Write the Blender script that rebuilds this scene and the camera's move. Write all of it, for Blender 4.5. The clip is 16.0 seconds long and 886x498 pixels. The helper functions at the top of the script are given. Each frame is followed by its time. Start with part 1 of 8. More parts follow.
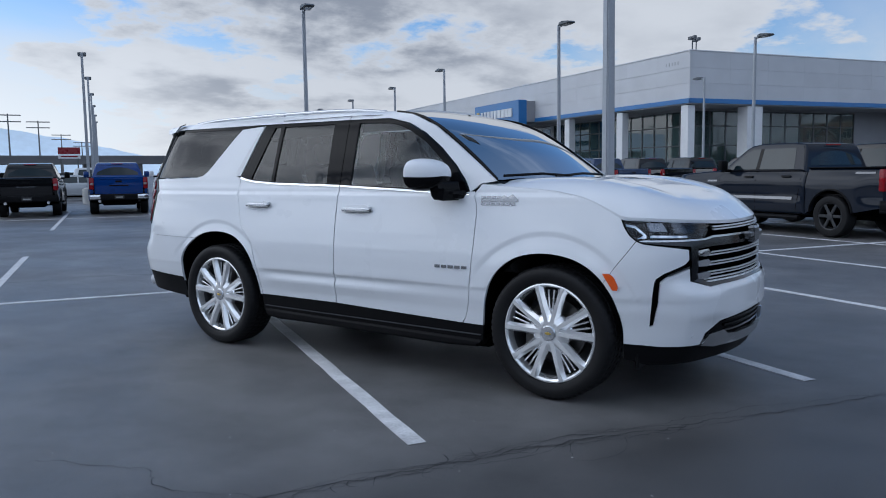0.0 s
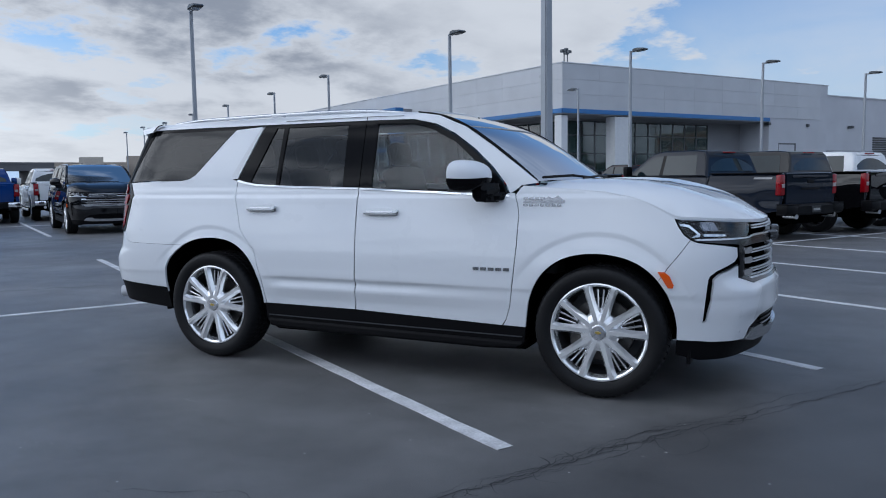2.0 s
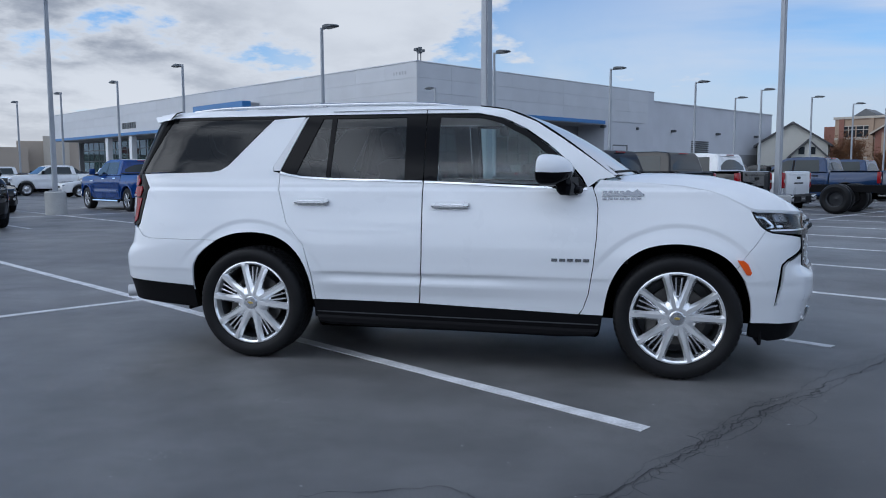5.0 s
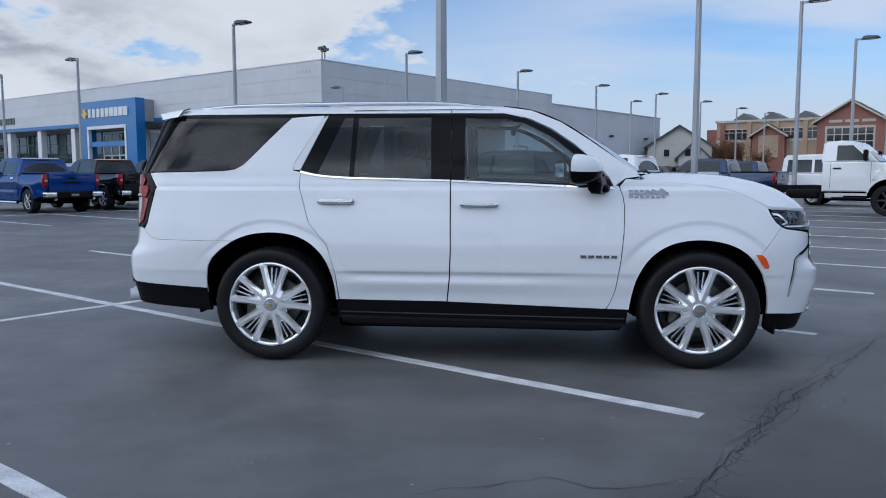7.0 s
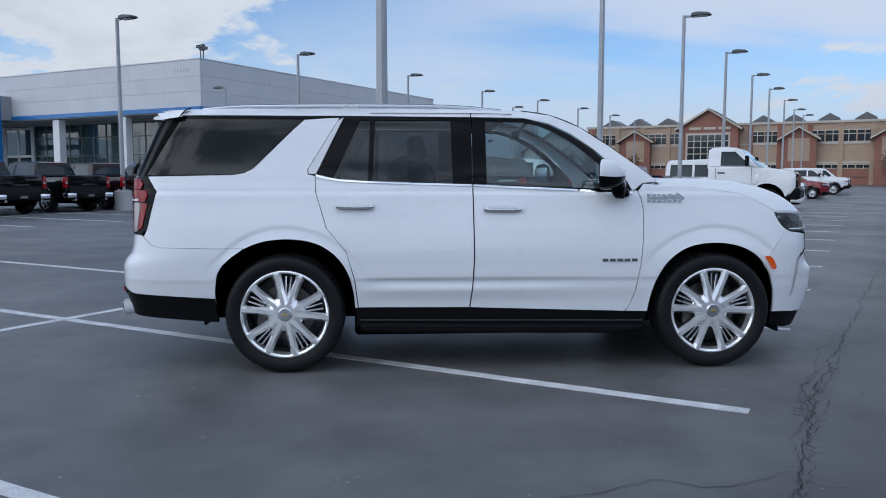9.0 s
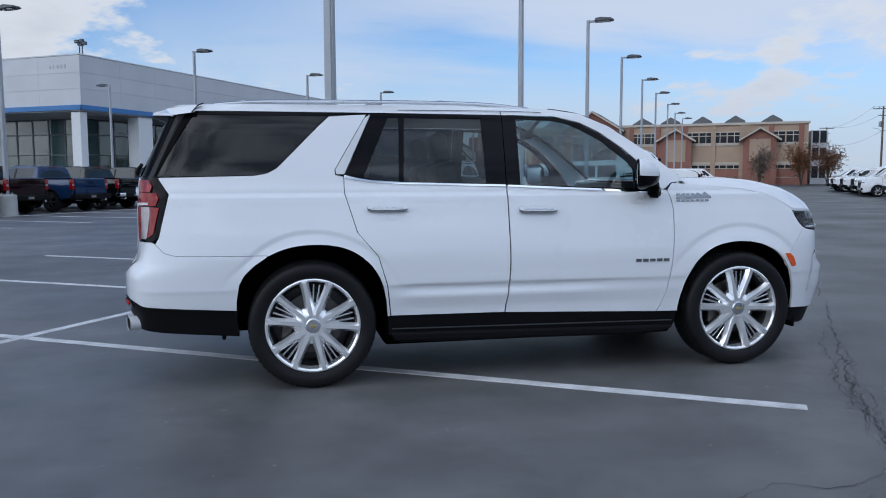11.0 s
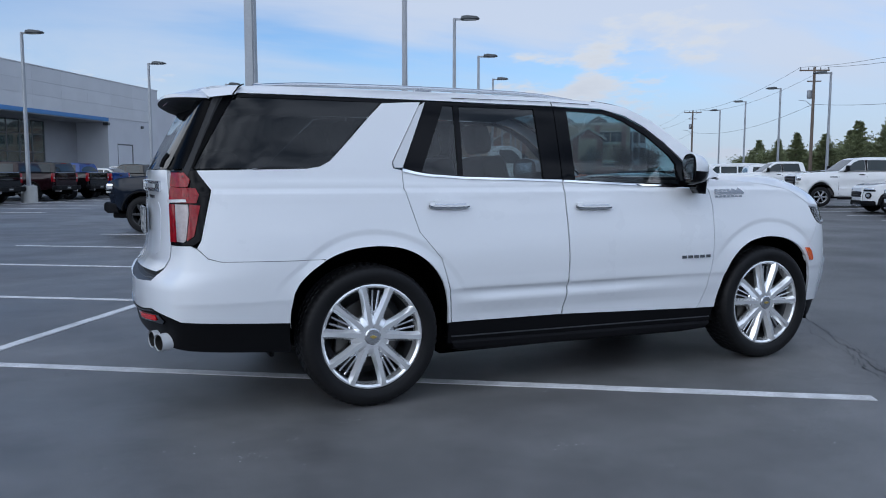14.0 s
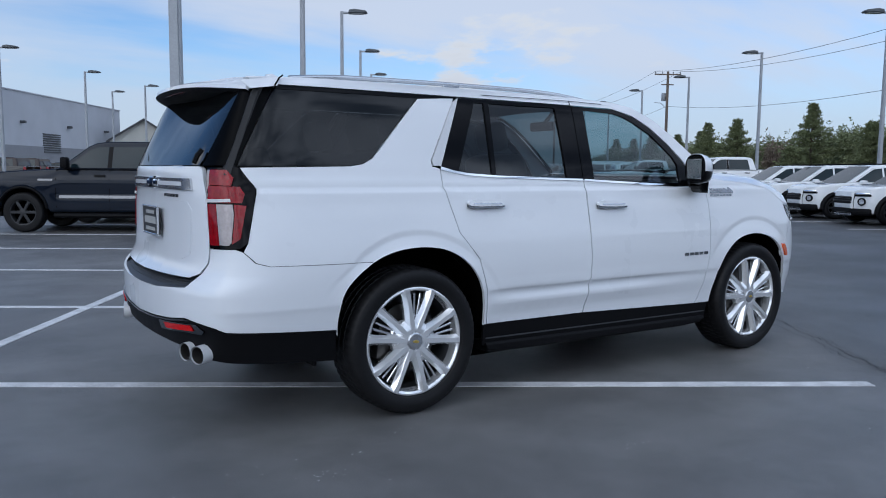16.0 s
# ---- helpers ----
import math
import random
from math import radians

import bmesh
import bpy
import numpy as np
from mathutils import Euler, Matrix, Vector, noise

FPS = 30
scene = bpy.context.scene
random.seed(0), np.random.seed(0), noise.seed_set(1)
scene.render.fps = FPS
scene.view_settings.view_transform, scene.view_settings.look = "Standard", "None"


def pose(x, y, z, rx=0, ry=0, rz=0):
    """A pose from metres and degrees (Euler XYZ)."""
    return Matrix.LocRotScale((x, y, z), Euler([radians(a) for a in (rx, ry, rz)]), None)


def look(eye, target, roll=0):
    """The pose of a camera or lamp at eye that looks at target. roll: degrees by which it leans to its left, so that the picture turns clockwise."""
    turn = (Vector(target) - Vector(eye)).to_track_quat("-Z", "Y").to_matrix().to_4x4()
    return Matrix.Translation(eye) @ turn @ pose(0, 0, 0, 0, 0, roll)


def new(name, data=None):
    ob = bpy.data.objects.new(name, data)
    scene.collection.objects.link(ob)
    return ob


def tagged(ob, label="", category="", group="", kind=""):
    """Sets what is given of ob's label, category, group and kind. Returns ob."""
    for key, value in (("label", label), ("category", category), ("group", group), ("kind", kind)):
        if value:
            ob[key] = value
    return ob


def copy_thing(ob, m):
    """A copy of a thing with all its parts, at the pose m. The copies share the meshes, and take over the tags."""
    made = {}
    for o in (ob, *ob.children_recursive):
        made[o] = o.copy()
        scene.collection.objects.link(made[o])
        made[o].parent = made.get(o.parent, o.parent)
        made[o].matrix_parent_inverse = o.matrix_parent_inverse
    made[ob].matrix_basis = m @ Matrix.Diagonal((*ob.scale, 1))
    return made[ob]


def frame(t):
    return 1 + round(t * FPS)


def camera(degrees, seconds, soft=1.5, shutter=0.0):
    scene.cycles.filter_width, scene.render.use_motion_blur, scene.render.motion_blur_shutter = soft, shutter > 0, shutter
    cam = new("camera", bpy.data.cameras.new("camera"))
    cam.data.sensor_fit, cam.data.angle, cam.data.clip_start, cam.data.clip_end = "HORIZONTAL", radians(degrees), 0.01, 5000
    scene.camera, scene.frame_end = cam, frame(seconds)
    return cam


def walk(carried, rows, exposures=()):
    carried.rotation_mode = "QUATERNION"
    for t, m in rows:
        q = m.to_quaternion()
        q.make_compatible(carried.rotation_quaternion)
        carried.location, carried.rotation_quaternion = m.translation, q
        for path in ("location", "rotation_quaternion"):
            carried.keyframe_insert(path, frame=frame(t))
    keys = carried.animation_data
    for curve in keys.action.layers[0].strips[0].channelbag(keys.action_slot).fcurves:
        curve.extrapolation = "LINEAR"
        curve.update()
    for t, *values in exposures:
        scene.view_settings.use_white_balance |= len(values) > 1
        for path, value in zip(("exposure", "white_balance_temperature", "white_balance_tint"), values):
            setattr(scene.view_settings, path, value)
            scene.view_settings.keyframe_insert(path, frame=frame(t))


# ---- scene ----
cam = camera(59.1, 16.0, soft=1.0)
PATH = [
    (0, (5.25, -5.233, 1.423), (4.112, -3.6, 1.223), -0.8),
    (0.5, (5.001, -5.347, 1.419), (3.931, -3.668, 1.229), -0.7),
    (1, (4.764, -5.498, 1.408), (3.767, -3.774, 1.225), -0.7),
    (1.5, (4.519, -5.648, 1.414), (3.595, -3.884, 1.231), -0.7),
    (2, (4.247, -5.726, 1.398), (3.398, -3.925, 1.213), -0.8),
    (2.5, (3.988, -5.799, 1.406), (3.213, -3.965, 1.218), -0.9),
    (3, (3.731, -5.941, 1.405), (3.027, -4.079, 1.215), -1.0),
    (3.5, (3.493, -6.0, 1.389), (2.857, -4.113, 1.198), -0.9),
    (4, (3.246, -6.048, 1.407), (2.673, -4.142, 1.214), -0.7),
    (4.5, (2.985, -6.177, 1.39), (2.47, -4.255, 1.195), -0.4),
    (7, (1.823, -6.508, 1.382), (1.627, -4.528, 1.186), -0.1),
    (7.5, (1.579, -6.468, 1.398), (1.46, -4.481, 1.202), -0.0),
    (8, (1.333, -6.471, 1.381), (1.29, -4.48, 1.188), 0.1),
    (8.5, (1.045, -6.478, 1.389), (1.085, -4.487, 1.2), 0.1),
    (11, (-0.198, -6.079, 1.381), (0.209, -4.13, 1.197), -0.2),
    (11.5, (-0.464, -5.99, 1.375), (0.003, -4.054, 1.193), -0.2),
    (12, (-0.68, -5.873, 1.369), (-0.152, -3.953, 1.188), -0.2),
    (12.5, (-0.863, -5.685, 1.372), (-0.269, -3.784, 1.191), -0.1),
    (13, (-1.05, -5.559, 1.36), (-0.389, -3.681, 1.177), -0.1),
    (13.5, (-1.281, -5.429, 1.372), (-0.546, -3.579, 1.184), -0.0),
    (14, (-1.454, -5.253, 1.367), (-0.644, -3.435, 1.174), 0.1),
    (14.5, (-1.645, -5.086, 1.363), (-0.76, -3.303, 1.166), 0.1),
    (15, (-1.911, -4.965, 1.375), (-0.952, -3.222, 1.173), 0.3),
    (15.5, (-2.11, -4.812, 1.359), (-1.072, -3.114, 1.158), 0.4),
    (16, (-2.287, -4.65, 1.378), (-1.175, -3.0, 1.176), 0.5),
]
walk(cam, [(t, look(eye, target, roll)) for t, eye, target, roll in PATH], exposures=[(0.0, 0.12, 5850, 10), (2.0, 0.14, 5850, 10), (4.5, 0.25, 5850, 10), (8.0, 0.27, 5850, 10), (16.0, 0.27, 5850, 10)])

# ---------------------------------------------------------------- world and sun
SUN_AZ, SUN_EL = 200.0, 34.0  # degrees: the way to the sun in plan, counted from x towards y, and its height
world = bpy.data.worlds.new("sky")
scene.world = world
world.use_nodes = True
wn, wl = world.node_tree.nodes, world.node_tree.links
wn.clear()


def wnode(kind, **values):
    n = wn.new(kind)
    for k, v in values.items():
        n.inputs[k.replace("_", " ")].default_value = v
    return n


def wmath(op, a, b=None, clamp=False):
    n = wn.new("ShaderNodeMath")
    n.operation, n.use_clamp = op, clamp
    for i, v in enumerate((a, b)):
        if v is None:
            continue
        if isinstance(v, (int, float)):
            n.inputs[i].default_value = v
        else:
            wl.new(v, n.inputs[i])
    return n.outputs[0]


def wmix(fac, a, b):
    n = wn.new("ShaderNodeMix")
    n.data_type = "RGBA"
    for i, v in ((0, fac), (6, a), (7, b)):
        if isinstance(v, tuple):
            n.inputs[i].default_value = (*v, 1)
        elif isinstance(v, (int, float)):
            n.inputs[i].default_value = v
        else:
            wl.new(v, n.inputs[i])
    return n.outputs[2]


def wramp(value, lo, hi):
    n = wn.new("ShaderNodeMapRange")
    n.interpolation_type = "SMOOTHSTEP"
    wl.new(value, n.inputs[0])
    n.inputs[1].default_value, n.inputs[2].default_value = lo, hi
    return n.outputs[0]


sky = wn.new("ShaderNodeTexSky")
sky.sky_type, sky.sun_disc = "NISHITA", False
sky.sun_elevation, sky.sun_rotation = radians(SUN_EL), radians(90 - SUN_AZ)
sky.air_density, sky.dust_density, sky.ozone_density = 1.0, 0.6, 1.6
coord = wn.new("ShaderNodeTexCoord")
split = wn.new("ShaderNodeSeparateXYZ")
wl.new(coord.outputs["Generated"], split.inputs[0])
dx, dy, dz = split.outputs
lift = wmath("MAXIMUM", wmath("ADD", dz, 0.20), 0.10)
flat = wn.new("ShaderNodeCombineXYZ")
wl.new(wmath("DIVIDE", dx, lift), flat.inputs[0])
wl.new(wmath("DIVIDE", dy, lift), flat.inputs[1])


def cloud_noise(scale, detail, rough, shift, stretch=(1, 1, 1)):
    m = wn.new("ShaderNodeMapping")
    m.inputs["Location"].default_value, m.inputs["Scale"].default_value = shift, stretch
    m.inputs["Rotation"].default_value = (0, 0, radians(30))
    wl.new(flat.outputs[0], m.inputs[0])
    n = wnode("ShaderNodeTexNoise", Scale=scale, Detail=detail, Roughness=rough)
    wl.new(m.outputs[0], n.inputs["Vector"])
    return n.outputs[0]


# a bank of broken cloud stands in the north-west, with low streaks and a thin veil round to the north-east; overhead it is clear
bank = wramp(wmath("ADD", wmath("MULTIPLY", dx, -0.616), wmath("MULTIPLY", dy, 0.788)), 0.86, 0.965)
base = wramp(wmath("ADD", wmath("MULTIPLY", dx, -0.82), wmath("MULTIPLY", dy, 0.57)), 0.82, 0.95)
east = wramp(wmath("ADD", wmath("MULTIPLY", dx, 0.82), wmath("MULTIPLY", dy, 0.57)), 0.30, 0.85)
puff = cloud_noise(0.95, 12, 0.60, (3.1, 1.7, 0), (1.0, 0.9, 1))
cover = wmath("ADD", puff, wmath("MULTIPLY", bank, 0.19))
cover = wmath("ADD", cover, wmath("MULTIPLY", wmath("MAXIMUM", wmath("SUBTRACT", dz, 0.36), 0.0), -0.5))
cloud = wramp(cover, 0.575, 0.640)
streak = wmath("MULTIPLY", wramp(cloud_noise(0.50, 8, 0.60, (7.3, 4.1, 0), (1.0, 0.5, 1)), 0.42, 0.60), wmath("MULTIPLY", wramp(dz, 0.24, 0.09), 0.80))
veil_e = wmath("MULTIPLY", wmath("MULTIPLY", wramp(cloud_noise(0.85, 8, 0.52, (4.7, 3.3, 0), (0.42, 1.15, 1)), 0.37, 0.56), east), wmath("MULTIPLY", wramp(dz, 0.03, 0.13), 0.92))
cloud = wmath("MAXIMUM", cloud, wmath("MULTIPLY", streak, wmath("SUBTRACT", 1.0, wmath("MULTIPLY", east, 0.85))))
shade = wramp(cloud_noise(1.25, 8, 0.55, (3.4, 2.05, 0), (1.0, 0.8, 1)), 0.42, 0.58)
thick = wramp(cover, 0.60, 0.72)
grey = wmix(wmath("MULTIPLY", wmath("MULTIPLY", shade, thick), wmath("ADD", wmath("MULTIPLY", base, 0.72), 0.20)), (5.9, 5.95, 6.0), (2.3, 2.5, 2.9))
low = wramp(dz, 0.12, 0.0)
grey = wmix(wmath("MULTIPLY", low, 0.7), grey, (6.6, 6.5, 6.3))
deep = wn.new("ShaderNodeVectorMath")
deep.operation = "MULTIPLY"
wl.new(sky.outputs[0], deep.inputs[0])
deep.inputs[1].default_value = (0.72, 0.95, 1.18)
zenith = wmix(wramp(dz, 0.28, 0.70), deep.outputs[0], (0.55, 1.15, 2.3))
veil = wmix(wmath("MULTIPLY", wramp(dz, 0.20, -0.02), 0.50), zenith, (5.4, 6.1, 6.9))
whole = wmix(cloud, wmix(veil_e, veil, (5.3, 5.6, 6.15)), grey)
whole = wmix(wmath("MULTIPLY", wmath("MULTIPLY", east, wramp(dz, 0.16, 0.02)), 0.75), whole, (4.4, 4.75, 5.35))
# overhead and to the south the cover closes to a mottled grey sheet; low in the west it glows where the sun stands behind it
south = wramp(wmath("ADD", wmath("MULTIPLY", dx, 0.08), wmath("MULTIPLY", dy, -0.99)), -0.30, 0.15)
over = wmath("MULTIPLY", wramp(cloud_noise(0.7, 7, 0.6, (2.2, 6.4, 0)), 0.47, 0.60), wmath("MULTIPLY", wramp(dz, 0.42, 0.72), 0.20))
closed = wmath("MULTIPLY", wmath("MAXIMUM", south, over), 0.94)
mottle = wramp(cloud_noise(3.8, 6, 0.52, (5.2, 9.4, 0), (0.8, 1.1, 1)), 0.38, 0.63)
clearer = wramp(dx, -0.45, 0.35)
whole = wmix(closed, whole, wmix(mottle, wmix(clearer, (15.0, 15.6, 16.4), (9.0, 9.9, 11.4)), wmix(clearer, (3.9, 4.4, 5.2), (2.2, 2.8, 3.8))))
west = wramp(wmath("MULTIPLY", dx, -1.0), 0.66, 0.98)
whole = wmix(wmath("MULTIPLY", wmath("MULTIPLY", west, wramp(dz, 0.26, 0.0)), 0.62), whole, (10.5, 10.4, 10.0))
# the hidden sun lightens the cloud before it
toward = wmath("ADD", wmath("ADD", wmath("MULTIPLY", dx, math.cos(radians(SUN_AZ)) * math.cos(radians(SUN_EL))), wmath("MULTIPLY", dy, math.sin(radians(SUN_AZ)) * math.cos(radians(SUN_EL)))), wmath("MULTIPLY", dz, math.sin(radians(SUN_EL))))
whole = wmix(wmath("MULTIPLY", wmath("MULTIPLY", wramp(toward, 0.70, 1.0), wmath("SUBTRACT", 1.0, wmath("MULTIPLY", mottle, 0.97))), 0.38), whole, (14.0, 14.0, 13.8))
back = wn.new("ShaderNodeBackground")
back.inputs["Strength"].default_value = 0.10
wl.new(whole, back.inputs["Color"])
out = wn.new("ShaderNodeOutputWorld")
wl.new(back.outputs[0], out.inputs[0])

sun = new("sun", bpy.data.lights.new("sun", "SUN"))
sun.data.energy, sun.data.angle, sun.data.color = 0.34, radians(50), (1.0, 0.97, 0.93)
_az, _el = radians(SUN_AZ), radians(SUN_EL)
sun.matrix_world = look((0, 0, 40), (-40 * math.cos(_az) * math.cos(_el), -40 * math.sin(_az) * math.cos(_el), 40 - 40 * math.sin(_el)))
scene.view_settings.exposure = 0.0


# ---------------------------------------------------------------- materials
def surface(name, color, rough=0.5, metal=0.0, vary=0.12, big=3.0, fine=60.0, bump=0.0, coat=0.0, coat_rough=0.03, spec=0.5, rough_vary=0.1, per_object=0.0, emit=0.0, alpha=1.0):
    """A painted, cast or woven surface with cloudy wear at one scale and grain at another."""
    m = bpy.data.materials.new(name)
    m.use_nodes = True
    n, l = m.node_tree.nodes, m.node_tree.links
    b = n["Principled BSDF"]
    b.inputs["Metallic"].default_value, b.inputs["Coat Weight"].default_value, b.inputs["Coat Roughness"].default_value = metal, coat, coat_rough
    b.inputs["Specular IOR Level"].default_value = spec
    tc = n.new("ShaderNodeTexCoord")
    big_n, fine_n = n.new("ShaderNodeTexNoise"), n.new("ShaderNodeTexNoise")
    for t, sc, de in ((big_n, big, 5), (fine_n, fine, 3)):
        t.inputs["Scale"].default_value, t.inputs["Detail"].default_value = sc, de
        l.new(tc.outputs["Object"], t.inputs["Vector"])
    mul = n.new("ShaderNodeMath")
    mul.operation = "MULTIPLY_ADD"
    l.new(big_n.outputs[0], mul.inputs[0])
    mul.inputs[1].default_value = 1.4
    l.new(fine_n.outputs[0], mul.inputs[2])
    fit = n.new("ShaderNodeMapRange")
    fit.inputs[1].default_value, fit.inputs[2].default_value = 0.8, 1.6
    fit.inputs[3].default_value, fit.inputs[4].default_value = 1 - vary, 1 + vary
    l.new(mul.outputs[0], fit.inputs[0])
    scale = n.new("ShaderNodeVectorMath")
    scale.operation = "SCALE"
    scale.inputs[0].default_value = color
    l.new(fit.outputs[0], scale.inputs["Scale"])
    last = scale.outputs[0]
    if per_object:
        info = n.new("ShaderNodeObjectInfo")
        r = n.new("ShaderNodeMapRange")
        r.inputs[3].default_value, r.inputs[4].default_value = 1 - per_object, 1 + per_object
        l.new(info.outputs["Random"], r.inputs[0])
        sc2 = n.new("ShaderNodeVectorMath")
        sc2.operation = "SCALE"
        l.new(last, sc2.inputs[0])
        l.new(r.outputs[0], sc2.inputs["Scale"])
        last = sc2.outputs[0]
    l.new(last, b.inputs["Base Color"])
    rr = n.new("ShaderNodeMapRange")
    rr.inputs[3].default_value, rr.inputs[4].default_value = max(rough - rough_vary, 0.0), min(rough + rough_vary, 1.0)
    l.new(big_n.outputs[0], rr.inputs[0])
    l.new(rr.outputs[0], b.inputs["Roughness"])
    if bump:
        bp = n.new("ShaderNodeBump")
        bp.inputs["Strength"].default_value, bp.inputs["Distance"].default_value = 1.0, bump
        l.new(fine_n.outputs[0], bp.inputs["Height"])
        l.new(bp.outputs[0], b.inputs["Normal"])
    if emit:
        l.new(last, b.inputs["Emission Color"])
        b.inputs["Emission Strength"].default_value = emit
    return m


def glazing(name, color, clear, rough=0.0, film=(0.006, 0.007, 0.008), ior=1.44):
    """Window glass: a mirror-smooth coat over a sheet that lets the given share of light through, tinted."""
    m = bpy.data.materials.new(name)
    m.use_nodes = True
    n, l = m.node_tree.nodes, m.node_tree.links
    n.remove(n["Principled BSDF"])
    o = n["Material Output"]
    t, g, d = n.new("ShaderNodeBsdfTransparent"), n.new("ShaderNodeBsdfGlossy"), n.new("ShaderNodeBsdfDiffuse")
    t.inputs[0].default_value = (*(c * clear for c in color), 1)
    d.inputs[0].default_value = (*film, 1)
    g.inputs["Roughness"].default_value = rough
    fr = n.new("ShaderNodeFresnel")
    fr.inputs["IOR"].default_value = ior
    a = n.new("ShaderNodeAddShader")
    l.new(t.outputs[0], a.inputs[0])
    l.new(d.outputs[0], a.inputs[1])
    mx = n.new("ShaderNodeMixShader")
    l.new(fr.outputs[0], mx.inputs[0])
    l.new(a.outputs[0], mx.inputs[1])
    l.new(g.outputs[0], mx.inputs[2])
    l.new(mx.outputs[0], o.inputs[0])
    return m


def car_paint(name, color, flake=0.03, metal=0.0, coat=1.0, spec=0.5):
    return surface(name, color, rough=0.28, metal=metal, vary=flake, big=1.3, fine=900, coat=coat, coat_rough=0.02, rough_vary=0.04, spec=spec)


def asphalt_paving():
    """Sealed lot asphalt: fine aggregate, cloudy wear, pale scuffs, oil spots and hair cracks."""
    m = bpy.data.materials.new("asphalt")
    m.use_nodes = True
    n, l = m.node_tree.nodes, m.node_tree.links
    b = n["Principled BSDF"]
    geo = n.new("ShaderNodeNewGeometry")

    def tex(scale, detail, rough=0.55, stretch=None):
        t = n.new("ShaderNodeTexNoise")
        t.inputs["Scale"].default_value, t.inputs["Detail"].default_value, t.inputs["Roughness"].default_value = scale, detail, rough
        src = geo.outputs["Position"]
        if stretch:
            mp = n.new("ShaderNodeMapping")
            mp.inputs["Rotation"].default_value, mp.inputs["Scale"].default_value = (0, 0, radians(stretch[0])), stretch[1]
            l.new(src, mp.inputs[0])
            src = mp.outputs[0]
        l.new(src, t.inputs["Vector"])
        return t.outputs[0]

    def fit(v, a, c, p, q):
        r = n.new("ShaderNodeMapRange")
        for i, x in enumerate((a, c, p, q)):
            r.inputs[i + 1].default_value = x
        l.new(v, r.inputs[0])
        return r.outputs[0]

    def mul(a, c):
        x = n.new("ShaderNodeMath")
        x.operation = "MULTIPLY"
        l.new(a, x.inputs[0])
        l.new(c, x.inputs[1])
        return x.outputs[0]

    wear = fit(tex(0.22, 6, 0.6), 0.30, 0.70, 0.64, 1.36)
    sweep = fit(tex(0.5, 5, 0.6, (32, (0.25, 1.6, 1))), 0.3, 0.7, 0.80, 1.20)
    blot = fit(tex(1.3, 6, 0.65), 0.3, 0.75, 0.64, 1.36)
    grain = fit(tex(160, 2, 0.6), 0.3, 0.7, 0.72, 1.28)
    oil = fit(tex(0.75, 3, 0.5), 0.22, 0.33, 0.68, 1.0)
    scuff = fit(tex(2.4, 7, 0.7, (15, (1, 0.6, 1))), 0.70, 0.80, 1.0, 1.35)
    # darker beyond the long joint and more so further on, paler well before it
    joint = n.new("ShaderNodeVectorMath")
    joint.operation = "DOT_PRODUCT"
    l.new(geo.outputs["Position"], joint.inputs[0])
    joint.inputs[1].default_value = (0.832, -0.555, 0.0)
    v = mul(mul(mul(wear, sweep), mul(blot, grain)), mul(mul(oil, scuff), mul(fit(joint.outputs["Value"], 3.55, 4.1, 1.0, 0.46), mul(fit(joint.outputs["Value"], 4.2, 7.0, 1.0, 0.50), fit(joint.outputs["Value"], -0.6, 1.2, 1.22, 0.98)))))
    sc = n.new("ShaderNodeVectorMath")
    sc.operation = "SCALE"
    sc.inputs[0].default_value = (0.106, 0.104, 0.104)
    l.new(v, sc.inputs["Scale"])
    l.new(sc.outputs[0], b.inputs["Base Color"])
    l.new(fit(tex(0.4, 5), 0.3, 0.7, 0.38, 0.58), b.inputs["Roughness"])
    b.inputs["Specular IOR Level"].default_value = 0.85
    bp = n.new("ShaderNodeBump")
    bp.inputs["Strength"].default_value, bp.inputs["Distance"].default_value = 0.55, 0.004
    l.new(tex(140, 3, 0.7), bp.inputs["Height"])
    l.new(bp.outputs[0], b.inputs["Normal"])
    return m


MAT = {}
MAT["asphalt"] = asphalt_paving()
MAT["line"] = surface("worn_line_paint", (0.62, 0.62, 0.63), rough=0.7, vary=0.30, big=5, fine=70, bump=0.002)
MAT["crack"] = surface("crack_filler", (0.046, 0.047, 0.050), rough=0.75, vary=0.3, big=8, fine=90, bump=0.003)
MAT["speck"] = surface("pale_grit", (0.48, 0.48, 0.47), rough=0.9, vary=0.4, big=30)
MAT["concrete"] = surface("cast_concrete", (0.42, 0.42, 0.41), rough=0.85, vary=0.16, big=2.5, fine=40, bump=0.004)
MAT["pole"] = surface("galvanised_pole", (0.36, 0.38, 0.41), rough=0.5, metal=0.3, vary=0.12, big=2, fine=50)
MAT["lamp_dark"] = surface("lamp_housing", (0.10, 0.11, 0.12), rough=0.5, vary=0.1)
MAT["lamp_glass"] = surface("lamp_lens", (0.5, 0.5, 0.48), rough=0.15, vary=0.05, coat=0.5)
MAT["white_paint"] = car_paint("pearl_white_paint", (0.79, 0.81, 0.84), 0.012, 0.0, 1.0, 0.2)
MAT["truck_white"] = car_paint("plain_white_paint", (0.78, 0.79, 0.80), 0.04)
MAT["black_paint"] = car_paint("black_paint", (0.005, 0.005, 0.006), 0.03, 0.0, 1.0, 0.0)
MAT["grey_paint"] = car_paint("shadow_grey_paint", (0.0101, 0.0145, 0.0246), 0.06, 0.0, 0.55, 0.0)
MAT["blue_paint"] = car_paint("bright_blue_paint", (0.005, 0.040, 0.19), 0.05, 0.2, 0.8, 0.0)
MAT["navy_paint"] = car_paint("dark_blue_paint", (0.010, 0.032, 0.090), 0.05, 0.2, 0.8, 0.1)
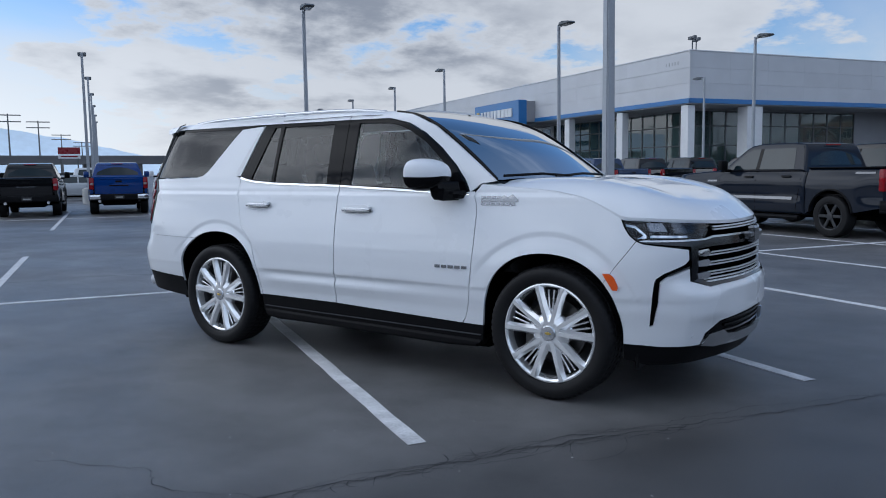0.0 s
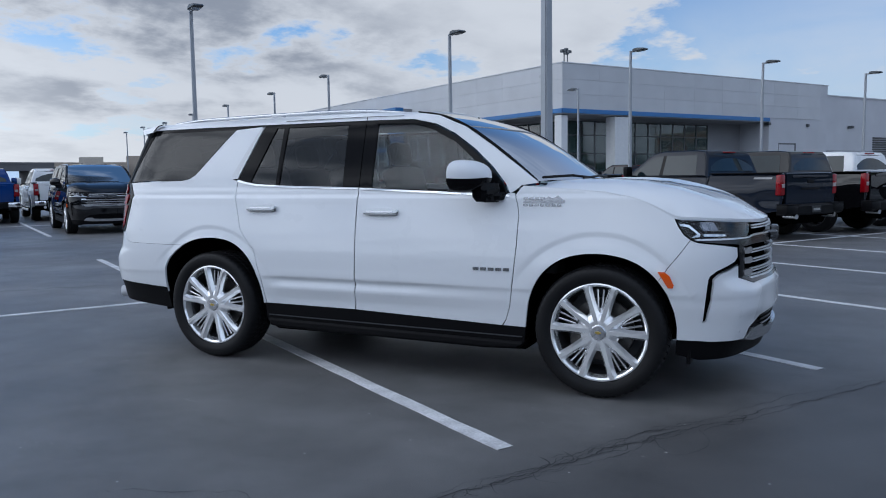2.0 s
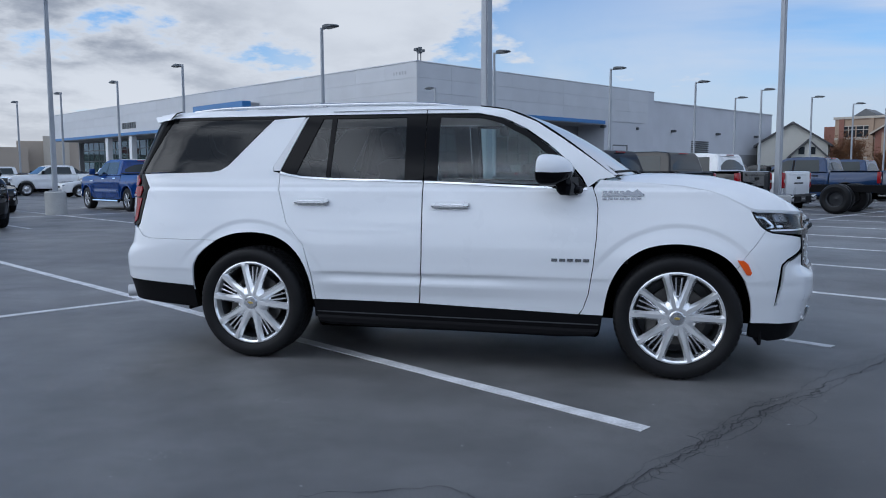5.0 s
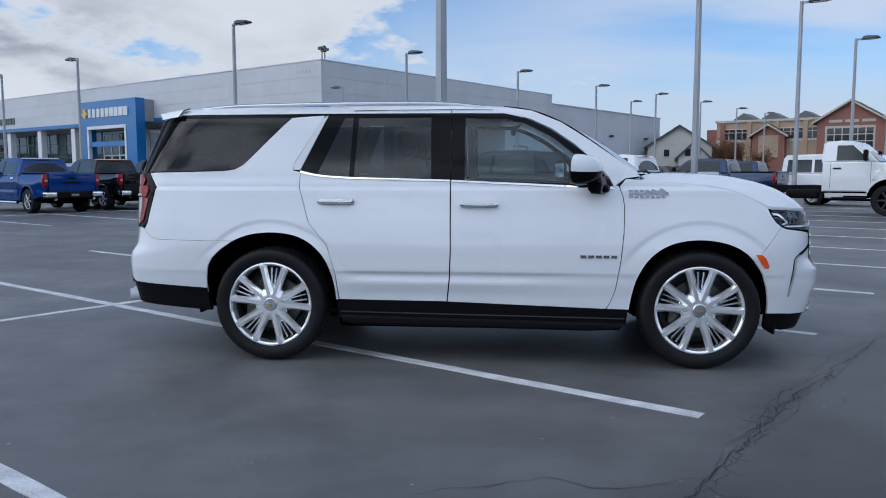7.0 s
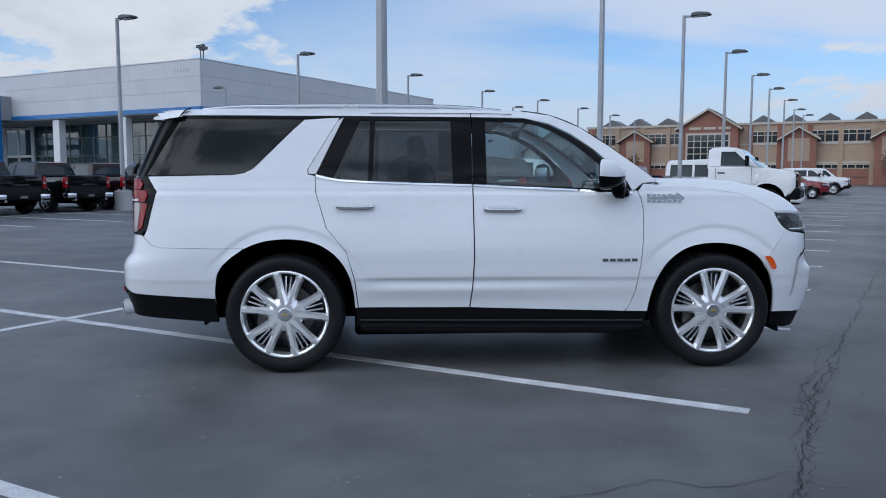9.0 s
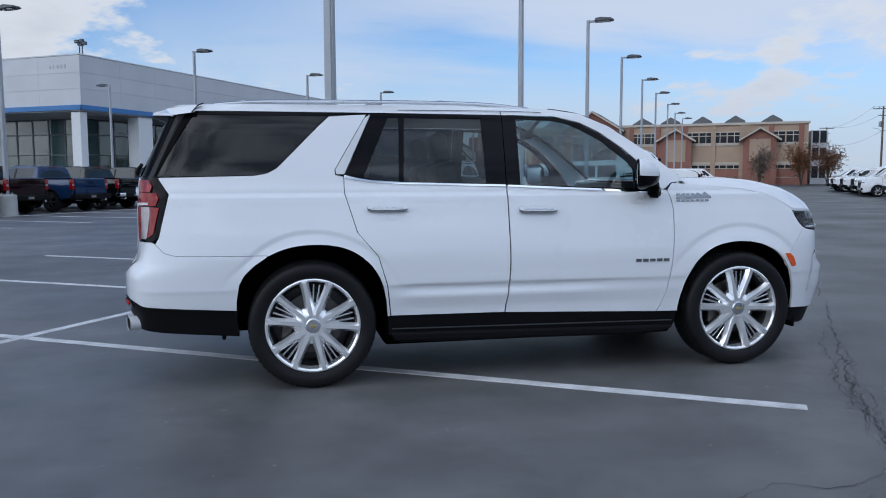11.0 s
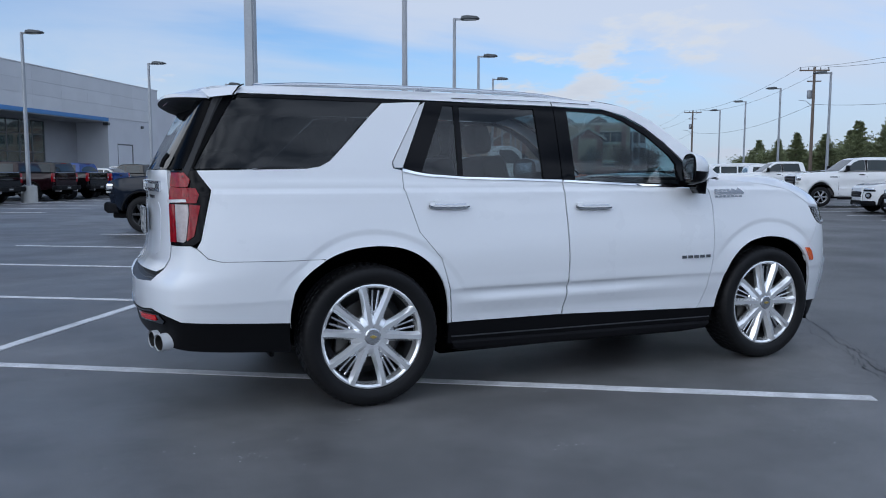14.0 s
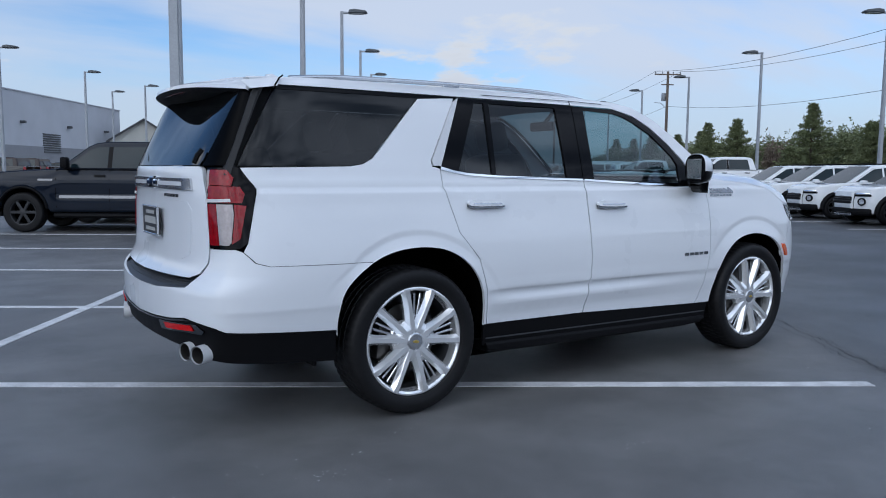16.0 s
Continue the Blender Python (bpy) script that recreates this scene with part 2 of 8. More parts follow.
MAT["silver_paint"] = car_paint("silver_paint", (0.42, 0.44, 0.46), 0.05, 0.5)
MAT["red_paint"] = car_paint("deep_red_paint", (0.22, 0.010, 0.018), 0.05, 0.15)
MAT["brown_paint"] = car_paint("dark_maroon_paint", (0.014, 0.005, 0.007), 0.05, 0.15, 0.7, 0.0)
MAT["tyre"] = surface("tyre_rubber", (0.0085, 0.0085, 0.0095), rough=0.50, vary=0.25, big=6, fine=120, bump=0.0006, spec=0.22)
MAT["black_plastic"] = surface("black_plastic", (0.004, 0.004, 0.005), rough=0.5, vary=0.12, big=5, fine=200, bump=0.0006, spec=0.12)
MAT["gloss_black"] = surface("gloss_black_trim", (0.003, 0.003, 0.004), rough=0.08, vary=0.05, rough_vary=0.04, spec=0.14)
MAT["well"] = surface("wheel_well_lining", (0.0025, 0.0025, 0.0025), rough=0.95, vary=0.2, spec=0.0)
MAT["chrome"] = surface("chrome", (0.84, 0.85, 0.87), rough=0.06, metal=1.0, vary=0.02, rough_vary=0.03)
MAT["satin_chrome"] = surface("satin_chrome", (0.62, 0.63, 0.65), rough=0.24, metal=1.0, vary=0.03, rough_vary=0.05)
MAT["dark_chrome"] = surface("smoked_chrome", (0.16, 0.165, 0.175), rough=0.20, metal=1.0, vary=0.03, rough_vary=0.05)
MAT["badge"] = surface("badge_metal", (0.30, 0.31, 0.33), rough=0.25, metal=0.9, vary=0.05)
MAT["wheel_silver"] = surface("polished_alloy", (0.92, 0.93, 0.94), rough=0.16, metal=0.72, vary=0.04, big=9, rough_vary=0.06)
MAT["wheel_dark"] = surface("dark_alloy", (0.05, 0.052, 0.056), rough=0.35, metal=0.6, vary=0.1)
MAT["steel_wheel"] = surface("bright_alloy", (0.62, 0.63, 0.65), rough=0.26, metal=0.9, vary=0.05)
MAT["brake"] = surface("brake_iron", (0.11, 0.105, 0.10), rough=0.45, metal=0.8, vary=0.2)
MAT["clear_glass"] = glazing("clear_car_glass", (0.80, 0.94, 0.95), 0.82, ior=1.72)
MAT["screen_glass"] = glazing("windscreen_glass", (0.60, 0.88, 0.97), 0.44, ior=1.2)
MAT["tint_glass"] = glazing("dark_tinted_glass", (0.55, 0.58, 0.60), 0.09, film=(0.002, 0.0023, 0.0027), ior=1.52)
MAT["rear_glass"] = glazing("reflective_rear_glass", (0.55, 0.58, 0.60), 0.14, film=(0.003, 0.0035, 0.004), ior=2.3)
MAT["door_tint_glass"] = glazing("tinted_door_glass", (0.86, 0.95, 1.0), 0.27, film=(0.003, 0.0035, 0.004), ior=1.62)
MAT["far_glass"] = surface("dark_window_glass", (0.012, 0.022, 0.026), rough=0.03, vary=0.1, rough_vary=0.02, spec=0.46)
MAT["shop_glass"] = glazing("showroom_glass", (0.62, 0.86, 0.82), 0.55, 0.0, (0.05, 0.085, 0.085), 1.9)
MAT["lens"] = glazing("clear_lens", (0.95, 0.97, 1.0), 0.92)
MAT["pillar_black"] = surface("black_pillar_glass", (0.003, 0.0033, 0.004), rough=0.10, vary=0.05, rough_vary=0.03, spec=0.03)
MAT["red_lens"] = surface("red_lens", (0.25, 0.003, 0.008), rough=0.05, vary=0.22, big=30, coat=0.0, rough_vary=0.03, spec=0.42)
MAT["pale_lens"] = surface("smoked_clear_lens", (0.36, 0.31, 0.31), rough=0.12, vary=0.15, big=20, coat=1.0, rough_vary=0.05)
MAT["white_trim_lens"] = surface("white_lens", (0.72, 0.70, 0.70), rough=0.15, vary=0.08, coat=0.4)
MAT["bright_red"] = surface("red_reflector", (0.62, 0.006, 0.008), rough=0.25, vary=0.08, spec=0.2)
MAT["amber"] = surface("amber_lens", (0.80, 0.10, 0.004), rough=0.15, vary=0.05, coat=1.0)
MAT["lamp_bowl"] = surface("lamp_reflector", (0.80, 0.82, 0.85), rough=0.15, metal=0.9, vary=0.1, big=40)
MAT["plate"] = surface("plate_frame", (0.025, 0.025, 0.027), rough=0.4, vary=0.1)
MAT["plate_pale"] = surface("plate_paper", (0.34, 0.34, 0.33), rough=0.7, vary=0.1)
MAT["pad"] = surface("grey_rubber_pad", (0.045, 0.047, 0.052), rough=0.5, vary=0.1)
MAT["leather"] = surface("dark_leather", (0.024, 0.023, 0.023), rough=0.5, vary=0.15, big=10)
MAT["cabin"] = surface("cabin_plastic", (0.018, 0.018, 0.019), rough=0.7, vary=0.1)
MAT["headliner"] = surface("headliner_cloth", (0.22, 0.22, 0.215), rough=0.9, vary=0.1)
MAT["screen"] = surface("dark_screen", (0.02, 0.025, 0.03), rough=0.08, coat=1.0)
MAT["silver_trim"] = surface("silver_trim", (0.68, 0.69, 0.71), rough=0.4, metal=0.12, vary=0.04)
MAT["black_chrome"] = surface("black_chrome", (0.055, 0.057, 0.062), rough=0.16, metal=1.0, vary=0.03, rough_vary=0.05)


# ---------------------------------------------------------------- the shape of the parked car
def lerp_table(table, v):
    """Smooth value of a table of (key, value) pairs at v."""
    if v <= table[0][0]:
        return table[0][1]
    for (k0, a), (k1, b) in zip(table, table[1:]):
        if v <= k1:
            return a + (b - a) * (v - k0) / (k1 - k0)
    return table[-1][1]


def catmull(points, steps):
    """A smooth line through the points."""
    out = []
    ext = [points[0], *points, points[-1]]
    for p0, p1, p2, p3 in zip(ext, ext[1:], ext[2:], ext[3:]):
        for i in range(steps):
            t = i / steps
            out.append(tuple(0.5 * (2 * b + (c - a) * t + (2 * a - 5 * b + 4 * c - d) * t * t + (3 * b - a - 3 * c + d) * t ** 3) for a, b, c, d in zip(p0, p1, p2, p3)))
    out.append(tuple(points[-1]))
    return out


def eased(table, v):
    """The value at v of a smooth line through a table of (key, value) pairs that never overshoots."""
    n = len(table)
    if v <= table[0][0] or v >= table[-1][0]:
        return lerp_table(table, v)
    slope = [(table[i + 1][1] - table[i][1]) / (table[i + 1][0] - table[i][0]) for i in range(n - 1)]

    def tangent(i):
        if i in (0, n - 1):
            return slope[0 if i == 0 else -1]
        a, b = slope[i - 1], slope[i]
        return 2 * a * b / (a + b) if a * b > 0 else 0.0
    i = next(k for k in range(n - 1) if v <= table[k + 1][0])
    h = table[i + 1][0] - table[i][0]
    t = (v - table[i][0]) / h
    return (1 + 2 * t) * (1 - t) ** 2 * table[i][1] + t * (1 - t) ** 2 * h * tangent(i) + t * t * (3 - 2 * t) * table[i + 1][1] + t * t * (t - 1) * h * tangent(i + 1)


def smooth(t):
    t = min(max(t, 0.0), 1.0)
    return t * t * (3 - 2 * t)


# the outline of the body in plan, from the middle of the tail round the side to the middle of the nose
PLAN = catmull([(-1.255, 0), (-1.245, 0.3), (-1.21, 0.6), (-1.135, 0.83), (-1.03, 0.94), (-0.8, 0.988), (-0.4, 1.0), (0.3, 1.005), (1.3, 1.01), (2.4, 1.01), (3.07, 1.007),
                (3.45, 0.995), (3.66, 0.955), (3.81, 0.875), (3.91, 0.74), (3.99, 0.5), (4.045, 0.25), (4.06, 0)], 16)
ARC = [0.0]
for p, q in zip(PLAN, PLAN[1:]):
    ARC.append(ARC[-1] + math.hypot(q[0] - p[0], q[1] - p[1]))
MID = next(a for a, p in zip(ARC, PLAN) if p[0] >= 1.3) - 1.3  # so that the way along the side is x there
S_REAR, S_FRONT = -MID, ARC[-1] - MID
WIDTH = [(0.15, 0.90), (0.22, 0.925), (0.32, 0.945), (0.42, 0.958), (0.5, 0.970), (0.56, 0.982), (0.64, 0.996), (0.672, 1.003), (0.8, 1.006), (0.95, 0.993), (1.1, 0.967), (1.2, 0.947),
         (1.258, 0.9375), (1.272, 0.9215), (1.29, 0.919), (1.33, 0.905), (1.40, 0.889), (1.6, 0.835), (1.78, 0.782), (1.82, 0.765), (1.845, 0.745), (1.86, 0.72)]
STEP = [(0.40, 0.0), (0.5, -0.006), (0.566, 0.004), (0.580, 0.0065), (0.590, 0.006), (0.648, -0.0135), (0.655, -0.0130), (0.676, 0.0015), (0.69, 0.0015), (0.74, 0.0)]  # how far the doors' lower third is drawn in
TAIL = [(0.2, 0.10), (0.35, 0.05), (0.5, 0.015), (0.6, 0.0), (0.74, 0.0), (0.79, 0.015), (0.85, 0.05), (0.95, 0.06), (1.2, 0.06), (1.36, 0.06), (1.40, 0.07), (1.6, 0.135), (1.82, 0.215), (1.86, 0.235)]
TAIL_MID = [(0.79, 0.0), (0.85, 0.035), (1.0, 0.05), (1.37, 0.05), (1.6, 0.12), (1.82, 0.20)]
NOSE = [(0.15, -0.16), (0.25, -0.09), (0.35, -0.065), (0.45, -0.05), (0.55, -0.044), (0.76, -0.044), (0.9, -0.045), (1.05, -0.06), (1.12, -0.085), (1.2, -0.15), (1.33, -0.3)]
LEDGE = [(0.2, 0.0), (0.35, 0.02), (0.45, 0.032), (0.55, 0.046), (0.70, 0.046), (0.765, 0.0)]  # how far the bumper stands out below the grille


def shell(s, z, out=0.0):
    """The point of the body at s along its side and z above the ground, on the right-hand side (y < 0); out: proud of it."""
    a = min(max(s + MID, 0.0), ARC[-1])
    lo, hi = 0, len(ARC) - 1
    while hi - lo > 1:
        m = (lo + hi) // 2
        if ARC[m] <= a:
            lo = m
        else:
            hi = m
    f = (a - ARC[lo]) / max(ARC[hi] - ARC[lo], 1e-9)
    x = PLAN[lo][0] + (PLAN[hi][0] - PLAN[lo][0]) * f
    w = PLAN[lo][1] + (PLAN[hi][1] - PLAN[lo][1]) * f
    b0, b1 = max(lo - 2, 0), min(hi + 2, len(PLAN) - 1)
    tx, tw = PLAN[b1][0] - PLAN[b0][0], PLAN[b1][1] - PLAN[b0][1]
    ln = math.hypot(tx, tw)
    nx, nw = -tw / ln, tx / ln
    # flared arches over both wheels, and the step in the doors' lower third
    for cx in (0.0, 3.071):
        r = math.hypot(x - cx, (z - 0.40) * 1.02)
        if z > 0.15 and z < 1.3:
            ring = 0.011 * smooth((0.634 - r) / 0.11) - 0.006 * smooth((0.652 - r) / 0.020)
            out += ring * smooth((z - 0.60) / 0.25)
    k = eased(WIDTH, z) + eased(STEP, z) * smooth((x - 0.44) / 0.30) * (1 - 0.80 * smooth((x - 1.55) / 0.9))
    # the front bumper stands out to a blunt corner below the grille
    if x > 3.6:
        out += 0.016 * smooth((0.72 - z) / 0.05) * smooth((z - 0.50) / 0.08) * math.exp(-((s - 4.12) / 0.14) ** 2)
    if x < 0:
        x += lerp_table(TAIL_MID, z) * max(0.0, 1 - (w / 0.93) ** 2)
    x2 = x + eased(TAIL, z) * smooth((0.1 - x) / 1.0) + eased(NOSE, z) * smooth((x - 3.1) / 0.8)
    x2 += lerp_table(LEDGE, z) * smooth((s - 3.79) / 0.16)
    return (x2 + nx * out, -(w * k + nw * out), z)


# ---------------------------------------------------------------- building blocks
from mathutils import geometry


LEAN = [False]  # while set, small trim is left off the cars that stand far away
TRIM = set("gate_step badge_bar gate_handle bumper_step plate plate_bar reverse_lens exhaust light_strip tow_hook mirror_arm mirror_glass step_bar arch_lip wheel_well grille_bar skid pillar_trim belt_trim brake_light door_handle door_seam door_molding fender_badge bed_decal spoke bed_rail fog_lamp fog_lens roof_rail cladding emblem lower_grille skid_plate bed_floor barrel".split())


def part(name, geo, mat, parent=None, label="", sharp=32, normals=None):
    """One mesh object from a bmesh or a pair of vertices and faces, under its parent."""
    if LEAN[0] and name in TRIM:
        return None
    me = bpy.data.meshes.new(name)
    if isinstance(geo, tuple):
        me.from_pydata([tuple(v) for v in geo[0]], [], [tuple(f) for f in geo[1]])
        bm = bmesh.new()
        bm.from_mesh(me)
    else:
        bm = geo
    lim = radians(sharp)
    for fc in bm.faces:
        fc.smooth = True
    for e in bm.edges:
        if len(e.link_faces) == 2 and e.calc_face_angle(3.2) > lim:
            e.smooth = False
    bm.to_mesh(me)
    bm.free()
    if normals is not None:
        me.normals_split_custom_set_from_vertices(normals)
    me.materials.append(mat)
    ob = new(name, me)
    if parent is not None:
        ob.parent = parent
    if label:
        ob["label"] = label
    return ob


def thing(name, label, category, m=None, group="", kind=""):
    ob = new(name)
    ob.empty_display_size = 0.2
    tagged(ob, label, category, group, kind)
    if m is not None:
        ob.matrix_basis = m
    return ob


def join(*geos):
    """Several vertex-and-face pairs as one."""
    vs, fs = [], []
    for v, f in geos:
        k = len(vs)
        vs += list(v)
        fs += [tuple(i + k for i in q) for q in f]
    return vs, fs


def moved(geo, m):
    return [m @ Vector(v) for v in geo[0]], geo[1]


def mirrored(geo):
    return [(v[0], -v[1], v[2]) for v in geo[0]], [tuple(reversed(f)) for f in geo[1]]


def block(x0, x1, y0, y1, z0, z1, r=0.0, seg=1):
    """A box with rounded edges, as a vertex-and-face pair."""
    bm = bmesh.new()
    bmesh.ops.create_cube(bm, size=1)
    for v in bm.verts:
        v.co = ((x0 + x1) / 2 + v.co.x * (x1 - x0), (y0 + y1) / 2 + v.co.y * (y1 - y0), (z0 + z1) / 2 + v.co.z * (z1 - z0))
    if r:
        bmesh.ops.bevel(bm, geom=list(bm.edges), offset=r, segments=seg, affect="EDGES", profile=0.5)
    bm.verts.index_update()
    g = [v.co.copy() for v in bm.verts], [tuple(v.index for v in f.verts) for f in bm.faces]
    bm.free()
    return g


def tube(points, r, seg=10, r1=None, cap=True):
    """A round bar along points, tapering from r to r1."""
    r1 = r if r1 is None else r1
    pts = [Vector(p) for p in points]
    vs, fs = [], []
    up = None
    for i, p in enumerate(pts):
        d = (pts[min(i + 1, len(pts) - 1)] - pts[max(i - 1, 0)]).normalized()
        if up is None:
            up = Vector((0, 0, 1)) if abs(d.z) < 0.9 else Vector((1, 0, 0))
        a = d.cross(up).normalized()
        up = a.cross(d)
        rr = r + (r1 - r) * i / max(len(pts) - 1, 1)
        for k in range(seg):
            t = 2 * math.pi * k / seg
            vs.append(p + a * rr * math.cos(t) + up * rr * math.sin(t))
    for i in range(len(pts) - 1):
        for k in range(seg):
            b, c = i * seg + k, i * seg + (k + 1) % seg
            fs.append((b, c, c + seg, b + seg))
    if cap:
        fs.append(tuple(reversed(range(seg))))
        fs.append(tuple(range(len(vs) - seg, len(vs))))
    return vs, fs


def lathe(profile, seg=40, closed=False):
    """A profile of (radius, y) turned round the y axis."""
    vs, fs = [], []
    for k in range(seg):
        t = 2 * math.pi * k / seg
        for r, y in profile:
            vs.append((r * math.cos(t), y, r * math.sin(t)))
    n = len(profile)
    for k in range(seg):
        a, b = k * n, (k + 1) % seg * n
        for i in range(n if closed else n - 1):
            j = (i + 1) % n
            fs.append((a + i, b + i, b + j, a + j))
    return vs, fs


def resample(outline, step):
    pts = []
    for p, q in zip(outline, outline[1:] + outline[:1]):
        d = math.hypot(q[0] - p[0], q[1] - p[1])
        if d < 1e-6:
            continue
        k = max(1, math.ceil(d / step))
        pts += [(p[0] + (q[0] - p[0]) * i / k, p[1] + (q[1] - p[1]) * i / k) for i in range(k)]
    return pts


def area2(outline):
    return sum(p[0] * q[1] - q[0] * p[1] for p, q in zip(outline, outline[1:] + outline[:1]))


def in_loop(loop, x, y):
    hit = False
    for (x0, y0), (x1, y1) in zip(loop, loop[1:] + loop[:1]):
        if (y0 > y) != (y1 > y) and x < (x1 - x0) * (y - y0) / (y1 - y0) + x0:
            hit = not hit
    return hit


def sheet(outline, put, step=0.06, holes=(), thick=0.0, flip=False, lines=()):
    """A curved panel: an outline in the plane filled with a fine mesh and laid on a surface by put(u, v, out), its rim turned in by thick."""
    loops = [resample(list(o), step) for o in (outline, *holes)]
    loops = [o if (area2(o) > 0) == (i == 0) else o[::-1] for i, o in enumerate(loops)]
    arr = [np.array(o) for o in loops]
    pts = [p for o in loops for p in o]
    edges, k = [], 0
    for o in loops:
        edges += [(k + i, k + (i + 1) % len(o)) for i in range(len(o))]
        k += len(o)
    lo, hi = arr[0].min(0), arr[0].max(0)
    gu, gv = np.meshgrid(np.arange(lo[0] + step / 2, hi[0], step), np.arange(lo[1] + step / 2, hi[1], step * 0.9))
    gu[::2] += step / 2
    g = np.stack([gu.ravel(), gv.ravel()], 1)
    if len(lines):
        # points along the creases take the place of the grid's near them
        ln = np.array(lines)
        ln = ln[(ln > lo).all(1) & (ln < hi).all(1)]
        if len(ln):
            g = np.concatenate([g[(np.abs(g[:, None, :] - ln[None]) ** 2).sum(2).min(1) > (0.75 * step) ** 2], ln])
    if len(g):
        inside, near = np.zeros(len(g), bool), np.full(len(g), 1e9)
        for a in arr:
            b = np.roll(a, -1, 0)
            for (x0, y0), (x1, y1) in zip(a, b):
                cross = (y0 > g[:, 1]) != (y1 > g[:, 1])
                if y1 != y0:
                    inside ^= cross & (g[:, 0] < (x1 - x0) * (g[:, 1] - y0) / (y1 - y0) + x0)
                d = np.array([x1 - x0, y1 - y0])
                t = np.clip(((g - (x0, y0)) @ d) / (d @ d + 1e-12), 0, 1)
                near = np.minimum(near, np.hypot(*(g - (x0, y0) - t[:, None] * d).T))
        pts += [tuple(p) for p in g[inside & (near > step * 0.45)]]
    vs2, _, fs, *_ = geometry.delaunay_2d_cdt([Vector(p) for p in pts], edges, [], 1, 1e-6)
    if holes:
        fs = [f for f in fs if not any(in_loop(h, sum(vs2[i][0] for i in f) / len(f), sum(vs2[i][1] for i in f) / len(f)) for h in loops[1:])]
    vs = [put(v[0], v[1], 0.0) for v in vs2]
    fs = [tuple(f) for f in fs]
    if thick:
        for o in loops:
            k = len(vs)
            vs += [put(p[0], p[1], 0.0) for p in o] + [put(p[0], p[1], -thick) for p in o]
            m = len(o)
            fs += [(k + i, k + m + i, k + m + (i + 1) % m, k + (i + 1) % m) for i in range(m)]
    if flip:
        fs = [tuple(reversed(f)) for f in fs]
    return vs, fs


def prism(outline, width, r=0.04, step=0.25, seg=3):
    """A solid with the given side outline (x, z), symmetric about y = 0, width(x, z) to each side, its long edges rounded by r."""
    o = list(outline) if area2(list(outline)) > 0 else list(outline)[::-1]
    o = resample(o, step)
    n = len(o)
    norm = []
    for i in range(n):
        p, q = Vector(o[i - 1]), Vector(o[(i + 1) % n])
        d = (q - p).normalized()
        norm.append((-d.y, d.x))
    rings = []
    for k in range(seg + 1):
        t = math.pi / 2 * k / seg
        ins = r * (1 - math.cos(t))
        rings.append([(o[i][0] + norm[i][0] * ins, -(width(*o[i]) - r * (1 - math.sin(t))), o[i][1] + norm[i][1] * ins) for i in range(n)])
    vs = [v for ring in rings for v in ring]
    fs = []
    for k in range(seg):
        fs += [(k * n + i, k * n + (i + 1) % n, (k + 1) * n + (i + 1) % n, (k + 1) * n + i) for i in range(n)]
    vs += [(x, -y, z) for x, y, z in rings[0]]
    base = (seg + 1) * n
    strip = [(i, base + i, base + (i + 1) % n, (i + 1) % n) for i in range(n)]
    inner = [(p[0], p[2]) for p in rings[-1]]
    cap = sheet(inner, lambda u, v, out: (u, -width(u, v), v), step)
    side = join((vs, fs), cap)
    return join((vs, strip), side, mirrored(side))


def catmull_loop(points, steps=5):
    n = len(points)
    out = []
    for i in range(n):
        a, b, c, d = points[i - 1], points[i], points[(i + 1) % n], points[(i + 2) % n]
        for k in range(steps):
            t = k / steps
            out.append(tuple(0.5 * (2 * q + (r - p) * t + (2 * p - 5 * q + 4 * r - s) * t * t + (3 * q - p - 3 * r + s) * t ** 3) for p, q, r, s in zip(a, b, c, d)))
    return out


# ---------------------------------------------------------------- the lot: a runs across the rows of bays, v along them
LOT_TURN = -31.93
_c, _s = math.cos(radians(LOT_TURN)), math.sin(radians(LOT_TURN))


def lot(a, v, z=0.0, turn=0.0):
    """A pose in the lot; turn 0 faces along a."""
    return pose(-2.2 + a * _c - v * _s, 1.09 + a * _s + v * _c, z, 0, 0, LOT_TURN + turn)


LOT = lot(0, 0)


def ground_sheet():
    """One sheet that falls a little away beyond the lot, out to the horizon."""
    rings = [0.0, 30, 90, 200, 500, 1200, 2600, 4200]
    vs, fs, seg = [(0, 0, 0)], [], 48
    for r in rings[1:]:
        for k in range(seg):
            t = 2 * math.pi * k / seg
            vs.append((r * math.cos(t), r * math.sin(t), 0.0))
    for k in range(seg):
        fs.append((0, 1 + k, 1 + (k + 1) % seg))
    for i in range(len(rings) - 2):
        for k in range(seg):
            a, b = 1 + i * seg + k, 1 + i * seg + (k + 1) % seg
            fs.append((a, a + seg, b + seg, b))
    return vs, fs


ground = part("ground", ground_sheet(), MAT["asphalt"])
tagged(ground, "dark worn stained asphalt of a large car lot", "asphalt ground", kind="structure")

BAY = 2.8  # width of a parking bay
lines = thing("parking_lines", "worn white painted lines between parking bays on asphalt", "road marking", LOT, kind="structure")


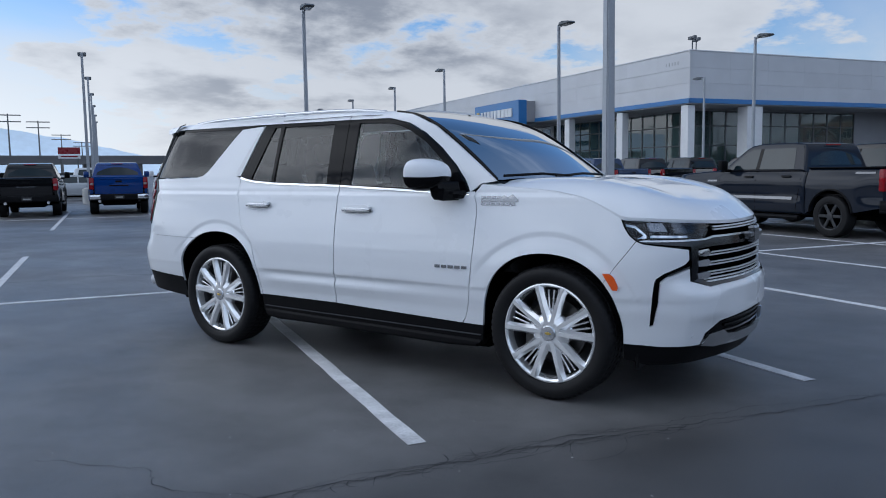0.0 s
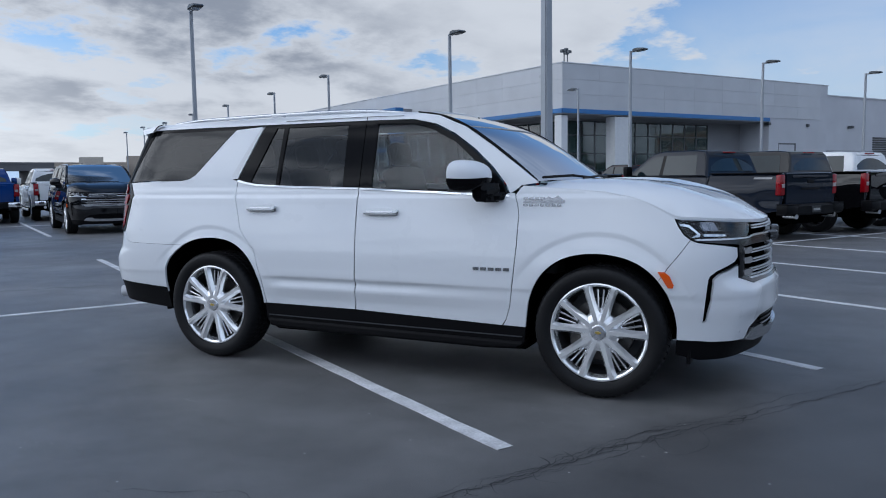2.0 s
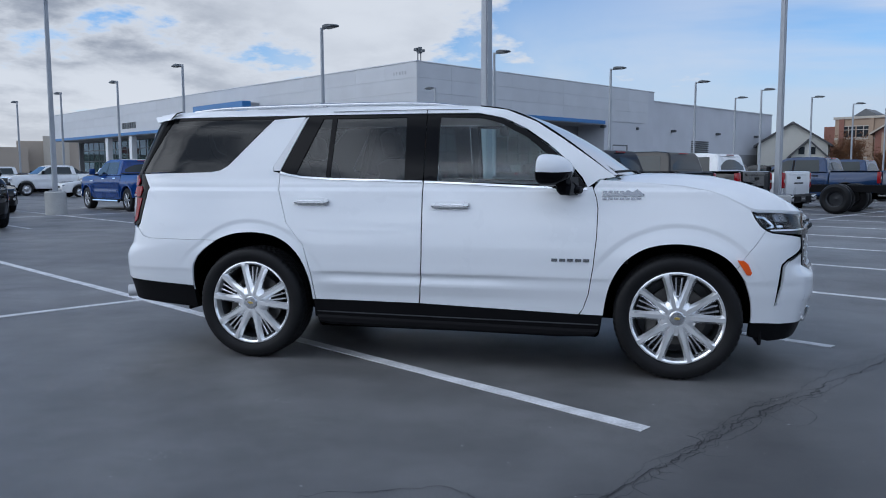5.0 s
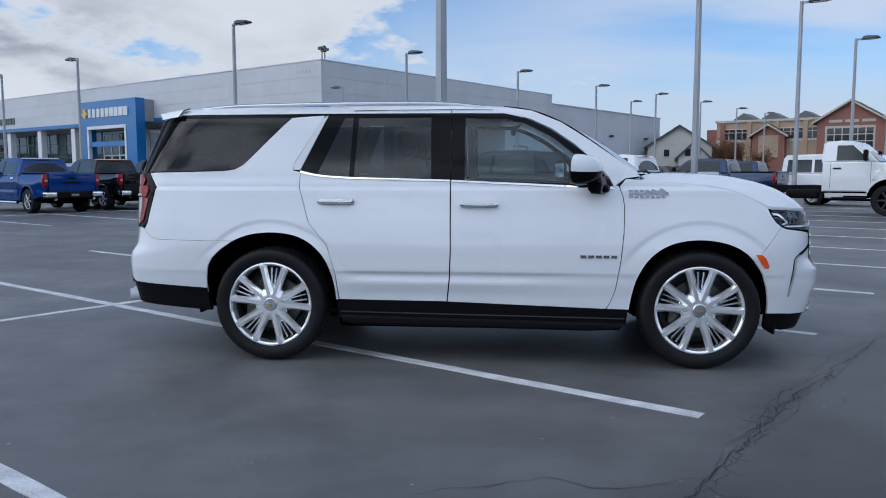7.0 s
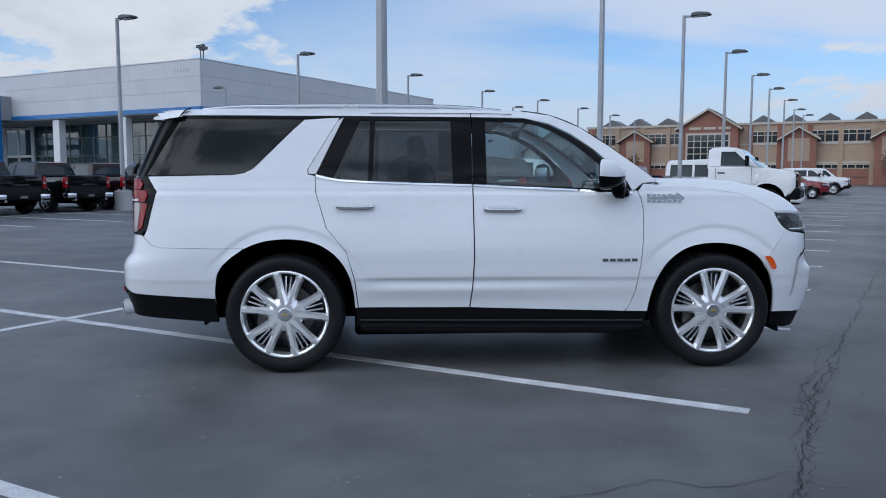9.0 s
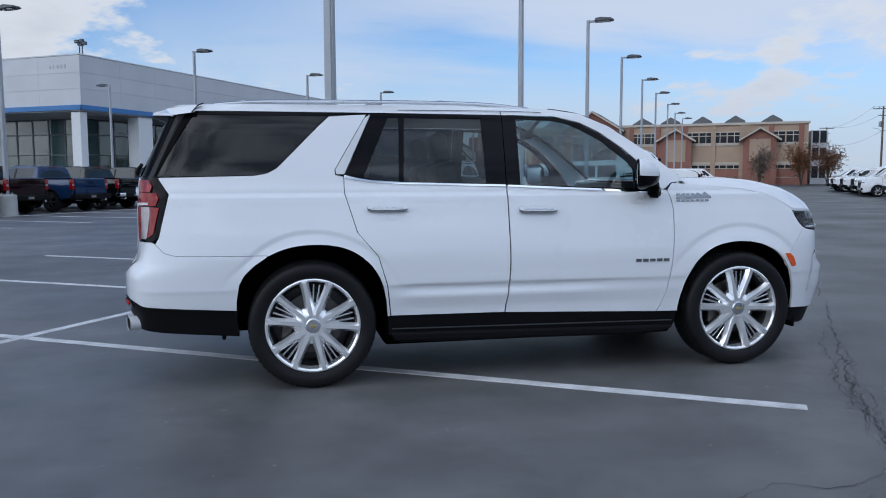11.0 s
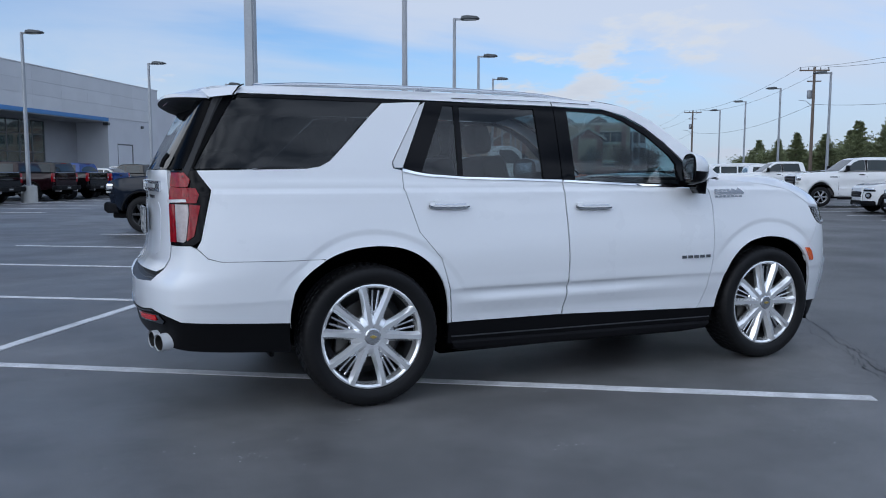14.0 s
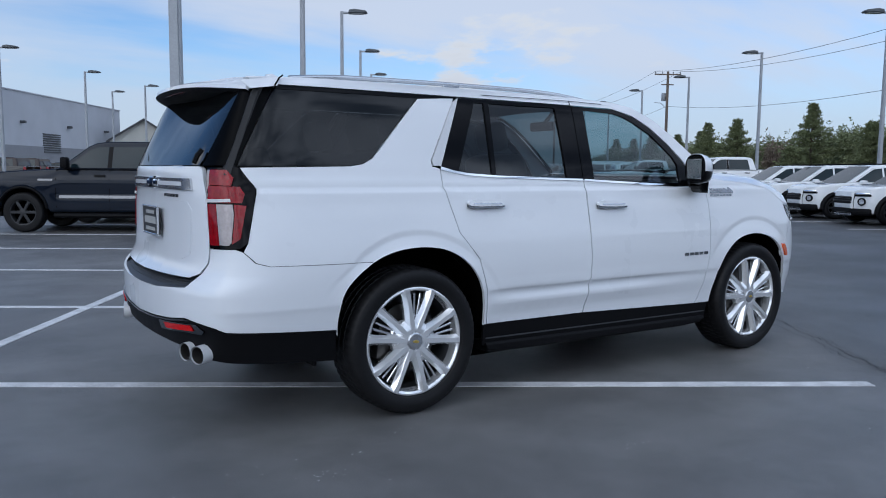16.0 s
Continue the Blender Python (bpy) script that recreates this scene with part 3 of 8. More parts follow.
def painted_line(a0, v0, a1, v1, w=0.10, top=0.004):
    """A stripe with slightly ragged edges, 3 mm of paint."""
    d = Vector((a1 - a0, v1 - v0))
    k = max(2, int(d.length / 0.25))
    d.normalize()
    n = Vector((-d.y, d.x))
    vs, fs = [], []
    for i in range(k + 1):
        p = Vector((a0, v0)) + d * (Vector((a1 - a0, v1 - v0)).length * i / k)
        e0, e1 = w / 2 + random.uniform(-0.004, 0.004), w / 2 + random.uniform(-0.004, 0.004)
        for q, z in ((p + n * e0, 0.0), (p + n * e0, top), (p - n * e1, top), (p - n * e1, 0.0)):
            vs.append((q.x, q.y, z))
    for i in range(k):
        for j in range(3):
            b = i * 4 + j
            fs.append((b, b + 1, b + 5, b + 4))
    return part("line", (vs, fs), MAT["line"], lines)


for row_a, first, last in ((0.0, -4, 14), (-19.1, -5, 16), (19.6, 0, 12)):
    for k in range(first, last):
        painted_line(row_a - 5.96, k * BAY, row_a + 5.96, k * BAY)
    mid = row_a - (0.25 if row_a == 0.0 else 0.0)
    painted_line(mid, first * BAY, mid, (last - 1) * BAY, 0.10, 0.007)

# the long joint that has opened in the asphalt beside the bays, and small cracks and grit
cracks = thing("asphalt_crack", "dark wandering cracks in the grey asphalt", "crack", kind="structure")


def crack_line(points, w, wander, seed=0.0):
    """A jagged crack along points: a ragged strip whose width comes and goes."""
    pts = catmull([(*p, 0.0) for p in points], 60)
    vs, fs = [], []
    for i, p in enumerate(pts):
        q, o = pts[min(i + 1, len(pts) - 1)], pts[max(i - 1, 0)]
        d = Vector((q[0] - o[0], q[1] - o[1]))
        d.normalize()
        n = Vector((-d.y, d.x))
        f = Vector((p[0], p[1], seed))
        side = wander * (noise.noise(f * 3.1) + 0.5 * noise.noise(f * 11) + 0.3 * noise.noise(f * 37))
        half = w * (0.25 + 1.3 * abs(noise.noise(f * 5 + Vector((0, 0, 9)))) + 0.7 * abs(noise.noise(f * 31)))
        tip = min(1.0, (i + 1) / 25, (len(pts) - i) / 25)
        c = Vector((p[0], p[1])) + n * side
        vs += [(*(c + n * half * tip), 0.0025), (*(c - n * half * tip), 0.0025)]
    fs = [(2 * i, 2 * i + 2, 2 * i + 3, 2 * i + 1) for i in range(len(pts) - 1)]
    return vs, fs


MAIN_CRACK = [(1.9, -4.4), (2.35, -3.6), (2.68, -3.0), (2.95, -2.53), (3.22, -2.1), (3.52, -1.58), (3.7, -1.36), (4.05, -0.85), (4.48, -0.25), (5.1, 0.62), (6.2, 2.2), (7.9, 4.6)]
part("crack", crack_line(MAIN_CRACK, 0.006, 0.05), MAT["crack"], cracks)
# strands that leave the joint and come back to it, with short webs between
for k in range(5):
    near = [(x + 0.035 * (k % 2 * 2 - 1) * (1 + k // 2) * (1 if 0 < i < 5 else 0.1), y) for i, (x, y) in enumerate(MAIN_CRACK[k:k + 6])]
    part("crack", crack_line(near, 0.003, 0.06, 3.0 + k), MAT["crack"], cracks)
rng_c = random.Random(12)
for k in range(26):
    f = rng_c.uniform(0, 6.9)
    p, q = MAIN_CRACK[int(f)], MAIN_CRACK[int(f) + 1]
    x, y = p[0] + (q[0] - p[0]) * (f % 1), p[1] + (q[1] - p[1]) * (f % 1)
    g, r = rng_c.uniform(0, 6.3), rng_c.uniform(0.05, 0.16)
    part("crack", crack_line([(x, y), (x + r * math.cos(g), y + r * math.sin(g)), (x + 1.7 * r * math.cos(g + 0.6), y + 1.7 * r * math.sin(g + 0.6))], 0.003, 0.02, 20.0 + k), MAT["crack"], cracks)
part("crack", crack_line([(1.35, -3.3), (1.62, -3.2), (1.95, -3.06), (2.2, -3.12), (2.5, -3.05), (2.68, -3.0)], 0.003, 0.05), MAT["crack"], cracks)
part("crack", crack_line([(2.28, -3.2), (2.2, -3.45), (2.05, -3.75), (2.1, -4.2)], 0.003, 0.06), MAT["crack"], cracks)
part("crack", crack_line([(3.72, -1.34), (3.78, -1.6), (3.66, -1.85), (3.5, -1.6)], 0.0025, 0.04), MAT["crack"], cracks)
part("crack", crack_line([(-7.5, -2.6), (-6.0, -1.2), (-5.1, 0.9), (-4.2, 1.8)], 0.008, 0.1), MAT["crack"], cracks)


def scatter_grit():
    rng = random.Random(4)
    vs, fs = [], []
    spots = [(0.66, -2.0, 0.06), (0.95, -2.44, 0.03), (0.53, -3.01, 0.04), (-0.57, -1.37, 0.03), (-0.82, -1.54, 0.05), (-0.23, -1.19, 0.03)]
    spots = [(x + rng.gauss(0, r), y + rng.gauss(0, r * 0.5), rng.uniform(0.003, 0.008)) for x, y, r in spots for _ in range(4 + int(160 * r))]
    spots += [(rng.uniform(-3.5, 4.5), rng.uniform(-4.5, -0.9), rng.uniform(0.003, 0.009)) for _ in range(120)]
    for x, y, r in spots:
        k, n = len(vs), 7
        for i in range(n):
            t = 2 * math.pi * i / n
            q = r * rng.uniform(0.35, 1.0)
            vs.append((x + q * 1.5 * math.cos(t), y + q * 0.6 * math.sin(t), 0.002))
        vs.append((x, y, 0.002 + min(r * 0.25, 0.006)))
        fs += [(k + i, k + (i + 1) % n, k + n) for i in range(n)]
    return vs, fs


grit = part("pale_specks", scatter_grit(), MAT["speck"])
tagged(grit, "pale chips and specks of grit lying on the asphalt", "grit", kind="stuff")


# ---------------------------------------------------------------- lamp posts
def lamp_post(m, h=7.56):
    post = thing("street_lamp", "grey square steel lamp post on a pale concrete base", "street lamp", m, "lamp posts of the lot")
    part("base", lathe_z([(0.0, 0.78), (0.30, 0.78), (0.335, 0.745), (0.345, 0.0), (0.0, 0.0)], 24), MAT["concrete"], post, "pale cast concrete base")
    bm = bmesh.new()
    bmesh.ops.create_cube(bm, size=1)
    for v in bm.verts:
        w = 0.155 if v.co.z < 0 else 0.115
        v.co = (v.co.x * w, v.co.y * w, 0.8 + (v.co.z + 0.5) * (h - 0.85))
    bmesh.ops.bevel(bm, geom=[e for e in bm.edges if abs(e.verts[0].co.z - e.verts[1].co.z) > 1], offset=0.022, segments=3, affect="EDGES")
    part("pole", bm, MAT["pole"], post)
    part("base_plate", join(block(-0.16, 0.16, -0.16, 0.16, 0.78, 0.81, 0.006), *(tube([(x, y, 0.80), (x, y, 0.85)], 0.016, 6) for x in (-0.12, 0.12) for y in (-0.12, 0.12))), MAT["pole"], post)
    part("arm", block(0.0, 0.34, -0.035, 0.035, h - 0.14, h - 0.06, 0.01), MAT["pole"], post)
    head = prism([(0.26, h - 0.13), (0.95, h - 0.12), (1.0, h - 0.08), (0.92, h - 0.02), (0.5, h + 0.03), (0.3, h)], lambda x, z: 0.20 - 0.05 * max(0, x - 0.7), 0.03, 0.2)
    hd = part("lamp_head", head, MAT["lamp_dark"], post)
    part("lens", block(0.40, 0.86, -0.14, 0.14, h - 0.145, h - 0.125, 0.004), MAT["lamp_glass"], hd)
    return post


def lathe_z(profile, seg=24):
    v, f = lathe(profile, seg)
    return [(x, z, y) for x, y, z in v], f


posts = [(-0.13, 5.47, 0), (-0.06, 16.45, 0), (0.04, 26.6, 0), (0.06, 36.7, 0), (0.06, 46.75, 0), (0.15, 55.4, 0), (0.3, 65.0, 0), (0.25, 75.2, 0), (0.5, 83.0, 0)]
posts += [(-20.0, 5.72, 0), (-19.65, 16.65, 0), (-19.2, 27.2, 0), (-18.6, 37.05, 0), (-18.5, 47.4, 0), (-17.5, 55.8, 0), (-17.1, 64.8, 0), (-16.9, 74.3, 0), (-16.4, 82.1, 0)]
posts += [(20.9, 24.9, 180), (20.7, 35.4, 180), (20.65, 46.0, 180), (20.15, 54.8, 180), (20.2, 65.3, 180), (20.0, 74.6, 180)]
posts += [(-34.3, 17.65, 180), (-44.9, 18.3, 180), (-55.3, 18.25, 180), (-65.4, 18.15, 180), (-77.3, 18.55, 180), (-85.5, 18.05, 180), (-96.5, 18.3, 180)]
posts += [(-33.8, -2.2, 180), (-44.4, -2.12, 180), (-55.1, -2.1, 180), (-66.2, -2.1, 180), (-78.0, -2.1, 180), (-89.0, -2.1, 180)]
posts += [(-33.2, 36.6, 180), (-21.8, 60.7, 0)]
first_post = lamp_post(lot(*posts[0][:2], 0, posts[0][2]))
for a, v, turn in posts[1:]:
    copy_thing(first_post, lot(a, v, 0, turn))

# ---------------------------------------------------------------- the showroom building
MAT["panel"] = surface("pale_grey_metal_panel", (0.58, 0.59, 0.61), rough=0.5, metal=0.05, vary=0.06, big=0.5, fine=20, per_object=0.03)
MAT["wall"] = surface("grey_stucco", (0.57, 0.58, 0.61), rough=0.9, vary=0.07, big=0.4, fine=30, bump=0.003)
# darker copy of the wall grey: shade of soffit, fascia and back wall put in
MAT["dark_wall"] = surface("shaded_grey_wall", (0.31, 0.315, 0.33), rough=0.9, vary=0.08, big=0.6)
MAT["sign_blue"] = surface("blue_sign_panel", (0.010, 0.150, 0.42), rough=0.35, vary=0.05, big=0.6, coat=0.3)
MAT["white_trim"] = surface("white_trim", (0.72, 0.73, 0.74), rough=0.5, vary=0.05)
MAT["gold"] = surface("gold_emblem", (0.55, 0.40, 0.10), rough=0.3, metal=0.6, vary=0.05)
MAT["mullion"] = surface("dark_mullion", (0.10, 0.105, 0.11), rough=0.4, metal=0.4, vary=0.05)
MAT["louver"] = surface("louver_metal", (0.12, 0.125, 0.13), rough=0.5, metal=0.3, vary=0.06)
MAT["number_grey"] = surface("grey_number", (0.42, 0.425, 0.44), rough=0.6, vary=0.05)
MAT["roofing"] = surface("grey_roofing", (0.20, 0.20, 0.20), rough=0.9, vary=0.1, big=0.5)

CA, CV, HI = -41.3, 42.3, 10.83  # the near corner and the parapet
house = thing("dealership_building", "pale grey showroom with blue stripe, glass front and blue portal", "building", LOT)
part("upper_wall", block(-128, CA, CV, 81, 6.95, HI - 0.12), MAT["wall"], house)
part("roof", block(-128.1, CA + 0.1, CV - 0.1, 81.0, HI - 0.12, HI, 0.03), MAT["panel"], house, "pale metal parapet cap")
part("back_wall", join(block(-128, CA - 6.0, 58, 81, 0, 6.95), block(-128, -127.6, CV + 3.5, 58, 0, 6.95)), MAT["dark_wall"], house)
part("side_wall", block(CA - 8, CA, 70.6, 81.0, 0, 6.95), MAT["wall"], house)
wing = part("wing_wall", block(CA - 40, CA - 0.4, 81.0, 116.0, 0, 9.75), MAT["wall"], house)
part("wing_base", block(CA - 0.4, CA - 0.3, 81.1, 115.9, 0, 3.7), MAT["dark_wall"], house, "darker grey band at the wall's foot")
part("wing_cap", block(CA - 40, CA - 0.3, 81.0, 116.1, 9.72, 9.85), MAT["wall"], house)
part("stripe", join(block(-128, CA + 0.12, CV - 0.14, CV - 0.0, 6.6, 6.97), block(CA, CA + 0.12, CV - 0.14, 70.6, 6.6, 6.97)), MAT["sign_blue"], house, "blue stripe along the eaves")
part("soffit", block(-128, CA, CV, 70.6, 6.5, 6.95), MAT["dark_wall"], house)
for z0, z1 in ((6.99, 8.18), (8.22, 9.40), (9.44, HI - 0.14)):
    a = CA + 0.05
    while a > -127:
        part("panel", block(a - 4.139, a - 0.001, CV - 0.06, CV, z0 - 0.013, z1 + 0.013, 0.004), MAT["panel"], house)
        a -= 4.14
    v = CV
    while v < 79:
        w = min(4.14, 81.0 - v)
        part("panel", block(CA, CA + 0.06, v + 0.001, v + w - 0.001, z0 - 0.013, z1 + 0.013, 0.004), MAT["panel"], house)
        v += 4.14
for a in (-41.95, -50.8, -59.75, -83.0, -91.2, -99.4, -107.6):
    part("column", block(a - 0.45, a + 0.45, CV + 0.05, CV + 0.75, 0, 6.45, 0.02), MAT["white_trim"], house)
part("column", block(CA - 1.2, CA - 0.05, 48.5, 50.2, 0, 6.45, 0.02), MAT["white_trim"], house)
# showroom glass, set back from the columns
GV, GA = CV + 3.6, CA - 3.6


def glass_front(p0, p1, n, rows, bar="mullion", wide=0.05):
    """Panes in a frame of mullions from p0 to p1 (a, v)."""
    (a0, v0), (a1, v1) = p0, p1
    along_a = abs(a1 - a0) > abs(v1 - v0)
    for i in range(n):
        f0, f1 = i / n, (i + 1) / n
        for z0, z1 in rows:
            if along_a:
                g = block(a0 + (a1 - a0) * f0 + 0.04, a0 + (a1 - a0) * f1 - 0.04, v0 - 0.012, v0 + 0.012, z0 + 0.04, z1 - 0.04)
            else:
                g = block(a0 - 0.012, a0 + 0.012, v0 + (v1 - v0) * f0 + 0.04, v0 + (v1 - v0) * f1 - 0.04, z0 + 0.04, z1 - 0.04)
            part("pane", g, MAT["shop_glass"], house)
    bars = []
    for i in range(n + 1):
        a, v = a0 + (a1 - a0) * i / n, v0 + (v1 - v0) * i / n
        bars.append(block(a - wide, a + wide, v - 0.07, v + 0.07, rows[0][0], rows[-1][1]))
    for z in {z for r in rows for z in r}:
        bars.append(block(min(a0, a1) - 0.05, max(a0, a1) + 0.05, min(v0, v1) - 0.06, max(v0, v1) + 0.06, z - wide, z + wide))
    part("mullion", join(*bars), MAT[bar], house)


ROWS = [(0.1, 1.6), (1.6, 3.3), (3.3, 5.0), (5.0, 6.3)]
glass_front((-68.0, GV), (GA, GV), 13, ROWS)
glass_front((-126.0, GV), (-83.0, GV), 20, ROWS)
glass_front((-82.6, GV), (-73.9, GV), 5, [(0.1, 1.9), (1.9, 3.4), (3.4, 6.1)], "white_trim", 0.09)
glass_front((-72.9, GV), (-68.6, GV), 2, [(0.1, 3.3), (3.3, 6.1)], "white_trim", 0.11)
part("pier", join(block(-73.8, -73.0, GV - 0.2, GV + 0.2, 0, 6.3), block(-68.5, -68.0, GV - 0.2, GV + 0.2, 0, 6.3)), MAT["wall"], house)
glass_front((GA, GV), (GA, 65.4), 11, ROWS)
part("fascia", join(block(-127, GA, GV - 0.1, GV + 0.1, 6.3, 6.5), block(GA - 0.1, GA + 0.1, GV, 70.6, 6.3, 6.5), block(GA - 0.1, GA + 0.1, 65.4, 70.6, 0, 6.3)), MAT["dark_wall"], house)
part("interior_floor", block(-127, GA - 0.2, GV + 0.2, 58, 0.0, 0.06), MAT["roofing"], house)
# doors, louvers and small lamps on the shaded side
part("service_door", block(CA, CA + 0.05, 72.3, 75.3, 0, 4.4), MAT["louver"], house, "dark frame of a tall service door")
part("door_leaf", block(CA + 0.05, CA + 0.07, 72.3, 75.0, 0, 4.25), MAT["wall"], house)
for k in range(9):
    part("louver_slat", block(CA - 0.42, CA - 0.22, 91.2, 95.6, 3.0 + k * 0.27, 3.14 + k * 0.27, 0.01), MAT["louver"], house)
for v in (70.5, 77.3, 86.0, 98.0, 110.0):
    part("wall_lamp", block(CA - 0.4, CA + 0.22, v - 0.2, v + 0.2, 6.2, 6.5, 0.05), MAT["mullion"], house)
for a, v in ((-41.9, 43.0), (-42.6, 44.0)):
    part("roof_light", join(tube([(a, v, HI), (a, v, HI + 1.0)], 0.05, 8), block(a - 0.35, a + 0.05, v - 0.2, v + 0.2, HI + 0.9, HI + 1.15, 0.04), block(a + 0.1, a + 0.4, v - 0.15, v + 0.15, HI + 0.95, HI + 1.2, 0.04)), MAT["lamp_dark"], house)
for a in (-63.0, -90.0):
    part("roof_vent", lathe_z([(0.0, HI + 0.7), (0.35, HI + 0.6), (0.42, HI + 0.3), (0.3, HI), (0, HI)], 12), MAT["lamp_dark"], house)
for k, w in enumerate((0.16, 0.16, 0.3, 0.3, 0.3)):
    part("number_bar", block(-44.2 + k * 0.36, -44.2 + k * 0.36 + w * 0.6, CV - 0.075, CV - 0.06, 9.78, 10.05), MAT["number_grey"], house)
# the entrance portal
P0, P1, PV = -76.8, -65.9, CV - 2.2
portal = part("portal", ([(x, y, z) for y in (PV, PV + 1.0) for x, z in ((P0, 0), (P0, 8.95), (P1, 8.95), (P1, 0), (P1 - 1.9, 0), (P1 - 1.9, 6.3), (P0 + 1.3, 6.3), (P0 + 1.3, 0))], [(0, 7, 6, 1), (1, 6, 5, 2), (2, 5, 4, 3), (8, 9, 14, 15), (9, 10, 13, 14), (10, 11, 12, 13)] + [(i, (i + 1) % 8, 8 + (i + 1) % 8, 8 + i) for i in range(8)]), MAT["sign_blue"], house, "bright blue entrance portal")
part("portal_trim", join(block(P0 + 1.3, P0 + 1.6, PV - 0.05, PV + 0.3, 0, 6.2), block(P1 - 2.2, P1 - 1.9, PV - 0.05, PV + 0.3, 0, 6.2), block(P0 + 1.3, P1 - 1.9, PV - 0.05, PV + 0.3, 6.0, 6.33)), MAT["white_trim"], portal)
# dark grey block added to stand for the shaded gap between portal and wall
part("portal_return", block(P0 + 0.15, P1 - 0.12, PV + 1.0, CV - 0.06, 6.6, 8.85), MAT["dark_wall"], portal, "grey block standing in for the shade behind the blue portal")
part("portal_beam", block(P0 + 1.6, P1 - 2.2, PV + 0.1, PV + 0.5, 4.15, 4.68), MAT["sign_blue"], portal)


for k in range(9):
    part("sign_bar", block(-75.0 + k * 0.86, -75.0 + k * 0.9 + 0.5, PV - 0.12, PV, 7.25, 8.15), MAT["white_trim"], portal)
part("emblem", join(block(-76.45, -75.15, PV - 0.12, PV, 7.53, 7.87, 0.03), block(-76.08, -75.52, PV - 0.13, PV, 7.2, 8.2, 0.03)), MAT["gold"], portal)
for k in range(6):
    part("sign_bar", block(-101.5 + k * 0.75, -101.5 + k * 0.75 + 0.5, CV - 0.16, CV - 0.07, 7.5, 8.3), MAT["mullion"], house)

# ---------------------------------------------------------------- the brick school beyond the lot
MAT["tan_brick"] = surface("tan_brick", (0.42, 0.305, 0.22), rough=0.9, vary=0.10, big=0.4, fine=6)
MAT["red_brick"] = surface("red_brick", (0.28, 0.130, 0.098), rough=0.9, vary=0.12, big=0.4, fine=6)
MAT["far_window"] = surface("far_window_glass", (0.025, 0.03, 0.035), rough=0.08, vary=0.2, coat=0.5)
MAT["tile_roof"] = surface("brown_roof_tiles", (0.11, 0.075, 0.065), rough=0.9, vary=0.15)
MAT["stone_trim"] = surface("pale_stone_trim", (0.52, 0.47, 0.40), rough=0.85, vary=0.08)
school = thing("school_building", "two-storey tan and red brick school with a gabled entrance", "building", LOT)
SV = 126.0
part("wall", block(-36, 16.4, SV, SV + 22, 0, 9.3), MAT["tan_brick"], school, "tan brick wall")
part("wall", block(-39, -36, SV + 4, SV + 22, 0, 8.4), MAT["red_brick"], school, "red brick wall")
part("cornice", block(-36.2, 16.6, SV - 0.25, SV + 22, 9.25, 9.6), MAT["stone_trim"], school)
for z in (3.2, 6.1):
    part("string_course", block(-36.05, 16.45, SV - 0.1, SV, z, z + 0.3), MAT["stone_trim"], school)
part("plinth", block(-36.05, 16.45, SV - 0.12, SV, 0, 2.4), MAT["red_brick"], school, "red brick plinth")
k = -35.0
while k < 16:
    part("pilaster", block(k - 0.35, k + 0.35, SV - 0.22, SV, 0, 9.25), MAT["red_brick"] if int(k) % 2 else MAT["tan_brick"], school)
    k += 4.2
k = -34.0
while k < 15:
    if not (-21 < k < -10.5 or -29.8 < k < -26 or -5 < k < -1.2 or 7.5 < k < 11.5):
        for z0, z1 in ((1.2, 3.0), (6.5, 8.1)):
            w = part("window", block(k - 0.95, k + 0.95, SV - 0.05, SV + 0.02, z0, z1), MAT["far_window"], school)
            part("frame", join(block(k - 0.05, k + 0.05, SV - 0.1, SV - 0.03, z0, z1), block(k - 0.95, k + 0.95, SV - 0.1, SV - 0.03, z1 - 0.55, z1 - 0.45), block(k - 1.05, k + 1.05, SV - 0.12, SV, z0 - 0.12, z0), block(k - 1.05, k + 1.05, SV - 0.12, SV, z1, z1 + 0.14)), MAT["stone_trim"], w)
    k += 2.1


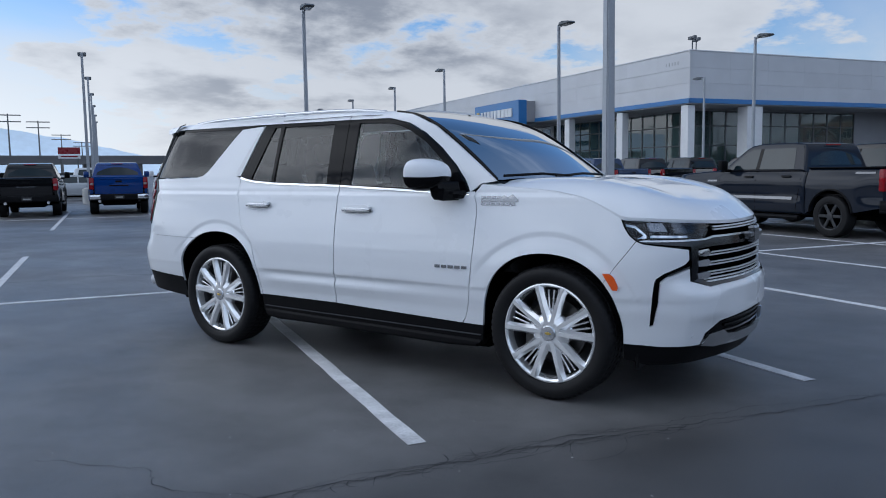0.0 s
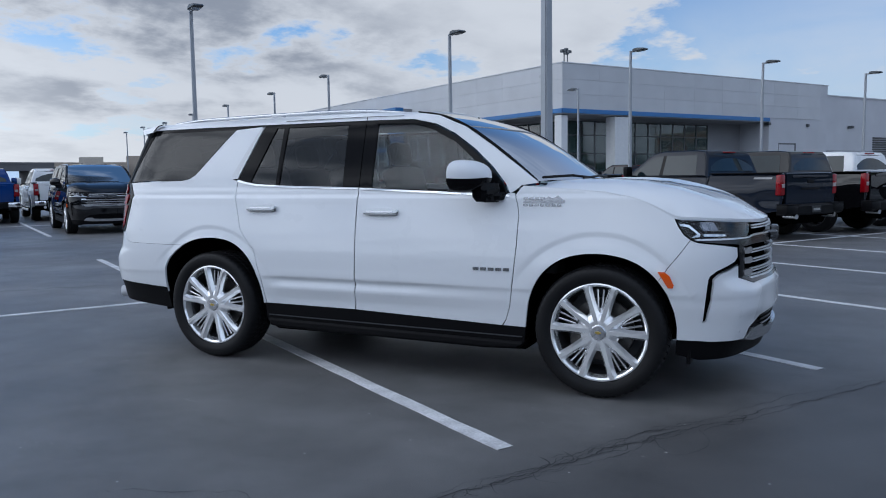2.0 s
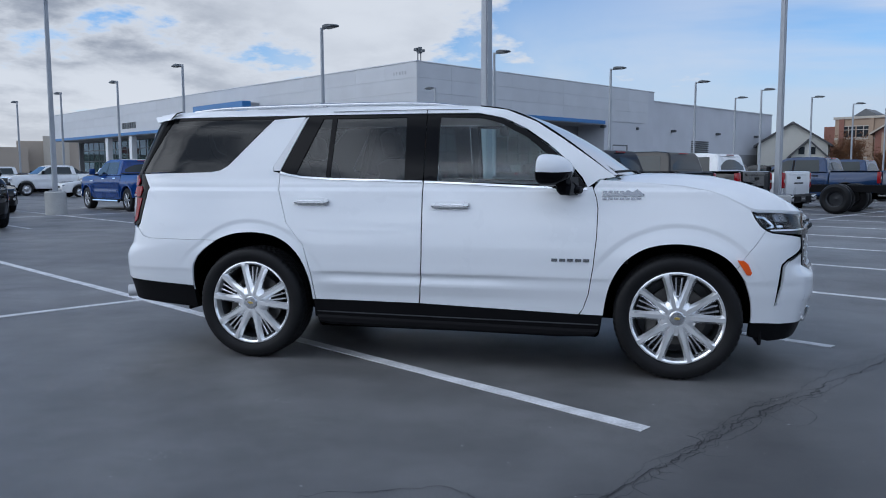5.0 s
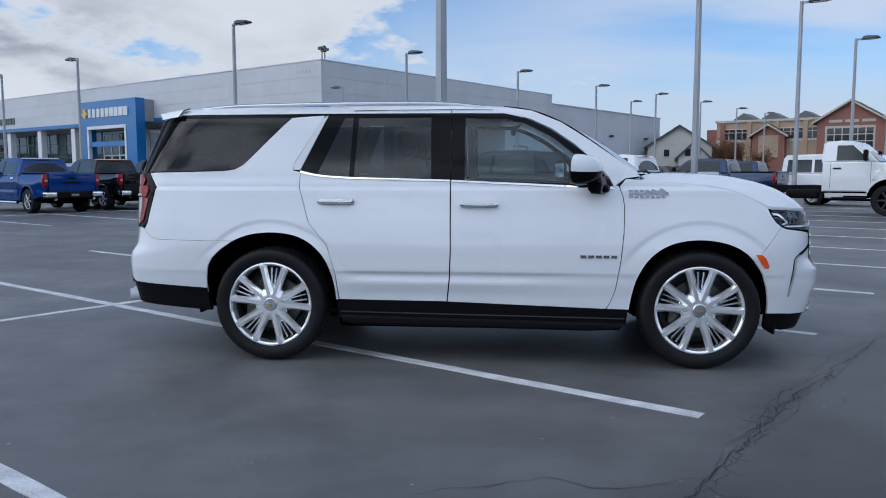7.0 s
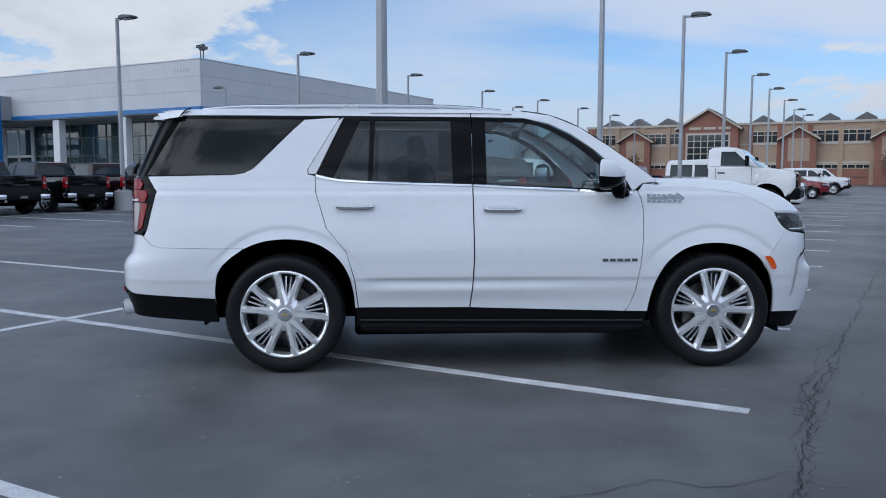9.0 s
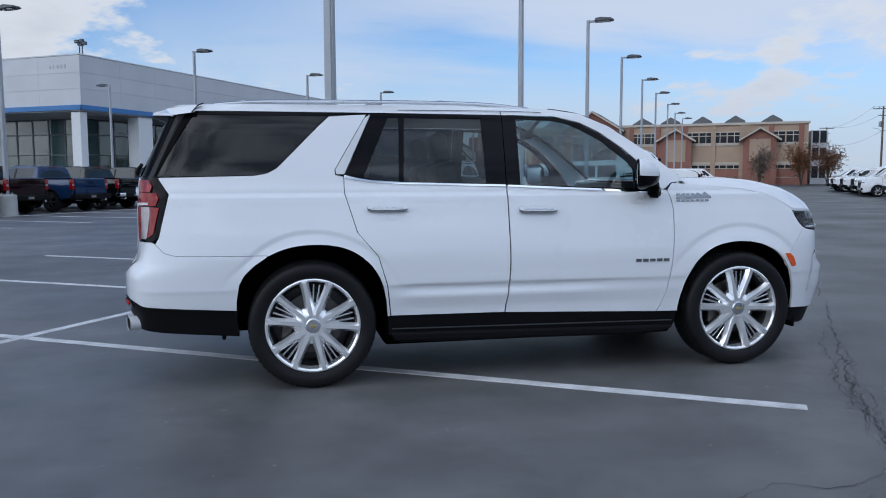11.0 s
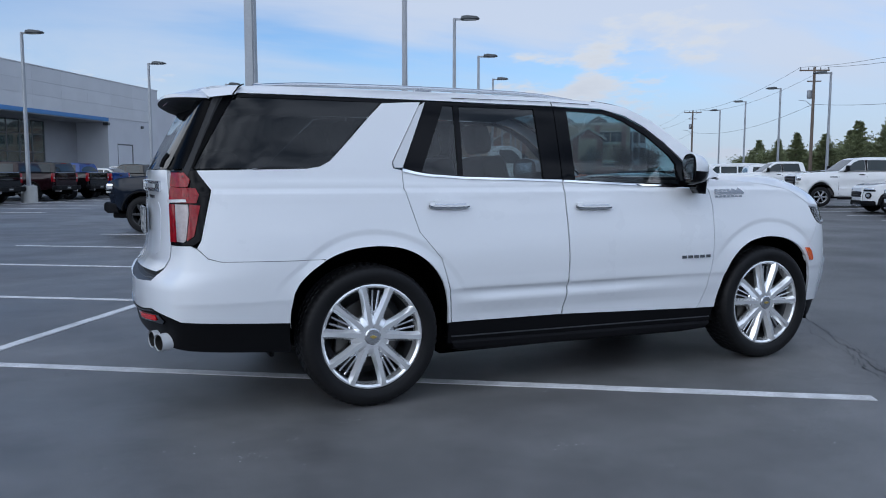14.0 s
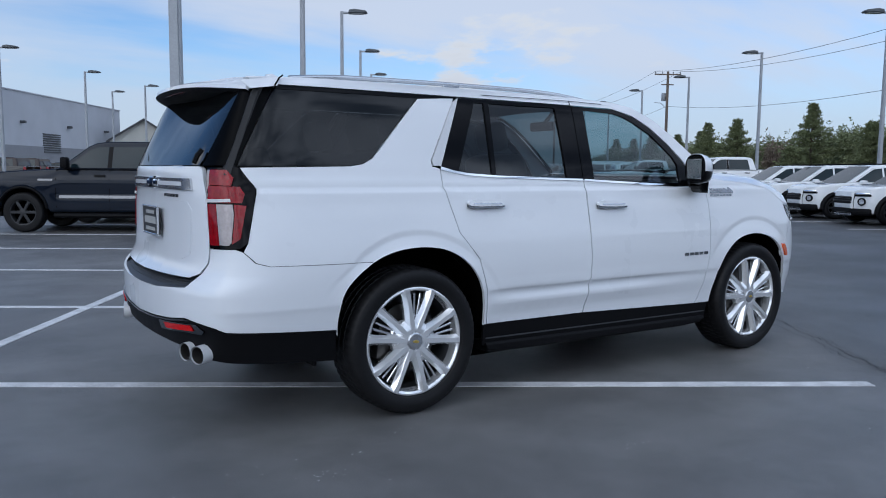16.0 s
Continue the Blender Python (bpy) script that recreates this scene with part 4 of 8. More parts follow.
def gable(a0, a1, depth, eave, apex, wall_mat, name):
    mid = (a0 + a1) / 2
    y0 = SV - depth
    wall = ([(a0, y0, 0), (a1, y0, 0), (a1, y0, eave), (mid, y0, apex), (a0, y0, eave), (a0, SV + 2, 0), (a1, SV + 2, 0), (a1, SV + 2, eave), (mid, SV + 2, apex), (a0, SV + 2, eave)],
            [(0, 1, 2, 3, 4), (1, 6, 7, 2), (5, 0, 4, 9), (6, 5, 9, 8, 7)])
    g = part(name, wall, wall_mat, school)
    t = 0.35
    slabs = []
    for s, e in ((a0, mid), (a1, mid)):
        o = -0.6 if s < e else 0.6
        ez = eave - (apex - eave) * 0.6 / abs(mid - s)
        vs = [(s + o, y0 - 0.6, ez), (mid, y0 - 0.6, apex), (mid, SV + 6, apex), (s + o, SV + 6, ez)]
        slabs.append((vs + [(x, y, z + t) for x, y, z in vs], [(0, 1, 2, 3), (4, 7, 6, 5), (0, 4, 5, 1), (1, 5, 6, 2), (2, 6, 7, 3), (3, 7, 4, 0)]))
    part("gable_roof", join(*slabs), MAT["tile_roof"], g, "brown tiled gable roof")
    rake = []
    for s, e in ((a0, mid), (a1, mid)):
        o = -0.62 if s < e else 0.62
        ez = eave - (apex - eave) * 0.6 / abs(mid - s)
        vs = [(s + o, y0 - 0.66, ez + 0.02), (mid, y0 - 0.66, apex + 0.02), (mid, y0 - 0.66, apex + 0.32), (s + o, y0 - 0.66, ez + 0.32)]
        rake.append((vs + [(x, y + 0.1, z) for x, y, z in vs], [(0, 1, 2, 3), (7, 6, 5, 4), (3, 2, 6, 7), (0, 4, 5, 1)]))
    part("rake_board", join(*rake), MAT["stone_trim"], g)
    return g


entry = gable(-20.4, -11.4, 1.6, 8.8, 11.6, MAT["red_brick"], "entrance_gable")
for i in range(6):
    for j in range(4):
        part("window_pane", block(-19.0 + i * 1.05, -18.1 + i * 1.05, SV - 1.66, SV - 1.58, 3.9 + j * 1.0, 4.75 + j * 1.0), MAT["far_window"], entry)
part("window_surround", block(-19.3, -12.6, SV - 1.63, SV - 1.6, 3.6, 8.1), MAT["stone_trim"], entry)
for i in range(3):
    part("sign_bar", block(-18.8 + i * 2.2, -17.0 + i * 2.2, SV - 1.7, SV - 1.6, 8.6, 9.0), MAT["stone_trim"], entry)
for mid, wm in ((-27.5, "tan_brick"), (-2.8, "tan_brick"), (9.6, "tan_brick")):
    gg = gable(mid - 2.4, mid + 2.4, 1.2, 7.0, 8.5, MAT["red_brick"], "side_gable")
    part("infill", block(mid - 1.5, mid + 1.5, SV - 1.26, SV - 1.2, 3.6, 7.0), MAT[wm], gg, "tan brick infill")
for mid in (-33.0, -28.5, -23.5, -8.5, -4.0, 1.0, 6.0, 11.5):
    part("roof_monitor", ([(mid - 1.6, SV + 4, 9.6), (mid + 1.6, SV + 4, 9.6), (mid + 1.4, SV + 4, 10.2), (mid, SV + 4, 11.0), (mid - 1.6, SV + 4, 10.0), (mid - 1.6, SV + 9, 9.6), (mid + 1.6, SV + 9, 9.6), (mid + 1.4, SV + 9, 10.2), (mid, SV + 9, 11.0), (mid - 1.6, SV + 9, 10.0)],
         [(0, 1, 2, 3, 4), (9, 8, 7, 6, 5), (0, 5, 6, 1), (1, 6, 7, 2), (2, 7, 8, 3), (3, 8, 9, 4), (4, 9, 5, 0)]), MAT["louver"], school)
annex = thing("office_block", "distant dark-glazed office block with pale floors", "building", LOT)
part("wall", block(17.5, 19.9, SV + 8, SV + 20, 0, 8.6), MAT["wall"], annex)
for z in (1.0, 3.9, 6.6):
    for k in range(2):
        part("window", block(17.7 + k * 1.1, 18.6 + k * 1.1, SV + 7.94, SV + 8.02, z, z + 1.9), MAT["far_window"], annex)

# ---------------------------------------------------------------- gabled houses, a mall, an overpass and the hills
MAT["siding"] = surface("cream_siding", (0.56, 0.55, 0.50), rough=0.85, vary=0.06, big=0.6)
MAT["shingle"] = surface("grey_shingles", (0.085, 0.085, 0.09), rough=0.9, vary=0.15)


def gabled_house(m, w, d, eave, apex):
    h = thing("house", "cream two-storey house with a grey shingled gable roof", "house", m, "houses behind the showroom")
    vs = [(0, 0, 0), (w, 0, 0), (w, 0, eave), (w / 2, 0, apex), (0, 0, eave)]
    vs += [(x, d, z) for x, y, z in vs]
    part("wall", (vs, [(0, 1, 2, 3, 4), (1, 6, 7, 2), (5, 0, 4, 9), (6, 5, 9, 8, 7)]), MAT["siding"], h)
    slabs = []
    for s, o in ((0, -0.5), (w, 0.5)):
        ez = eave - (apex - eave) / (w / 2) * 0.5
        q = [(s + o, -0.5, ez), (w / 2, -0.5, apex), (w / 2, d + 0.5, apex), (s + o, d + 0.5, ez)]
        slabs.append((q + [(x, y, z + 0.3) for x, y, z in q], [(0, 1, 2, 3), (4, 7, 6, 5), (0, 4, 5, 1), (1, 5, 6, 2), (2, 6, 7, 3), (3, 7, 4, 0)]))
    part("roof", join(*slabs), MAT["shingle"], h)
    for x, z in ((w * 0.25, 1.2), (w * 0.65, 1.2), (w * 0.30, 3.6), (w * 0.62, 3.6)):
        part("window", block(x - 0.35, x + 0.40, -0.06, 0.02, z, z + 1.0), MAT["far_window"], h)
    return h


gabled_house(pose(20.5, 112.5, 0, 0, 0, -14), 9.0, 11, 5.0, 7.9)
gabled_house(pose(24.3, 109.0, 0, 0, 0, -14), 4.2, 7, 3.4, 5.4)
gabled_house(pose(12.0, 121.0, 0, 0, 0, -14), 10.0, 11, 5.0, 8.0)

MAT["mall"] = surface("tan_mall_wall", (0.40, 0.34, 0.28), rough=0.9, vary=0.1, big=0.1)
mall = thing("shopping_mall", "long low tan shopping building far across the road", "building")
for bearing, dist, w, h in ((134, 250, 24, 8.5), (129.5, 258, 20, 10.5), (125, 270, 30, 9.0), (119, 300, 40, 9.0), (139, 240, 18, 6.5)):
    b = radians(bearing)
    m = pose(3 + dist * math.cos(b), -6 + dist * math.sin(b), 0, 0, 0, bearing + 90)
    part("wall", moved(block(-w / 2, w / 2, -8, 8, 0, h), m), MAT["mall"], mall)
    part("parapet", moved(block(-w / 6, w / 6, -8.5, 8.5, 0, h + 1.4), m), MAT["stone_trim"], mall)

overpass = thing("overpass", "dark concrete highway overpass running across the distance", "bridge", kind="structure")
b0, b1 = radians(172), radians(136)
p0, p1 = Vector((300 * math.cos(b0), 300 * math.sin(b0), 0)), Vector((330 * math.cos(b1), 330 * math.sin(b1), 0))
dirv = (p1 - p0).normalized()
span = (p1 - p0).length
MAT["bridge"] = surface("old_concrete", (0.15, 0.15, 0.155), rough=0.9, vary=0.15, big=0.1)
om = Matrix.Translation(p0) @ Matrix.Rotation(math.atan2(dirv.y, dirv.x), 4, "Z")
part("deck", moved(block(0, span, -6, 6, 5.4, 7.6), om), MAT["bridge"], overpass)
part("railing", moved(block(0, span, -6.2, -6.0, 7.6, 8.4), om), MAT["bridge"], overpass)
for k in range(12):
    part("pier", moved(block(k * span / 12 + 3, k * span / 12 + 4.6, -5, 5, 0, 5.4), om), MAT["bridge"], overpass)

board = thing("roadside_sign", "distant red and white roadside sign on legs", "sign")
b = radians(150.2)
sm = pose(5 + 250 * math.cos(b), -5 + 250 * math.sin(b), 0, 0, 0, 60)
part("leg", moved(block(-2.4, -2.0, -0.2, 0.2, 0, 6.4), sm), MAT["louver"], board)
part("leg", moved(block(2.0, 2.4, -0.2, 0.2, 0, 6.4), sm), MAT["louver"], board)
part("face", moved(block(-2.9, 2.9, -0.3, 0.3, 7.6, 9.5), sm), MAT["red_paint"], board, "red face")
part("face", moved(block(-2.9, 2.9, -0.3, 0.3, 6.3, 7.5), sm), MAT["white_trim"], board, "white face with a dark bar")
part("bar", moved(block(-2.2, 2.2, -0.36, 0.36, 6.7, 7.1), sm), MAT["red_paint"], board)

# distance haze is put into the hill's pale blue colour and faint glow
MAT["hill"] = surface("haze_painted_hill", (0.50, 0.60, 0.70), rough=1.0, vary=0.10, big=0.004, fine=0.03, spec=0.0, emit=0.35)
ridge = [(186, 0.040), (178, 0.050), (170, 0.062), (163, 0.060), (158, 0.058), (154, 0.053), (151, 0.0435), (149, 0.037), (147.5, 0.030), (146, 0.023), (143, 0.012), (139, 0.006), (134, 0.0)]
vs, fs = [], []
for i, (bd, e) in enumerate([(x0 + (x1 - x0) * k / 6, e0 + (e1 - e0) * k / 6) for (x0, e0), (x1, e1) in zip(ridge, ridge[1:]) for k in range(6)]):
    b = radians(bd)
    z = 3600 * e * (1 + 0.05 * noise.noise(Vector((bd * 0.9, 2.0, 0)))) + 3
    vs += [(3300 * math.cos(b), 3300 * math.sin(b), -10), (3600 * math.cos(b), 3600 * math.sin(b), z), (4100 * math.cos(b), 4100 * math.sin(b), -10)]
    if i:
        k = 3 * i
        fs += [(k - 3, k, k + 1, k - 2), (k - 2, k + 1, k + 2, k - 1)]
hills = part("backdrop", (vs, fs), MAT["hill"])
tagged(hills, "pale blue hazy mountain ridge on the horizon", "hills", kind="structure")

# an unseen plain ridge, added on the other side so that reflections stay dark
MAT["unseen_ridge"] = surface("added_dark_ridge", (0.055, 0.065, 0.075), rough=1.0, vary=0.2, big=0.004, fine=0.03, spec=0.0)
vs, fs = [], []
for i in range(49):
    b = radians(196 + 184 * i / 48)
    fade = math.sin(math.pi * i / 48) ** 0.5
    z = 900 * (0.035 + 0.07 * fade * (1 + 0.35 * noise.noise(Vector((i * 0.3, 7.0, 0)))))
    vs += [(800 * math.cos(b), 800 * math.sin(b), -5), (900 * math.cos(b), 900 * math.sin(b), z * fade), (1100 * math.cos(b), 1100 * math.sin(b), -5)]
    if i:
        k = 3 * i
        fs += [(k - 3, k, k + 1, k - 2), (k - 2, k + 1, k + 2, k - 1)]
tagged(part("backdrop", (vs, fs), MAT["unseen_ridge"]), "unseen dark ridge added to darken reflections", "hills", kind="structure")

# an unseen dark wall, added on the side away from the showroom to darken reflections
MAT["boundary"] = surface("added_dark_wall", (0.05, 0.052, 0.055), rough=0.95, vary=0.25, big=0.5, fine=8, bump=0.01, spec=0.1)
vs, fs = [], []
for i in range(25):
    b = radians(190 + 160 * i / 24)
    for r, z in ((42, 0), (42, 3.4), (42.4, 3.4), (42.4, 0)):
        vs.append((r * math.cos(b), r * math.sin(b), z))
    if i:
        fs += [(4 * i - 4 + j, 4 * i + j, 4 * i + j + 1, 4 * i - 3 + j) for j in range(3)]
tagged(part("wall_south", (vs, fs), MAT["boundary"]), "unseen plain dark wall added to darken reflections", "wall", kind="structure")

# ---------------------------------------------------------------- pines, shrubs, utility poles and wires
MAT["bark"] = surface("bark", (0.075, 0.055, 0.042), rough=0.95, vary=0.25, big=8, fine=40, bump=0.01)
MAT["needles"] = surface("pine_needles", (0.150, 0.172, 0.078), rough=0.75, vary=0.35, big=1.2, fine=9)
MAT["russet"] = surface("russet_leaves", (0.16, 0.070, 0.028), rough=0.8, vary=0.35, big=1.0, fine=9)
MAT["bare"] = surface("bare_twigs", (0.20, 0.155, 0.12), rough=0.9, vary=0.2)
MAT["wire"] = surface("wire", (0.03, 0.03, 0.03), rough=0.6, vary=0.1)
MAT["timber"] = surface("pole_timber", (0.16, 0.125, 0.10), rough=0.9, vary=0.2, big=3, fine=30)


def spray(rng, vs, fs, c, d, size, n):
    """A tuft of narrow blades round c that lean along d."""
    for _ in range(n):
        v = Vector((rng.gauss(0, 1), rng.gauss(0, 1), rng.gauss(0, 0.7))).normalized()
        v = (v + d * 0.9).normalized()
        o = Vector((rng.gauss(0, 1), rng.gauss(0, 1), rng.gauss(0, 1))).cross(v)
        o.normalize()
        l, w = size * rng.uniform(0.6, 1.2), size * rng.uniform(0.09, 0.17)
        k = len(vs)
        vs += [c - o * w * 0.4, c + v * l * 0.5 + o * w, c + v * l, c + v * l * 0.5 - o * w]
        fs.append((k, k + 1, k + 2, k + 3))


def pine(m, h, seed, spread=0.44):
    rng = random.Random(seed)
    t = thing("pine_tree", "dark green pine with an uneven crown", "tree", m, "pines along the far edge of the lot")
    part("trunk", tube([(rng.uniform(-0.04, 0.04) * i, rng.uniform(-0.04, 0.04) * i, h * i / 6) for i in range(7)], 0.16, 8, 0.02), MAT["bark"], t)
    vs, fs, lv, lf = [], [], [], []
    z = h * 0.06
    while z < h * 0.98:
        n = rng.randint(5, 8)
        reach = h * spread * (1 - z / h) ** 1.05 + 0.07
        ph = rng.uniform(0, 6.3)
        for i in range(n):
            a = ph + 2 * math.pi * i / n + rng.uniform(-0.4, 0.4)
            r = reach * rng.uniform(0.6, 1.15)
            tip = Vector((r * math.cos(a), r * math.sin(a), z + r * rng.uniform(0.1, 0.5)))
            base = Vector((0, 0, z))
            lv2, lf2 = tube([base, base.lerp(tip, 0.5) + Vector((0, 0, -0.05 * r)), tip], 0.025, 4, 0.008, False)
            k = len(lv)
            lv += lv2
            lf += [tuple(q + k for q in f) for f in lf2]
            for s in range(9 + int(r * 10)):
                p = base.lerp(tip, rng.uniform(0.25, 1.0)) + Vector((rng.gauss(0, 0.10), rng.gauss(0, 0.10), rng.gauss(0, 0.06)))
                spray(rng, vs, fs, p, (tip - base).normalized() + Vector((0, 0, 0.5)), 0.25, 5)
        z += h * rng.uniform(0.035, 0.055)
    part("limb", (lv, lf), MAT["bark"], t)
    part("crown", (vs, fs), MAT["needles"], t)
    return t


def shrub(m, h, w, seed, mat, name="bush", label="dense clipped green shrub", n=500, size=0.35):
    rng = random.Random(seed)
    t = thing(name, label, "bush" if name == "bush" else "tree", m)
    lv, lf, vs, fs = [], [], [], []
    for i in range(9):
        a, r = rng.uniform(0, 6.3), rng.uniform(0.2, 0.8) * w
        p = [(0, 0, 0), (r * 0.4 * math.cos(a), r * 0.4 * math.sin(a), h * 0.45), (r * math.cos(a), r * math.sin(a), h * rng.uniform(0.7, 0.95))]
        g = tube(p, 0.07, 5, 0.015, False)
        k = len(lv)
        lv += g[0]
        lf += [tuple(q + k for q in f) for f in g[1]]
        for _ in range(n // 9):
            c = Vector(p[1]).lerp(Vector(p[2]), rng.uniform(0.0, 1.1)) + Vector((rng.gauss(0, 0.2 * w), rng.gauss(0, 0.2 * w), rng.gauss(0, 0.13 * h)))
            c.z = max(c.z, 0.2)
            spray(rng, vs, fs, c, Vector((0, 0, 0.3)), size, 4)
    part("limb", (lv, lf), MAT["bark"], t)
    part("crown", (vs, fs), mat, t)
    return t


pines = [pine(lot(32, 52), 6.4, 1), pine(lot(31, 63), 6.0, 2, 0.48), pine(lot(33, 46), 4.8, 3, 0.52)]
rng = random.Random(8)
for k, (a, v, s) in enumerate(((32.5, 74, 0.98), (30.5, 68.5, 0.8), (33, 57.5, 0.72), (34, 80, 0.9), (33.5, 86, 0.95), (35, 92, 0.9), (34, 98, 1.0), (36, 104, 0.95), (35, 110, 1.05), (37, 117, 1.0), (36, 124, 1.1), (37, 132, 1.1), (33, 41, 0.85), (34, 36, 0.9))):
    copy_thing(pines[k % 3], lot(a, v, 0, rng.uniform(0, 360)) @ Matrix.Diagonal((1, 1, 1, 1))).scale = (s, s, s)
hedge = shrub(lot(36, 70), 3.4, 1.9, 5, MAT["needles"], n=2200, size=0.24)
for k in range(27):
    copy_thing(hedge, lot(37.0 + rng.uniform(-1, 1), 34 + k * 4.0, 0, rng.uniform(0, 360))).scale = (1.6, 1.6, rng.uniform(1.0, 1.35))
autumn = shrub(pose(72, 92, 0), 5.2, 2.6, 7, MAT["russet"], "autumn_tree", "small tree with russet autumn leaves", 900)
copy_thing(autumn, pose(77, 93, 0, 0, 0, 80))
copy_thing(autumn, pose(68, 96, 0, 0, 0, 170)).scale = (0.8, 0.8, 0.85)
copy_thing(autumn, pose(33.5, 114, 0, 0, 0, 40)).scale = (0.9, 0.9, 1.15)
copy_thing(autumn, pose(30.6, 112, 0, 0, 0, 120)).scale = (0.9, 0.9, 1.0)
copy_thing(autumn, pose(36.8, 113, 0, 0, 0, 220)).scale = (0.8, 0.8, 0.8)
bare = shrub(lot(33, 60.5), 3.8, 1.5, 9, MAT["bare"], "bare_tree", "small bare tree with pale twigs", 420, 0.32)
copy_thing(bare, pose(66, 93, 0, 0, 0, 30)).scale = (1.3, 1.3, 1.3)
copy_thing(bare, lot(34, 43.5, 0, 90))

POLES = [(39.5, 5.0), (67.4, 54.5), (95.3, 104.0), (123.0, 153.0)]
arms = math.degrees(math.atan2(POLES[1][1] - POLES[0][1], POLES[1][0] - POLES[0][0]))


def utility_pole(m):
    p = thing("utility_pole", "tall brown timber utility pole with crossarms and a transformer", "utility pole", m, "utility poles")
    part("pole", tube([(0, 0, 0), (0, 0, 6), (0, 0, 12.4)], 0.19, 12, 0.13), MAT["timber"], p)
    part("crossarm", block(-0.06, 0.06, -1.5, 1.5, 12.0, 12.14, 0.01), MAT["timber"], p)
    part("crossarm", block(-0.06, 0.06, -0.7, 0.7, 10.9, 11.02, 0.01), MAT["timber"], p)
    for y in (-1.4, -0.6, 0.6, 1.4):
        part("insulator", moved(lathe_z([(0, 0.26), (0.04, 0.24), (0.06, 0.11), (0.03, 0), (0, 0)], 8), Matrix.Translation((0, y, 12.14))), MAT["louver"], p)
    part("transformer", moved(lathe_z([(0, 0.9), (0.24, 0.85), (0.26, 0.1), (0.2, 0), (0, 0)], 12), Matrix.Translation((0.3, 0.3, 9.2))), MAT["pole"], p)
    part("street_light_arm", tube([(0, 0, 8.3), (-0.3, 0.8, 8.9), (-0.4, 1.6, 9.0)], 0.03, 6), MAT["pole"], p)
    return p


up = utility_pole(pose(*POLES[0], 0, 0, 0, arms))
up.scale.z = 0.84
for x, y in POLES[1:]:
    copy_thing(up, pose(x, y, 0, 0, 0, arms)).scale = (1, 1, 1)
wires = thing("power_lines", "thin black sagging power lines between the poles", "power line", kind="structure")
side = Vector((-math.sin(radians(arms)), math.cos(radians(arms)), 0))
for off, z, sag in ((-1.4, 12.4, 1.2), (1.4, 12.4, 1.2), (0.0, 8.6, 1.2)):
    for p, q in zip(POLES, POLES[1:]):
        pts = [Vector((*p, z * (0.84 if p is POLES[0] else 1))).lerp(Vector((*q, z)), i / 12) + side * off - Vector((0, 0, sag * 4 * (i / 12) * (1 - i / 12))) for i in range(13)]
        part("wire", tube(pts, 0.016, 4, None, False), MAT["wire"], wires)
# high-voltage masts far to the west
for k, (bd, dist, top) in enumerate(((153.6, 700, 50), (151.9, 750, 48), (150.6, 900, 44), (149.4, 1000, 40))):
    b = radians(bd)
    mm = pose(5 + dist * math.cos(b), -5 + dist * math.sin(b), 0, 0, 0, bd + 90)
    mast = thing("transmission_mast", "distant grey transmission mast with crossarms", "mast", mm, "transmission masts")
    part("mast", tube([(0, 0, 0), (0, 0, top)], 0.9, 6, 0.5), MAT["bridge"], mast)
    for z in (0.98, 0.88):
        part("crossarm", block(-9, 9, -0.4, 0.4, top * z - 0.5, top * z + 0.3), MAT["bridge"], mast)


# ---------------------------------------------------------------- the large white sport-utility car
def skin(s, z, out=0.0):
    """The body's surface, also past the middle of nose and tail on to the other side."""
    if s > S_FRONT:
        x, y, zz = shell(2 * S_FRONT - s, z, out)
        return (x, -y, zz)
    if s < S_REAR:
        x, y, zz = shell(2 * S_REAR - s, z, out)
        return (x, -y, zz)
    return shell(s, z, out)


def over_nose(half):
    """An outline given from the nose's middle, outward and back, closed over to the other side."""
    return list(half) + [(2 * S_FRONT - s, z) for s, z in reversed(half)]


def over_tail(half):
    return list(half) + [(2 * S_REAR - s, z) for s, z in reversed(half)]


REAR_ARCH = catmull([(-0.485, 0.50), (-0.478, 0.60), (-0.46, 0.70), (-0.425, 0.765), (-0.37, 0.83), (-0.29, 0.882), (-0.2, 0.918), (-0.1, 0.94), (0.02, 0.948), (0.13, 0.94), (0.22, 0.918), (0.30, 0.878), (0.37, 0.82), (0.425, 0.745), (0.46, 0.66), (0.482, 0.56), (0.49, 0.455)], 4)
FRONT_ARCH = catmull([(2.588, 0.415), (2.605, 0.53), (2.635, 0.64), (2.69, 0.745), (2.76, 0.82), (2.85, 0.875), (2.95, 0.903), (3.05, 0.912), (3.15, 0.906), (3.26, 0.882), (3.36, 0.836), (3.44, 0.77), (3.505, 0.68), (3.548, 0.57), (3.568, 0.47), (3.572, 0.40)], 4)


FINE = 0.026
# where the body's creases run: along the doors and shoulder, and round both arches
CREASES = [(-1.1 + 0.02 * i, z) for z in (0.558, 0.566, 0.573, 0.580, 0.590, 0.605, 0.62, 0.634, 0.641, 0.648, 0.655, 0.662, 0.669, 0.676, 0.69, 1.244, 1.258, 1.272, 1.286) for i in range(236)]
CREASES += [(cx + r * math.cos(math.pi * i / 90), 0.40 + r * math.sin(math.pi * i / 90) / 1.02) for cx in (0.0, 3.071) for r in (0.618, 0.634, 0.650, 0.666) for i in range(5, 86)]
CREASES += [(3.82 + 0.02 * i, z) for z in (0.686, 0.70, 0.752) for i in range(48)]


